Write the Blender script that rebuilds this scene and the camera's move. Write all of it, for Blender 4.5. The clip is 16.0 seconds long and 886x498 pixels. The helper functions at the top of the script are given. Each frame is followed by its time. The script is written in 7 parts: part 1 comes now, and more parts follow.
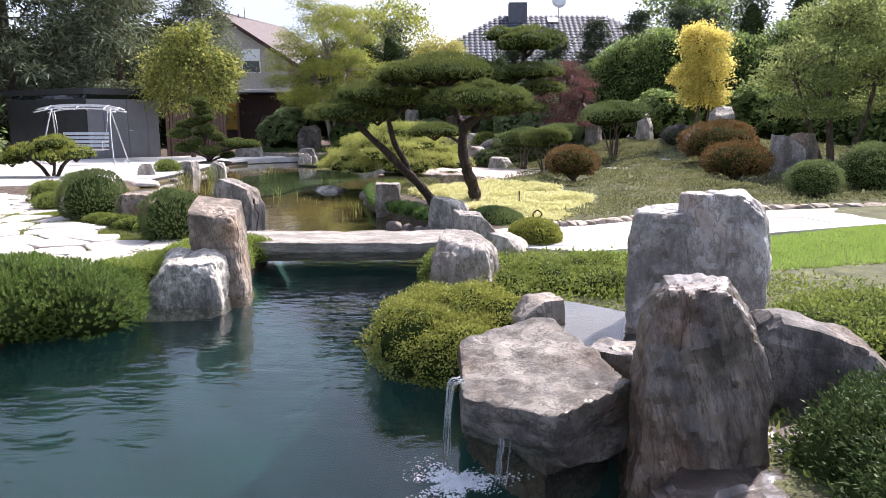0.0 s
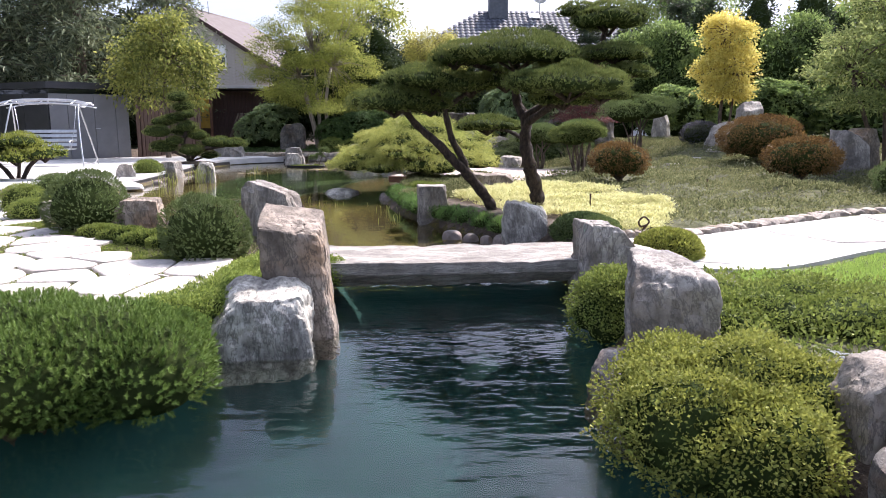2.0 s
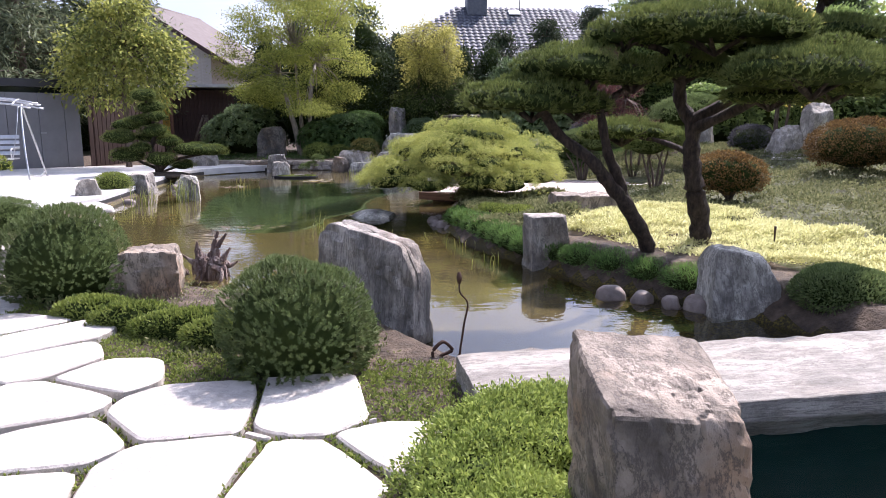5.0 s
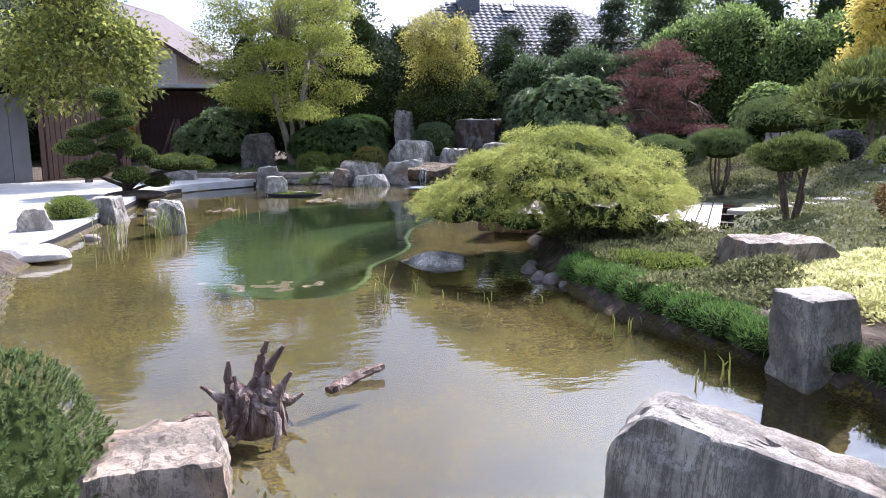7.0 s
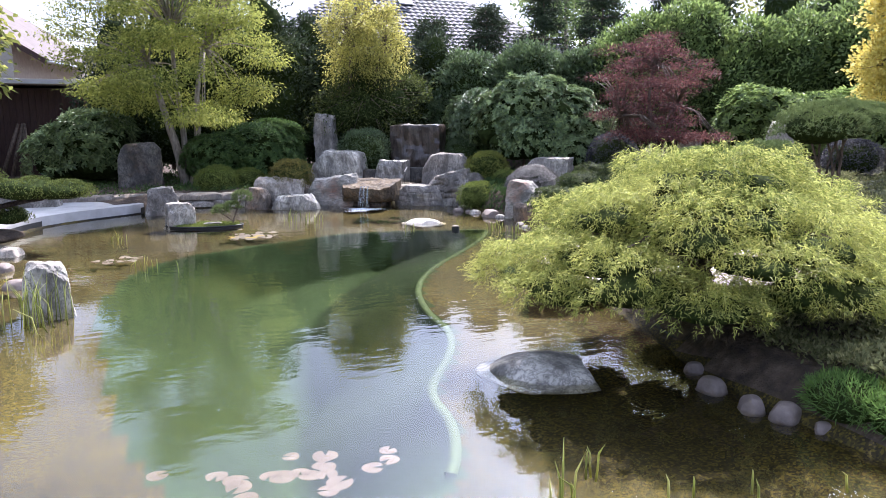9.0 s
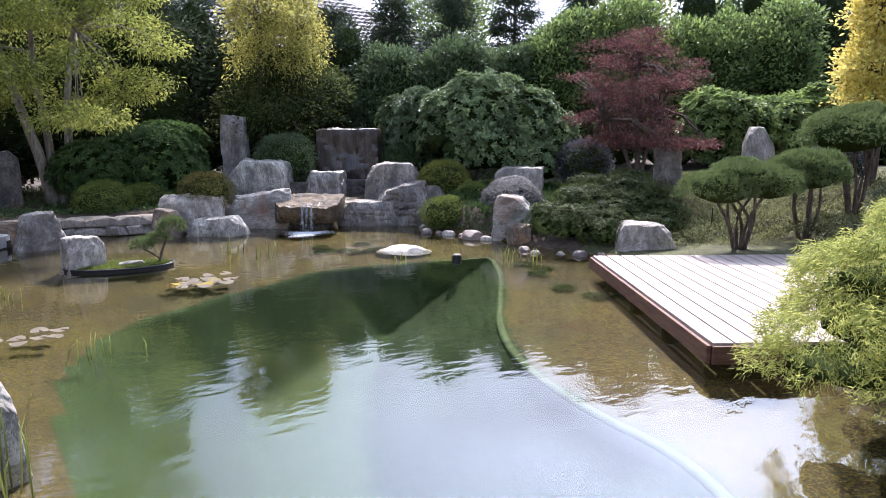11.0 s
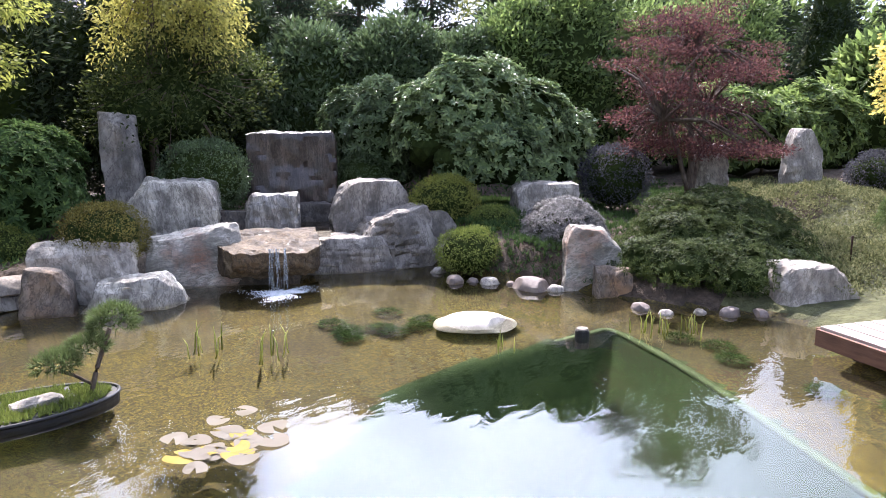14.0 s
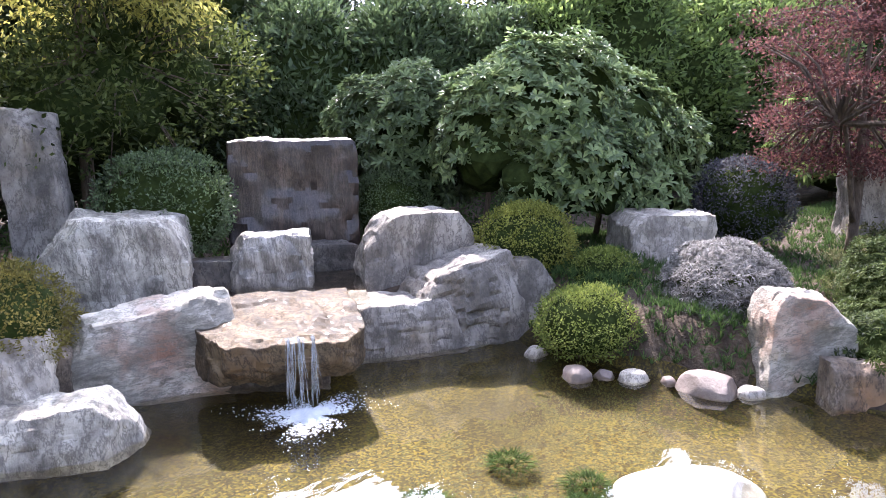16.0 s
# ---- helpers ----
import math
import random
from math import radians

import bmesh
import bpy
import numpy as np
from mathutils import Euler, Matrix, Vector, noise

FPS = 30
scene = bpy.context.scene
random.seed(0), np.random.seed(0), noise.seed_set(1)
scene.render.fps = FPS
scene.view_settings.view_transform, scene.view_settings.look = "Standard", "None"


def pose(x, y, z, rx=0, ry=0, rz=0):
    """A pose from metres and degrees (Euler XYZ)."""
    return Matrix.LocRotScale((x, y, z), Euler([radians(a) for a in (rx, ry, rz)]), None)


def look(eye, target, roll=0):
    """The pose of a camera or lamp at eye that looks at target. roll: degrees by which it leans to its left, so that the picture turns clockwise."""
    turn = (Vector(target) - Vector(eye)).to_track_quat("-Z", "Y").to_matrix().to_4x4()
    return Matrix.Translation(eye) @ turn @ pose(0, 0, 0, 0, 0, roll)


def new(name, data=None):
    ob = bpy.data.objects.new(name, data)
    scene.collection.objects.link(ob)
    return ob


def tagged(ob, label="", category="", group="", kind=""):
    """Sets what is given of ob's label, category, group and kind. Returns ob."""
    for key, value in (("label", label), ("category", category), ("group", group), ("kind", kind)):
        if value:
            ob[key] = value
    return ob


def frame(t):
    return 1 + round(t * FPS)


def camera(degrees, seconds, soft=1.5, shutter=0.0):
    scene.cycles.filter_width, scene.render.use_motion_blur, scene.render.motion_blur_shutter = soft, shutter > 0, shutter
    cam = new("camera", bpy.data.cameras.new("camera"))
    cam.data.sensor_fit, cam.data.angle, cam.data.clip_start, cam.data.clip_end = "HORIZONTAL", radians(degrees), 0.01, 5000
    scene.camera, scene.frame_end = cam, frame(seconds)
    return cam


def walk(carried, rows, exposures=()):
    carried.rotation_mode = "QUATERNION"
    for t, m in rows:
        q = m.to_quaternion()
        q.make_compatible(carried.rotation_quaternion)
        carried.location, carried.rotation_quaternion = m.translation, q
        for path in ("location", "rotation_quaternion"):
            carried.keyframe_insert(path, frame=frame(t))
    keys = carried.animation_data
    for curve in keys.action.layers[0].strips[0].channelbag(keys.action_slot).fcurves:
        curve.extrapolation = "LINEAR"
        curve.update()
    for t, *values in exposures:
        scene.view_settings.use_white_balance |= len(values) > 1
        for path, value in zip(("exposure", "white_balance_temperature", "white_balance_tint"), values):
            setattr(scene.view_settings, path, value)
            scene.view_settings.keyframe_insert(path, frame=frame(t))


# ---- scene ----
cam = camera(63.5, 16.0, soft=0.85)
PATH = [
    (0, (-0.02, 0.33, 1.436), (-0.03, 2.297, 1.076), -0.1),
    (0.5, (-0.362, 0.701, 1.376), (-0.349, 2.669, 1.018), -0.1),
    (1, (-0.694, 1.069, 1.341), (-0.665, 3.036, 0.984), -0.1),
    (1.5, (-0.997, 1.411, 1.326), (-0.937, 3.378, 0.967), -0.1),
    (2, (-1.24, 1.83, 1.317), (-1.135, 3.795, 0.959), -0.1),
    (2.5, (-1.443, 2.28, 1.302), (-1.288, 4.242, 0.947), -0.1),
    (3, (-1.65, 2.695, 1.319), (-1.473, 4.655, 0.963), -0.0),
    (3.5, (-1.889, 3.108, 1.325), (-1.712, 5.068, 0.97), -0.0),
    (4, (-2.154, 3.547, 1.326), (-1.975, 5.507, 0.972), -0.1),
    (4.5, (-2.425, 4.038, 1.337), (-2.213, 5.995, 0.982), -0.1),
    (5, (-2.679, 4.561, 1.342), (-2.429, 6.514, 0.989), -0.1),
    (7.5, (-3.808, 8.447, 1.457), (-3.404, 10.376, 1.112), -0.3),
    (8, (-4.016, 9.292, 1.51), (-3.525, 11.199, 1.162), -0.4),
    (8.5, (-4.228, 10.088, 1.522), (-3.633, 11.965, 1.175), -0.4),
    (9, (-4.491, 10.908, 1.543), (-3.787, 12.748, 1.195), -0.2),
    (11.5, (-5.598, 14.407, 1.575), (-4.395, 15.968, 1.232), 0.1),
    (12, (-5.65, 15.118, 1.572), (-4.365, 16.611, 1.228), 0.2),
    (12.5, (-5.637, 15.821, 1.582), (-4.28, 17.25, 1.24), 0.1),
    (13, (-5.609, 16.539, 1.593), (-4.181, 17.896, 1.248), 0.1),
    (13.5, (-5.532, 17.209, 1.584), (-4.062, 18.52, 1.241), 0.1),
    (14, (-5.347, 17.902, 1.607), (-3.847, 19.179, 1.262), 0.0),
    (14.5, (-5.084, 18.582, 1.618), (-3.56, 19.831, 1.273), 0.0),
    (15, (-4.738, 19.244, 1.631), (-3.192, 20.465, 1.284), -0.0),
    (15.5, (-4.317, 19.862, 1.632), (-2.756, 21.064, 1.286), -0.2),
    (16, (-3.903, 20.557, 1.601), (-2.311, 21.722, 1.268), 0.2),
]
walk(cam, [(t, look(eye, target, roll)) for t, eye, target, roll in PATH],
     exposures=[(0.0, 0.74, 6900, 23), (2.0, 0.78, 6800, 23), (5.0, 0.68, 6600, 26), (7.5, 0.92, 6250, 22), (9.0, 1.1, 6350, 24), (12.0, 0.72, 6350, 23), (13.5, 1.0, 6450, 24), (14.5, 1.38, 6500, 24), (16.0, 1.72, 6500, 26)])

# ---- light ----
SUN = Vector((0.52, 0.62, 0.98)).normalized()
world = bpy.data.worlds.new("sky")
scene.world = world
world.use_nodes = True
wn, wl = world.node_tree.nodes, world.node_tree.links
wn.clear()
sky = wn.new("ShaderNodeTexSky")
sky.sky_type, sky.sun_disc = "NISHITA", False
sky.sun_elevation = math.asin(SUN.z)
sky.sun_rotation = math.atan2(SUN.x, SUN.y)
sky.air_density, sky.dust_density, sky.ozone_density = 1.0, 2.0, 1.0
wco = wn.new("ShaderNodeTexCoord")
wmap = wn.new("ShaderNodeMapping")
wmap.inputs["Scale"].default_value = (1.6, 1.6, 3.6)
wnoise = wn.new("ShaderNodeTexNoise")
wnoise.inputs["Scale"].default_value, wnoise.inputs["Detail"].default_value = 1.5, 5.0
wramp = wn.new("ShaderNodeValToRGB")
wramp.color_ramp.elements[0].position, wramp.color_ramp.elements[1].position = 0.40, 0.62
wmix = wn.new("ShaderNodeMixRGB")
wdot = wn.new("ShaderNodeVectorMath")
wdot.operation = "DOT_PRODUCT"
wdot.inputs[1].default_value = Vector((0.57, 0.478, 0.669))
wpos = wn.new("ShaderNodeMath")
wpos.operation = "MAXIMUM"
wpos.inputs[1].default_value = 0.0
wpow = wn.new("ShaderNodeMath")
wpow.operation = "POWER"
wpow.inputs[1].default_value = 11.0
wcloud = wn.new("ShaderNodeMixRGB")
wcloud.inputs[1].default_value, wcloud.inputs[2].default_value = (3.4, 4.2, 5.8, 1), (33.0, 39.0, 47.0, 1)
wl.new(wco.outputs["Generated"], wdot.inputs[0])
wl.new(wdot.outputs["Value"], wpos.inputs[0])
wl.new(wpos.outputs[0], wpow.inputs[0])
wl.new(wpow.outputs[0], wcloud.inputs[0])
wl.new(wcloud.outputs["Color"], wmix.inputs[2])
wbg, wout = wn.new("ShaderNodeBackground"), wn.new("ShaderNodeOutputWorld")
wbg.inputs["Strength"].default_value = 0.15
wl.new(wco.outputs["Generated"], wmap.inputs["Vector"])
wl.new(wmap.outputs["Vector"], wnoise.inputs["Vector"])
whaze = wn.new("ShaderNodeMath")
whaze.operation = "MULTIPLY_ADD"
whaze.inputs[1].default_value = 0.4
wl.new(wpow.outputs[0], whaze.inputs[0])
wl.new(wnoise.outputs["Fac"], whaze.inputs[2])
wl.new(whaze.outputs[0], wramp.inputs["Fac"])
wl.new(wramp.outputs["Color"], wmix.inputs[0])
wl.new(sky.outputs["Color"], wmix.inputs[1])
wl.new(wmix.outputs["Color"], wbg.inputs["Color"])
wl.new(wbg.outputs["Background"], wout.inputs["Surface"])
sun_data = bpy.data.lights.new("sun", "SUN")
sun_data.energy, sun_data.angle, sun_data.color = 5.0, radians(0.6), (1.0, 0.97, 0.92)
sun = new("sun", sun_data)
sun.matrix_world = look(SUN * 50, (0, 0, 0))


# ---- materials ----
def shader(name):
    m = bpy.data.materials.new(name)
    m.use_nodes = True
    t = m.node_tree
    t.nodes.clear()
    out = t.nodes.new("ShaderNodeOutputMaterial")
    b = t.nodes.new("ShaderNodeBsdfPrincipled")
    t.links.new(b.outputs[0], out.inputs[0])
    return m, t, b, out


def node(t, kind, **sets):
    n = t.nodes.new(kind)
    for k, v in sets.items():
        n.inputs[k.replace("_", " ")].default_value = v
    return n


def ramp(t, fac, stops):
    r = t.nodes.new("ShaderNodeValToRGB")
    e = r.color_ramp.elements
    while len(e) < len(stops):
        e.new(0.5)
    for el, (p, c) in zip(e, stops):
        el.position, el.color = p, (*c, 1)
    t.links.new(fac, r.inputs["Fac"])
    return r.outputs["Color"]


def mixc(t, fac, a, b, kind="MIX"):
    n = t.nodes.new("ShaderNodeMixRGB")
    n.blend_type = kind
    for i, v in ((0, fac), (1, a), (2, b)):
        if isinstance(v, (int, float)):
            n.inputs[i].default_value = v
        elif isinstance(v, tuple):
            n.inputs[i].default_value = (*v, 1)
        else:
            t.links.new(v, n.inputs[i])
    return n.outputs["Color"]


def coords(t, scale=(1, 1, 1), what="Object"):
    c = t.nodes.new("ShaderNodeTexCoord")
    m = t.nodes.new("ShaderNodeMapping")
    m.inputs["Scale"].default_value = scale
    t.links.new(c.outputs[what], m.inputs["Vector"])
    return m.outputs["Vector"]


def fnoise(t, vec, scale, detail=5.0, rough=0.6):
    n = node(t, "ShaderNodeTexNoise", Scale=scale, Detail=detail, Roughness=rough)
    t.links.new(vec, n.inputs["Vector"])
    return n.outputs["Fac"]


def bump(t, b, height, strength=0.4, distance=0.02):
    n = node(t, "ShaderNodeBump", Strength=strength, Distance=distance)
    t.links.new(height, n.inputs["Height"])
    t.links.new(n.outputs["Normal"], b.inputs["Normal"])
    return n


def plain(name, stops, scale=6.0, rough=0.7, metal=0.0, bumps=0.2, stretch=(1, 1, 1), detail=6.0, dist=0.01):
    m, t, b, _ = shader(name)
    v = coords(t, stretch)
    f = fnoise(t, v, scale, detail)
    b.inputs["Roughness"].default_value, b.inputs["Metallic"].default_value = rough, metal
    t.links.new(ramp(t, f, stops), b.inputs["Base Color"])
    if bumps:
        bump(t, b, fnoise(t, v, scale * 5, 4), bumps, dist)
    return m


def leafy(name, dark, mid, light, patch=1.3, gloss=0.5, sheer=0.35):
    dark, mid, light = (tuple(0.82 * c + 0.18 * (0.3 * q[0] + 0.6 * q[1] + 0.1 * q[2]) for c in q) for q in (dark, mid, light))
    m, t, b, out = shader(name)
    geo = t.nodes.new("ShaderNodeNewGeometry")
    col = ramp(t, geo.outputs["Random Per Island"], [(0.0, dark), (0.5, mid), (1.0, light)])
    f = fnoise(t, coords(t), patch, 3)
    col = mixc(t, ramp(t, f, [(0.35, (0.0, 0.0, 0.0)), (0.7, (0.55, 0.55, 0.55))]), col, light)
    t.links.new(col, b.inputs["Base Color"])
    b.inputs["Roughness"].default_value = gloss
    b.inputs["Specular IOR Level"].default_value = 0.4 if gloss < 0.47 else 0.12
    tr = t.nodes.new("ShaderNodeBsdfTranslucent")
    t.links.new(col, tr.inputs["Color"])
    mx = t.nodes.new("ShaderNodeMixShader")
    mx.inputs[0].default_value = sheer
    t.links.new(b.outputs[0], mx.inputs[1])
    t.links.new(tr.outputs[0], mx.inputs[2])
    t.links.new(mx.outputs[0], out.inputs[0])
    return m


def stony(name, dark, mid, light, stain=(0.34, 0.2, 0.1), stains=0.5, streak=(1.9, 1.9, 0.8), rough=0.8, wet=0.0, swing=0.45):
    dark, mid, light = ((q[0] * 1.05, q[1], q[2] * 0.93) for q in (dark, mid, light))
    m, t, b, _ = shader(name)
    info = t.nodes.new("ShaderNodeObjectInfo")
    v0 = coords(t)
    add = t.nodes.new("ShaderNodeVectorMath")
    add.operation = "ADD"
    mul = t.nodes.new("ShaderNodeVectorMath")
    mul.operation = "SCALE"
    mul.inputs[0].default_value = (37.0, 19.0, 23.0)
    t.links.new(info.outputs["Random"], mul.inputs["Scale"])
    t.links.new(v0, add.inputs[0])
    t.links.new(mul.outputs[0], add.inputs[1])
    v = add.outputs[0]
    sm = t.nodes.new("ShaderNodeMapping")
    sm.inputs["Scale"].default_value = streak
    turn = t.nodes.new("ShaderNodeVectorRotate")
    turn.rotation_type = "AXIS_ANGLE"
    turn.inputs["Axis"].default_value = (0.55, 0.8, 0.2)
    tilt = node(t, "ShaderNodeMapRange")
    tilt.inputs["To Min"].default_value, tilt.inputs["To Max"].default_value = -swing, swing
    t.links.new(info.outputs["Random"], tilt.inputs["Value"])
    t.links.new(tilt.outputs["Result"], turn.inputs["Angle"])
    t.links.new(v, turn.inputs["Vector"])
    sv = turn.outputs["Vector"]
    t.links.new(sv, sm.inputs["Vector"])
    big = fnoise(t, sm.outputs[0], 2.2, 4, 0.6)
    fine = fnoise(t, v, 26.0, 6, 0.7)
    col = ramp(t, big, [(0.36, dark), (0.5, mid), (0.66, light)])
    col = mixc(t, ramp(t, fine, [(0.35, (0, 0, 0)), (0.72, (0.5, 0.5, 0.5))]), col, mixc(t, 0.6, col, light))
    fm = t.nodes.new("ShaderNodeMapping")
    fm.inputs["Scale"].default_value = (streak[0] * 5, streak[1] * 5, streak[2] * 9)
    t.links.new(sv, fm.inputs["Vector"])
    grain = fnoise(t, fm.outputs[0], 2.4, 5, 0.7)
    col = mixc(t, ramp(t, grain, [(0.26, (0.26, 0.26, 0.26)), (0.42, (0, 0, 0))]), col, dark)
    blotch = fnoise(t, v, 5.0, 8, 0.72)
    col = mixc(t, ramp(t, blotch, [(0.36, (0.6, 0.6, 0.6)), (0.5, (0, 0, 0))]), col, dark)
    col = mixc(t, ramp(t, blotch, [(0.54, (0, 0, 0)), (0.66, (0.6, 0.6, 0.6))]), col, light)
    rust = fnoise(t, v, 2.1, 5)
    col = mixc(t, ramp(t, rust, [(0.5, (0, 0, 0)), (0.7, (stains,) * 3)]), col, stain)
    crack = fnoise(t, sm.outputs[0], 5.5, 7, 0.75)
    col = mixc(t, ramp(t, crack, [(0.46, (0, 0, 0)), (0.5, (0.85, 0.85, 0.85)), (0.54, (0, 0, 0))]), col, dark)
    t.links.new(col, b.inputs["Base Color"])
    b.inputs["Roughness"].default_value = rough
    b.inputs["Coat Weight"].default_value = wet
    b.inputs["Coat Roughness"].default_value = 0.12
    h = mixc(t, 0.5, big, fine)
    h = mixc(t, 0.25, h, grain)
    h = mixc(t, 0.3, h, crack)
    h = mixc(t, 0.3, h, blotch)
    bump(t, b, h, 0.85, 0.04)
    return m


ROCK = stony("grey_rock", (0.10, 0.094, 0.088), (0.25, 0.236, 0.222), (0.46, 0.44, 0.41), stain=(0.28, 0.2, 0.12), stains=0.35)
PALE = stony("pale_rock", (0.16, 0.149, 0.136), (0.38, 0.357, 0.328), (0.62, 0.6, 0.55), stain=(0.36, 0.25, 0.16), stains=0.3)
BROWN = stony("brown_rock", (0.07, 0.058, 0.048), (0.2, 0.168, 0.138), (0.38, 0.325, 0.275), stain=(0.42, 0.24, 0.12), stains=0.7)
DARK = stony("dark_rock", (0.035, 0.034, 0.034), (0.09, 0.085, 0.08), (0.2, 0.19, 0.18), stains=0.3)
WET = stony("wet_rock", (0.03, 0.026, 0.024), (0.10, 0.088, 0.076), (0.25, 0.22, 0.19), stains=0.5, rough=0.5, wet=0.35)
FLAG = stony("white_flagstone", (0.34, 0.325, 0.31), (0.48, 0.465, 0.45), (0.58, 0.565, 0.55), stain=(0.46, 0.38, 0.32), stains=0.4, streak=(1, 1, 1), rough=0.75)
EDGE = stony("edging_stone", (0.15, 0.135, 0.12), (0.29, 0.26, 0.225), (0.44, 0.40, 0.35), stains=0.4)
LIP = stony("brown_wet_slab", (0.022, 0.015, 0.008), (0.085, 0.06, 0.034), (0.2, 0.155, 0.1), stain=(0.2, 0.11, 0.04), stains=0.6, rough=0.8, wet=0.04)
SEEP = stony("seeping_brown_rock", (0.028, 0.022, 0.018), (0.10, 0.08, 0.064), (0.25, 0.21, 0.17), stain=(0.24, 0.13, 0.07), stains=0.6, streak=(4, 4, 0.5), rough=0.5, wet=0.4)
BRIDGE = stony("pale_layered_slab", (0.12, 0.114, 0.107), (0.25, 0.24, 0.226), (0.38, 0.37, 0.35), stain=(0.3, 0.24, 0.18), stains=0.3, streak=(0.5, 2.5, 4.5), swing=0.0)
VEINED = stony("veined_rock", (0.15, 0.15, 0.135), (0.36, 0.355, 0.325), (0.60, 0.58, 0.54), stain=(0.32, 0.15, 0.09), stains=0.8, streak=(1.2, 1.2, 3.2))
STREAKED = stony("streaked_pale_rock", (0.11, 0.105, 0.098), (0.37, 0.365, 0.335), (0.66, 0.655, 0.61), stain=(0.33, 0.26, 0.17), stains=0.22, streak=(2.4, 2.4, 0.75), swing=0.3)
SLATED = stony("split_slate_rock", (0.09, 0.085, 0.08), (0.27, 0.255, 0.235), (0.46, 0.44, 0.41), stain=(0.3, 0.2, 0.13), stains=0.4, streak=(5.0, 5.0, 0.35), swing=0.12)
RUSTED = stony("rust_stained_rock", (0.12, 0.115, 0.11), (0.33, 0.325, 0.32), (0.6, 0.6, 0.59), stain=(0.36, 0.17, 0.07), stains=0.7, streak=(2.0, 2.0, 0.8), swing=0.4, rough=0.55, wet=0.2)
SPILL = stony("wet_spill_slab", (0.032, 0.028, 0.024), (0.105, 0.095, 0.085), (0.26, 0.243, 0.222), stain=(0.15, 0.085, 0.04), stains=0.7, streak=(1.6, 1.6, 2.0), rough=0.75, wet=0.08)
WETPALE = stony("wet_pale_rock", (0.09, 0.088, 0.082), (0.27, 0.265, 0.25), (0.52, 0.51, 0.49), stains=0.2, streak=(3.4, 3.4, 0.5), swing=0.2, rough=0.4, wet=0.4)
SEEPDARK = stony("seeping_dark_rock", (0.012, 0.008, 0.007), (0.036, 0.026, 0.022), (0.09, 0.068, 0.058), stain=(0.12, 0.075, 0.045), stains=0.4, streak=(4, 4, 0.35), swing=0.1, rough=0.35, wet=0.5)
ISLAND = stony("white_boulder", (0.5, 0.47, 0.42), (0.68, 0.65, 0.6), (0.8, 0.78, 0.74), stains=0.2)

PINE = leafy("pine_needles", (0.035, 0.06, 0.012), (0.105, 0.15, 0.026), (0.24, 0.29, 0.052), sheer=0.35)
DARKPINE = leafy("dark_conifer", (0.014, 0.025, 0.014), (0.03, 0.052, 0.025), (0.075, 0.11, 0.045), sheer=0.25)
MUGO = leafy("mugo_needles", (0.05, 0.105, 0.01), (0.1, 0.185, 0.018), (0.17, 0.275, 0.03), patch=5.0)
DOME = leafy("dome_needles", (0.06, 0.1, 0.026), (0.115, 0.17, 0.042), (0.19, 0.26, 0.07))
BOX = leafy("small_leaf_green", (0.055, 0.09, 0.01), (0.145, 0.205, 0.02), (0.29, 0.35, 0.04))
YELBOX = leafy("yellow_green_leaves", (0.1, 0.125, 0.01), (0.215, 0.24, 0.018), (0.38, 0.40, 0.04))
OLDGOLD = leafy("olive_gold_leaves", (0.06, 0.055, 0.008), (0.135, 0.115, 0.014), (0.26, 0.22, 0.03))
SPRING = leafy("lime_foliage", (0.05, 0.085, 0.008), (0.18, 0.235, 0.022), (0.46, 0.48, 0.05), sheer=0.55)
EDGEGREEN = leafy("soft_green_leaves", (0.06, 0.11, 0.012), (0.19, 0.28, 0.028), (0.40, 0.48, 0.06))
PINETREE = leafy("tall_pine_needles", (0.022, 0.036, 0.022), (0.085, 0.118, 0.06), (0.27, 0.31, 0.15), sheer=0.35)
MAPLE = leafy("laceleaf_foliage", (0.065, 0.105, 0.012), (0.24, 0.30, 0.036), (0.56, 0.56, 0.09), sheer=0.55)
YELLOW = leafy("golden_foliage", (0.45, 0.35, 0.02), (0.72, 0.58, 0.05), (0.85, 0.75, 0.16), sheer=0.45)
GOLD = leafy("gold_green_foliage", (0.07, 0.075, 0.012), (0.3, 0.29, 0.03), (0.72, 0.66, 0.1), sheer=0.5)
# olive green, darkened for the shade low in the golden tree
OLIVESHADE = leafy("shaded_olive_foliage", (0.01, 0.02, 0.005), (0.03, 0.05, 0.01), (0.13, 0.17, 0.026), sheer=0.4)
LAUREL = leafy("laurel_leaves", (0.018, 0.042, 0.012), (0.085, 0.155, 0.03), (0.3, 0.43, 0.08), gloss=0.42, sheer=0.5)
RHODO = leafy("rhododendron_leaves", (0.035, 0.075, 0.025), (0.085, 0.158, 0.044), (0.29, 0.4, 0.13), gloss=0.36, sheer=0.3)
RHODO2 = leafy("dark_rhododendron_leaves", (0.02, 0.042, 0.016), (0.058, 0.105, 0.036), (0.15, 0.23, 0.08), gloss=0.38, sheer=0.3)
RED = leafy("red_maple_leaves", (0.03, 0.014, 0.019), (0.075, 0.031, 0.036), (0.21, 0.078, 0.06), sheer=0.55)
PURPLE = leafy("slate_grey_shrub_leaves", (0.022, 0.022, 0.03), (0.055, 0.056, 0.068), (0.14, 0.145, 0.16))
RUST = leafy("rust_yew_leaves", (0.04, 0.022, 0.007), (0.115, 0.062, 0.013), (0.27, 0.15, 0.028))
SILVER = leafy("silver_shrub_leaves", (0.04, 0.036, 0.032), (0.13, 0.122, 0.11), (0.32, 0.305, 0.28), sheer=0.15)
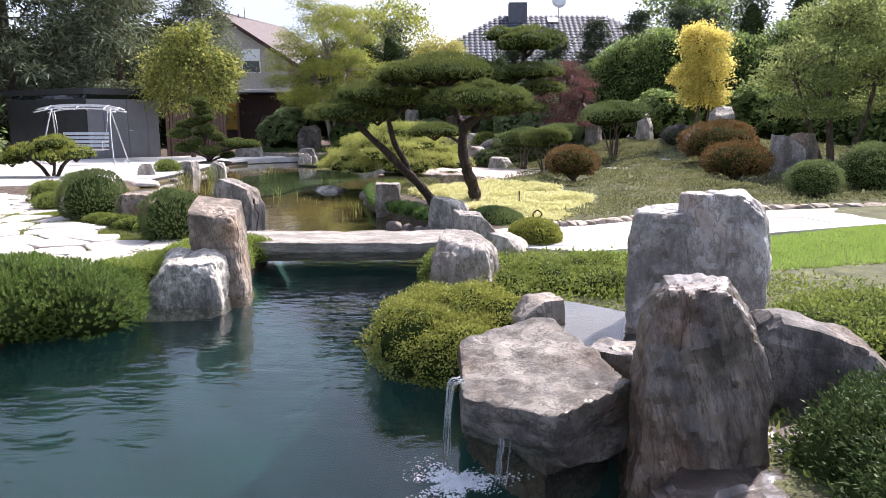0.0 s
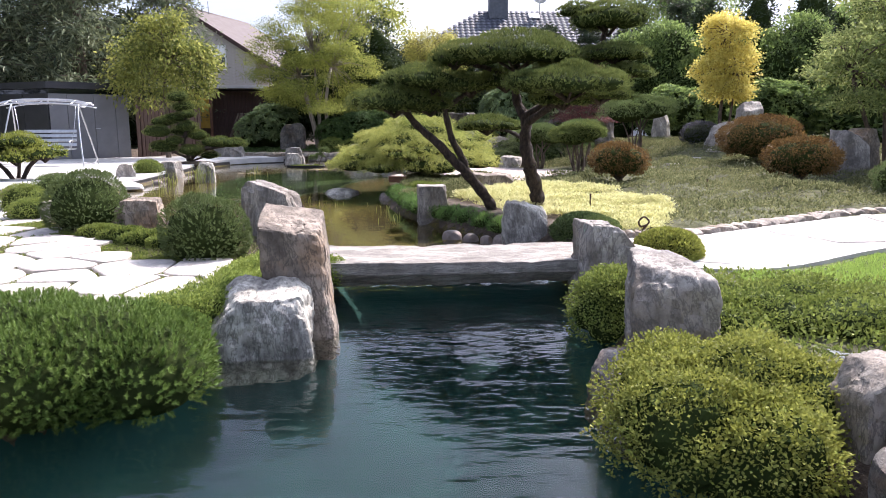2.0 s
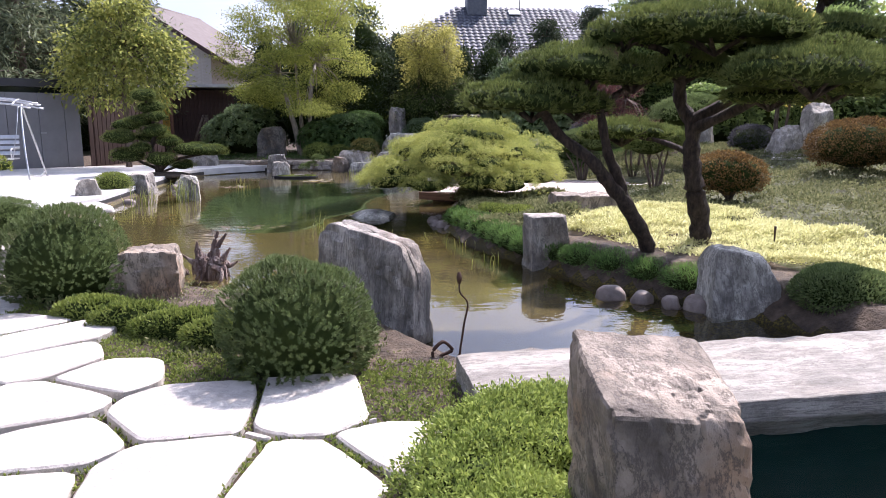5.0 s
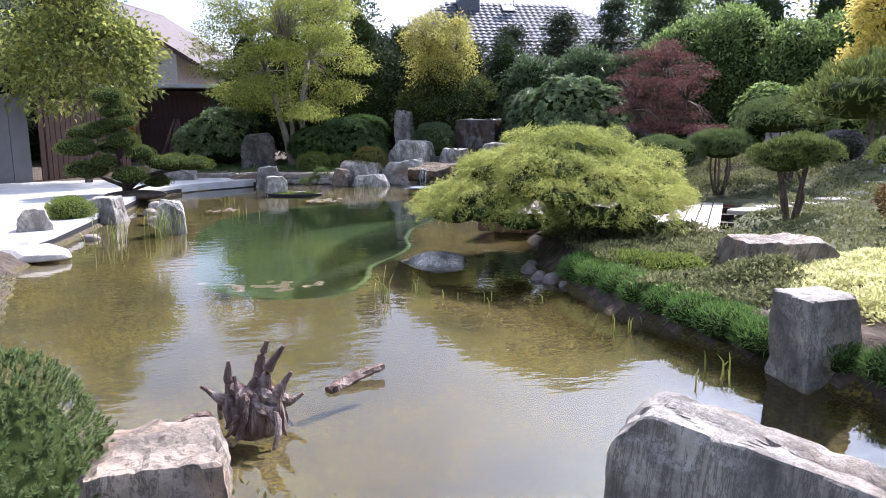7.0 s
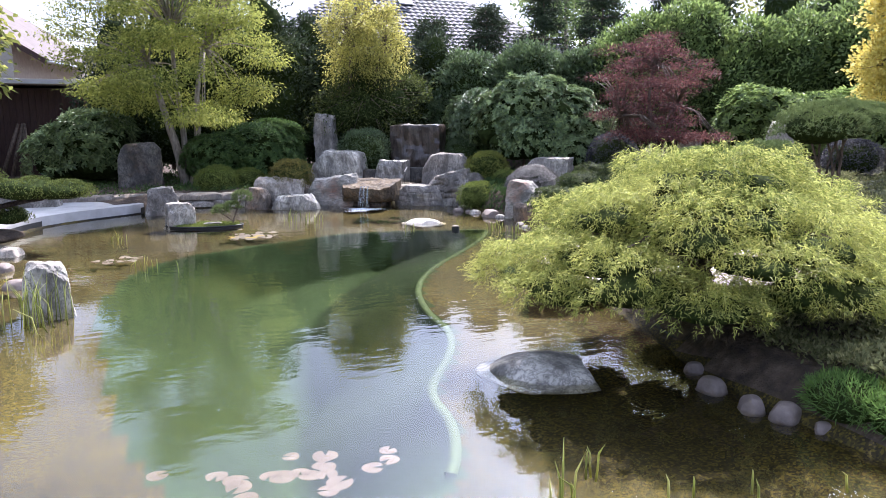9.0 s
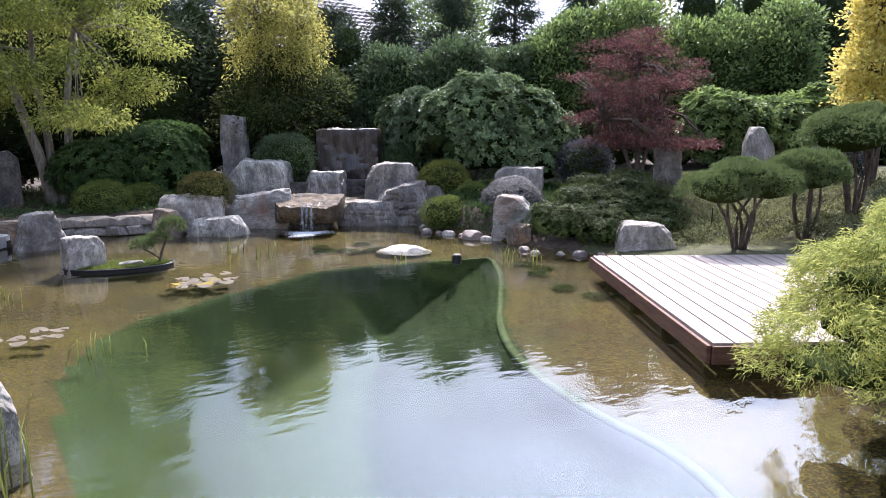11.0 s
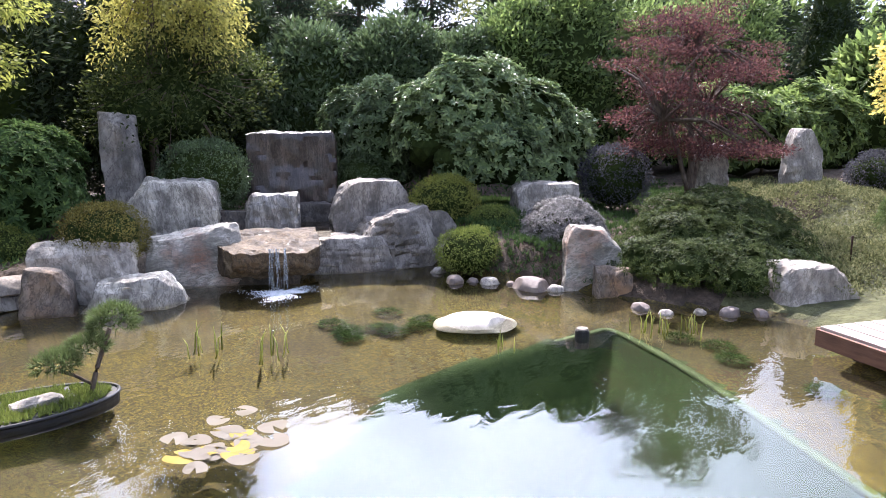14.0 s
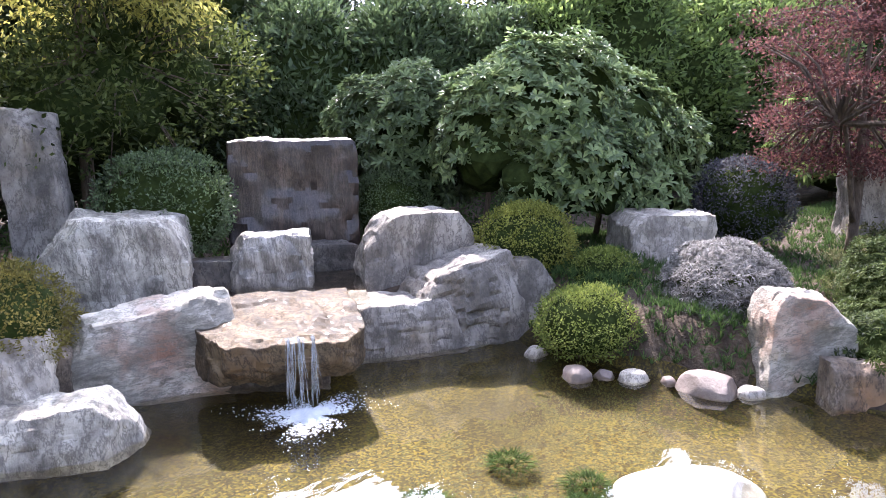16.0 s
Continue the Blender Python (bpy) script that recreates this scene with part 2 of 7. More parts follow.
JUNIPER = leafy("juniper_sprays", (0.011, 0.026, 0.008), (0.034, 0.064, 0.013), (0.125, 0.17, 0.03), patch=5.0)
WALNUT = leafy("yellowing_tree_leaves", (0.04, 0.072, 0.012), (0.155, 0.205, 0.028), (0.46, 0.46, 0.065), sheer=0.55)
MOSS = leafy("lime_groundcover", (0.36, 0.37, 0.09), (0.60, 0.58, 0.2), (0.80, 0.77, 0.38), sheer=0.5)
THYME = leafy("patchy_groundcover", (0.05, 0.065, 0.02), (0.135, 0.155, 0.05), (0.30, 0.30, 0.12), patch=4.5, gloss=0.8, sheer=0.4)
GRASS = leafy("lawn_grass", (0.15, 0.26, 0.025), (0.27, 0.43, 0.04), (0.40, 0.56, 0.07), sheer=0.4)
AIRY = leafy("airy_green_foliage", (0.05, 0.09, 0.02), (0.16, 0.23, 0.045), (0.38, 0.43, 0.11), sheer=0.55)
MATGREEN = leafy("green_mat_leaves", (0.03, 0.08, 0.015), (0.085, 0.19, 0.03), (0.17, 0.32, 0.05), sheer=0.4)
LOWMAT = leafy("dark_mat_leaves", (0.02, 0.05, 0.015), (0.05, 0.11, 0.025), (0.11, 0.2, 0.04))
# the mat green again, darkened to hold the shade at the pool's edge
DEEPMAT = leafy("shade_darkened_mat_leaves", (0.01, 0.024, 0.006), (0.03, 0.062, 0.013), (0.085, 0.145, 0.03), patch=4.0, sheer=0.2)
REED = leafy("reed_stems", (0.2, 0.24, 0.04), (0.38, 0.44, 0.08), (0.6, 0.6, 0.22), sheer=0.6)
BARK = plain("bark", [(0.3, (0.045, 0.032, 0.024)), (0.5, (0.12, 0.088, 0.065)), (0.7, (0.21, 0.16, 0.12))], 9, 0.9, bumps=0.8, stretch=(3, 3, 0.8), dist=0.02)
PALEBARK = plain("pale_bark", [(0.3, (0.12, 0.1, 0.08)), (0.5, (0.25, 0.21, 0.17)), (0.7, (0.4, 0.35, 0.29))], 9, 0.9, bumps=0.6, stretch=(3, 3, 0.8))
# dark crown cores: inner twigs plus the shade between leaves, put into the colour
TWIGSHADE = plain("twigs_and_shade", [(0.3, (0.016, 0.024, 0.007)), (0.6, (0.034, 0.05, 0.014)), (0.75, (0.055, 0.075, 0.024))], 14, 0.95, bumps=0.6)
TWIGSHADE.node_tree.nodes["Principled BSDF"].inputs["Specular IOR Level"].default_value = 0.05
SOIL = plain("bark_mulch_soil", [(0.3, (0.03, 0.021, 0.015)), (0.5, (0.075, 0.053, 0.036)), (0.7, (0.15, 0.11, 0.077))], 9, 0.95, bumps=0.9, detail=10, dist=0.03)
GREENSOIL = plain("mossy_soil", [(0.3, (0.035, 0.035, 0.016)), (0.5, (0.075, 0.08, 0.03)), (0.7, (0.14, 0.14, 0.06))], 5, 0.95, bumps=0.9, detail=10, dist=0.03)


def pebbly(name, stops, scale):
    m, t, b, _ = shader(name)
    v = coords(t)
    vor = t.nodes.new("ShaderNodeTexVoronoi")
    vor.inputs["Scale"].default_value = scale
    t.links.new(v, vor.inputs["Vector"])
    sep = t.nodes.new("ShaderNodeSeparateColor")
    t.links.new(vor.outputs["Color"], sep.inputs[0])
    col = ramp(t, sep.outputs[0], stops)
    big = fnoise(t, v, 1.1, 4)
    col = mixc(t, ramp(t, big, [(0.4, (0, 0, 0)), (0.65, (0.6, 0.6, 0.6))]), col, stops[0][1])
    t.links.new(col, b.inputs["Base Color"])
    b.inputs["Roughness"].default_value = 0.85
    bump(t, b, vor.outputs["Distance"], -0.9, 0.02)
    return m


GRAVEL = pebbly("golden_pond_gravel", [(0.0, (0.013, 0.0085, 0.0003)), (0.5, (0.043, 0.0315, 0.0012)), (1.0, (0.135, 0.1, 0.006))], 85)
DEEP = plain("green_pool_bed", [(0.3, (0.010, 0.027, 0.003)), (0.55, (0.015, 0.037, 0.005)), (0.75, (0.023, 0.05, 0.007))], 0.8, 0.9, bumps=0.1)
TEAL = plain("teal_pool_bed", [(0.3, (0.002, 0.037, 0.034)), (0.55, (0.003, 0.058, 0.053)), (0.75, (0.005, 0.082, 0.076))], 0.6, 0.9, bumps=0.1)
LINER = plain("pale_green_liner", [(0.3, (0.036, 0.062, 0.018)), (0.7, (0.06, 0.092, 0.03))], 6, 0.8)
BLACKLINER = plain("black_liner", [(0.3, (0.012, 0.012, 0.012)), (0.7, (0.03, 0.03, 0.03))], 6, 0.6)


def watery(name, ior, ripple):
    m, t, b, _ = shader(name)
    b.inputs["Base Color"].default_value = (0.93, 0.97, 0.90, 1)
    b.inputs["Roughness"].default_value, b.inputs["IOR"].default_value = 0.012, ior
    b.inputs["Transmission Weight"].default_value = 1.0
    big = fnoise(t, coords(t, (0.55, 1.0, 1.0)), 2.4, 3, 0.5)
    small = fnoise(t, coords(t, (0.5, 1.0, 1.0)), 11.0, 2, 0.5)
    bump(t, b, mixc(t, 0.35, big, small), ripple, 0.05)
    return m


WATER, POOLWATER = watery("pond_water", 1.46, 0.09), watery("rippled_pool_water", 1.31, 0.34)

FOAM = plain("white_water", [(0.35, (0.6, 0.66, 0.68)), (0.65, (0.85, 0.88, 0.9))], 14, 0.35, bumps=0.8, dist=0.03)
DECKWOOD = plain("pale_deck_wood", [(0.3, (0.34, 0.26, 0.22)), (0.5, (0.47, 0.385, 0.33)), (0.7, (0.56, 0.475, 0.41))], 4, 0.7, bumps=0.25, stretch=(1, 9, 9))
REDWOOD = plain("red_brown_timber", [(0.3, (0.10, 0.045, 0.028)), (0.6, (0.2, 0.095, 0.055))], 5, 0.75, stretch=(1, 1, 6))
DARKWOOD = plain("dark_brown_timber", [(0.3, (0.028, 0.014, 0.011)), (0.6, (0.06, 0.03, 0.023))], 5, 0.8, stretch=(6, 6, 1))
# shed: lit door side lighter, shaded walls darker, both by colour; the fascia is black
ANTHRA = plain("lit_anthracite_panel", [(0.3, (0.15, 0.15, 0.158)), (0.7, (0.195, 0.195, 0.203))], 2.5, 0.35, bumps=0.05)
BLACKISH = plain("black_fascia_shaded_wall", [(0.3, (0.02, 0.02, 0.022)), (0.7, (0.035, 0.035, 0.038))], 3, 0.5, bumps=0.05)
STEEL = plain("galvanised_steel", [(0.3, (0.45, 0.46, 0.47)), (0.7, (0.62, 0.63, 0.64))], 8, 0.35, 0.9, bumps=0.05)
RUSTY = plain("rusted_iron", [(0.3, (0.03, 0.018, 0.012)), (0.7, (0.08, 0.04, 0.025))], 20, 0.8, 0.3)
PLASTER = plain("pale_brickwork", [(0.3, (0.36, 0.32, 0.285)), (0.7, (0.47, 0.425, 0.385))], 5, 0.85)
ROOFRED = plain("brown_red_roof", [(0.3, (0.085, 0.066, 0.06)), (0.7, (0.14, 0.112, 0.104))], 3, 0.85)
ROOFBLUE = plain("blue_grey_tile", [(0.3, (0.045, 0.053, 0.072)), (0.7, (0.085, 0.096, 0.125))], 4, 0.68, bumps=0.1)
SLATE = plain("slate_cladding", [(0.3, (0.07, 0.08, 0.095)), (0.7, (0.13, 0.14, 0.16))], 6, 0.5)
WHITE = plain("white_paint", [(0.3, (0.74, 0.74, 0.73)), (0.7, (0.82, 0.82, 0.81))], 4, 0.5, bumps=0.03)
PAVE = plain("pale_paving", [(0.3, (0.38, 0.37, 0.355)), (0.55, (0.48, 0.47, 0.455)), (0.75, (0.56, 0.55, 0.535))], 3, 0.8, bumps=0.25)
DRIFT = plain("weathered_driftwood", [(0.3, (0.06, 0.035, 0.028)), (0.5, (0.18, 0.12, 0.1)), (0.7, (0.4, 0.33, 0.29))], 7, 0.85, bumps=0.9, stretch=(2, 2, 0.5), dist=0.02)
GLASS, t, b, _ = shader("window_glass")
b.inputs["Base Color"].default_value = (0.02, 0.025, 0.03, 1)
b.inputs["Roughness"].default_value = 0.05
YPAINT = plain("ochre_door_paint", [(0.3, (0.42, 0.25, 0.03)), (0.7, (0.55, 0.34, 0.05))], 5, 0.6)
PAD = leafy("lily_pad", (0.09, 0.085, 0.04), (0.22, 0.2, 0.12), (0.36, 0.31, 0.24), sheer=0.1)
LILYYELLOW = leafy("yellow_lily_pad", (0.34, 0.22, 0.012), (0.48, 0.33, 0.02), (0.56, 0.42, 0.04), sheer=0.15)
PADRED = leafy("reddish_lily_pad", (0.12, 0.085, 0.06), (0.22, 0.15, 0.12), (0.34, 0.27, 0.2), sheer=0.1)
PINKROCK = plain("pond_pebble", [(0.3, (0.12, 0.095, 0.08)), (0.55, (0.23, 0.185, 0.16)), (0.75, (0.37, 0.32, 0.28))], 7, 0.7, bumps=0.5)


# ---- mesh helpers ----
def mesh_arrays(name, verts, quads=None, tris=None, smooth=False):
    me = bpy.data.meshes.new(name)
    quads = np.zeros((0, 4), int) if quads is None else np.asarray(quads, int)
    tris = np.zeros((0, 3), int) if tris is None else np.asarray(tris, int)
    nq, nt = len(quads), len(tris)
    me.vertices.add(len(verts))
    me.vertices.foreach_set("co", np.asarray(verts, np.float32).ravel())
    me.loops.add(nq * 4 + nt * 3)
    me.loops.foreach_set("vertex_index", np.concatenate([quads.ravel(), tris.ravel()]).astype(np.int32))
    me.polygons.add(nq + nt)
    me.polygons.foreach_set("loop_start", np.concatenate([np.arange(nq) * 4, nq * 4 + np.arange(nt) * 3]).astype(np.int32))
    me.polygons.foreach_set("use_smooth", np.full(nq + nt, smooth))
    me.update(calc_edges=True)
    return me


def from_bm(name, bm, smooth=False, sharp=None):
    me = bpy.data.meshes.new(name)
    bm.normal_update()
    bm.to_mesh(me)
    bm.free()
    if smooth:
        me.polygons.foreach_set("use_smooth", np.full(len(me.polygons), True))
        if sharp:
            me.set_sharp_from_angle(angle=radians(sharp))
    me.update()
    return me


def part(name, data, material, parent=None, label="", at=None):
    if isinstance(data, bmesh.types.BMesh):
        data = from_bm(name, data)
    ob = new(name, data)
    if material and not data.materials:
        data.materials.append(material)
    if parent is not None:
        ob.parent = parent
    if at is not None:
        ob.matrix_basis = at
    if label:
        ob["label"] = label
    return ob


def thing(name, label, category, at=None, group="", kind=""):
    ob = new(name)
    ob.empty_display_size = 0.1
    if at is not None:
        ob.matrix_basis = at
    return tagged(ob, label, category, group, kind)


def box_bm(w, d, h, bevel=0.0, at=(0, 0, 0), rot=0.0, bm=None):
    own = bm is None
    bm = bm or bmesh.new()
    r = bmesh.ops.create_cube(bm, size=1)
    vs = r["verts"]
    bmesh.ops.scale(bm, vec=(w, d, h), verts=vs)
    if bevel:
        es = list({e for v in vs for e in v.link_edges})
        rb = bmesh.ops.bevel(bm, geom=es, offset=bevel, segments=2, affect="EDGES", profile=0.6)
        vs = list({v for f in rb["faces"] for v in f.verts} | {v for v in vs if v.is_valid})
    bmesh.ops.rotate(bm, cent=(0, 0, 0), matrix=Matrix.Rotation(rot, 3, "Z"), verts=vs)
    bmesh.ops.translate(bm, vec=at, verts=vs)
    return bm


def tube(points, radii, sides=8, wobble=0.0, seed=0):
    """A tapered tube along a line of points, closed at both ends."""
    pts = [Vector(p) for p in points]
    rng = np.random.default_rng(seed)
    verts, quads = [], []
    for i, p in enumerate(pts):
        d = (pts[min(i + 1, len(pts) - 1)] - pts[max(i - 1, 0)]).normalized()
        a = d.orthogonal().normalized() if abs(d.z) > 0.95 else d.cross(Vector((0, 0, 1))).normalized()
        c = d.cross(a)
        for k in range(sides):
            q = 2 * math.pi * k / sides
            r = radii[i] * (1 + wobble * rng.uniform(-1, 1))
            verts.append(p + (a * math.cos(q) + c * math.sin(q)) * r)
    for i in range(len(pts) - 1):
        for k in range(sides):
            n = (k + 1) % sides
            quads.append((i * sides + k, i * sides + n, (i + 1) * sides + n, (i + 1) * sides + k))
    base = len(verts)
    verts += [pts[0], pts[-1]]
    tris = [(base, (k + 1) % sides, k) for k in range(sides)]
    e = (len(pts) - 1) * sides
    tris += [(base + 1, e + k, e + (k + 1) % sides) for k in range(sides)]
    return np.array([tuple(v) for v in verts]), np.array(quads), np.array(tris)


def join_arrays(pieces):
    vs, qs, ts, n = [], [], [], 0
    for v, q, t3 in pieces:
        vs.append(v)
        if q is not None and len(q):
            qs.append(np.asarray(q) + n)
        if t3 is not None and len(t3):
            ts.append(np.asarray(t3) + n)
        n += len(v)
    return np.concatenate(vs), (np.concatenate(qs) if qs else None), (np.concatenate(ts) if ts else None)


def tubes_mesh(name, lines, smooth=True):
    return mesh_arrays(name, *join_arrays([tube(*ln) for ln in lines]), smooth=smooth)


def bend(points, steps=6):
    """A smooth line through a few points."""
    p = [Vector(q) for q in points]
    p = [p[0] * 2 - p[1]] + p + [p[-1] * 2 - p[-2]]
    out = []
    for i in range(1, len(p) - 2):
        for k in range(steps):
            s = k / steps
            out.append(0.5 * (2 * p[i] + (p[i + 1] - p[i - 1]) * s + (2 * p[i - 1] - 5 * p[i] + 4 * p[i + 1] - p[i + 2]) * s**2
                              + (3 * p[i] - p[i - 1] - 3 * p[i + 1] + p[i + 2]) * s**3))
    return out + [p[-2]]


def waves(P, freq, seed, octaves=3):
    """Cheap smooth noise of places, about -1 to 1."""
    rng = np.random.default_rng(seed)
    out, amp = np.zeros(len(P)), 1.0
    for o in range(octaves):
        s = np.zeros(len(P))
        for _ in range(5):
            k = rng.normal(size=3) * freq * 2**o
            s += np.sin(P @ k + rng.uniform(0, 6.3))
        out, amp = out + amp * s / 2.2, amp * 0.5
    return out / 1.75


def unit(v):
    return v / np.maximum(np.linalg.norm(v, axis=-1, keepdims=True), 1e-9)


# ---- foliage ----
def on_lobes(lobes, n, rng, low=-0.25, lump=0.12, freq=3.0, seed=0, depth=0.15):
    """Places and outward directions on lumpy ellipsoids, leaving out what lies inside another."""
    lobes = np.asarray(lobes, float)
    area = (lobes[:, 3] * lobes[:, 4] + lobes[:, 3] * lobes[:, 5] + lobes[:, 4] * lobes[:, 5])
    pick = rng.choice(len(lobes), n, p=area / area.sum())
    d = unit(rng.normal(size=(n, 3)))
    flip = d[:, 2] < low
    d[flip, 2] *= -1
    c, r = lobes[pick, :3], lobes[pick, 3:]
    grow = 1 + lump * waves(c + d * r, freq / max(0.2, lobes[:, 3].mean()) * 0.4, seed)
    grow *= 1 - depth * rng.random(n) ** 2
    P = c + d * r * grow[:, None]
    N = unit(d / r)
    keep = np.ones(n, bool)
    for j, l in enumerate(lobes):
        inside = (((P - l[:3]) / l[3:]) ** 2).sum(1) < 0.62
        keep &= ~(inside & (pick != j))
    return P[keep], N[keep]


def clumped(P, N, per, radius, rng, flat=0.6):
    """Leaf places gathered in clumps round some places."""
    k = len(P)
    off = rng.normal(size=(k * per, 3)) * radius * np.array([1, 1, flat])
    C = np.repeat(P, per, 0)
    return C + off, unit(np.repeat(N, per, 0) * 0.6 + unit(off) * 0.8)


def leaves(P, N, length, width, rng, droop=0.0, spread=0.9, up=0.0, fold=0.15):
    n = len(P)
    D = unit(N + rng.normal(size=(n, 3)) * spread * 0.6 + np.array([0, 0, up - droop]))
    L = length * rng.uniform(0.65, 1.25, n)[:, None]
    W = unit(np.cross(D, unit(rng.normal(size=(n, 3)) + N * 0.01))) * (width * rng.uniform(0.7, 1.2, n)[:, None])
    F = np.cross(D, W) * fold
    a = P
    b = P + D * L * 0.5 + W * 0.5 + F
    c = P + D * L + np.array([0, 0, -0.15]) * L * (1 if droop else 0)
    d = P + D * L * 0.5 - W * 0.5 + F
    V = np.stack([a, b, c, d], 1).reshape(-1, 3)
    Q = np.arange(4 * n).reshape(-1, 4)
    return V, Q, None


def needles(P, N, length, width, rng, spread=0.6, up=0.4):
    n = len(P)
    D = unit(N + rng.normal(size=(n, 3)) * spread * 0.6 + np.array([0, 0, up]))
    L = length * rng.uniform(0.6, 1.25, n)[:, None]
    W = unit(np.cross(D, unit(rng.normal(size=(n, 3))))) * width * 0.5
    V = np.stack([P - W, P + W, P + D * L], 1).reshape(-1, 3)
    return V, None, np.arange(3 * n).reshape(-1, 3)


def tufts(P, N, per, length, width, rng, spread=0.75, up=0.35):
    """Needles fanning out from each place."""
    Q = np.repeat(P, per, 0)
    M = np.repeat(N, per, 0)
    return needles(Q, M, length, width, rng, spread * 1.4, up)


def candles(P, N, per, length, width, rng):
    """Plump pine shoots: needles set all round a short stem, leaning forward."""
    size = np.repeat(rng.uniform(0.75, 1.2, len(P)), per)[:, None] * length
    A = np.repeat(unit(N * 0.85 + np.array([0, 0, 0.5]) + rng.normal(size=N.shape) * 0.22), per, 0)
    s = rng.random(len(A))[:, None]
    B = np.repeat(P, per, 0) + A * (s - 0.35) * size
    side = unit(np.cross(A, unit(rng.normal(size=A.shape))))
    D = unit(A * (0.45 + 0.7 * s) + side * (1.0 - 0.35 * s))
    W = unit(np.cross(D, side + A * 0.3)) * width * 0.5
    V = np.stack([B - W, B + W, B + D * size * 0.5], 1).reshape(-1, 3)
    return V, None, np.arange(len(V)).reshape(-1, 3)


def whorls(P, N, per, length, width, rng, rise=0.5):
    """Rosettes of leaves round each place."""
    n = len(P)
    a = unit(np.cross(N, unit(rng.normal(size=(n, 3)))))
    b2 = np.cross(N, a)
    q = (np.arange(per) / per * 6.283)[None] + rng.uniform(0, 6.28, (n, 1)) + rng.normal(size=(n, per)) * .2
    D = a[:, None] * np.cos(q)[..., None] + b2[:, None] * np.sin(q)[..., None] + N[:, None] * (rise + rng.normal(size=(n, per)) * .25)[..., None]
    D = unit(D).reshape(-1, 3)
    M = np.repeat(N, per, 0)
    B = np.repeat(P, per, 0)
    L = length * rng.uniform(.7, 1.2, (len(D), 1))
    W = unit(np.cross(D, M)) * width * rng.uniform(.8, 1.15, (len(D), 1))
    F = -M * L * .06
    V = np.stack([B, B + D * L * .5 + W * .5 - F, B + D * L + F * 2, B + D * L * .5 - W * .5 - F], 1).reshape(-1, 3)
    return V, np.arange(4 * len(D)).reshape(-1, 4), None


SPHERE = bmesh.new()
bmesh.ops.create_icosphere(SPHERE, subdivisions=3, radius=1)
SPH_V = np.array([v.co[:] for v in SPHERE.verts])
SPH_T = np.array([[v.index for v in f.verts] for f in SPHERE.faces])
SPHERE.free()


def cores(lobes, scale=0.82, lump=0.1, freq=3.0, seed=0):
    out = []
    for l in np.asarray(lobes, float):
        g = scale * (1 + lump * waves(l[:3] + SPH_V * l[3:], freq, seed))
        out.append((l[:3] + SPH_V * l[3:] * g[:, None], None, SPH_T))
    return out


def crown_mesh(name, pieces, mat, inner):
    """Leaves in one material, solid cores coloured like twigs in shade in another."""
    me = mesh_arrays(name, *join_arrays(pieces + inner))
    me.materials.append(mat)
    me.materials.append(TWIGSHADE)
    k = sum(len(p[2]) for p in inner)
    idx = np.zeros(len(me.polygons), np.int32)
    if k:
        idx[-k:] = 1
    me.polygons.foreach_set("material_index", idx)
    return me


def shrub(name, label, category, at, lobes, mat, n, kind="leaf", size=0.05, width=0.025, core=0.84, seed=1, low=-0.3,
          lump=0.1, freq=4.0, per=6, group="", stems=None, depth=0.16, clump=0.0, droop=0.0, up=0.2, spread=0.9, barkmat=None):
    """A bush: stems, if they show, and a crown of small leaves or needles."""
    rng = np.random.default_rng(seed)
    root = thing(name, label, category, pose(*at), group)
    P, N = on_lobes(lobes, n, rng, low, lump, freq, seed, depth)
    if clump:
        P, N = clumped(P, N, per, clump, rng)
    if kind == "leaf":
        pieces = [leaves(P, N, size, width, rng, droop, spread, up)]
    elif kind == "whorl":
        pieces = [whorls(P, unit(N + np.array([0, 0, .35])), per, size, width, rng)]
    elif kind == "candle":
        pieces = [candles(P, N, per, size, width, rng)]
    elif kind == "tuft":
        pieces = [tufts(P, N, per, size, width, rng, spread, up)]
    else:
        pieces = [needles(P, N, size, width, rng, spread, up)]
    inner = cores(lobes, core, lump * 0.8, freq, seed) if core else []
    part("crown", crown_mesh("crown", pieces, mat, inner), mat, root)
    if not stems:
        for l in lobes[:3]:
            stem = ([(l[0] - .12 * l[3], l[1] + .1 * l[4], -.06), (l[0] - .05 * l[3], l[1], l[2] * .5), (l[0], l[1], l[2])], [.1 * min(l[3], .3)] * 2 + [.05 * min(l[3], .3)], 6, .1, seed)
            part("stem", tubes_mesh("stem", [stem]), barkmat or BARK, root)
    if stems:
        part("stem", tubes_mesh("stem", stems), barkmat or BARK, root)
    return root


# ---- rock ----
def cube_grid(n):
    bm = bmesh.new()
    bmesh.ops.create_cube(bm, size=1)
    bmesh.ops.subdivide_edges(bm, edges=bm.edges[:], cuts=n, use_grid_fill=True)
    bm.verts.index_update()
    v = np.array([q.co[:] for q in bm.verts])
    f = np.array([[q.index for q in g.verts] for g in bm.faces])
    bm.free()
    return v, f


GRID_HI, GRID_LO, GRID_MID, GRID_FINE = cube_grid(18), cube_grid(7), cube_grid(21), cube_grid(38)


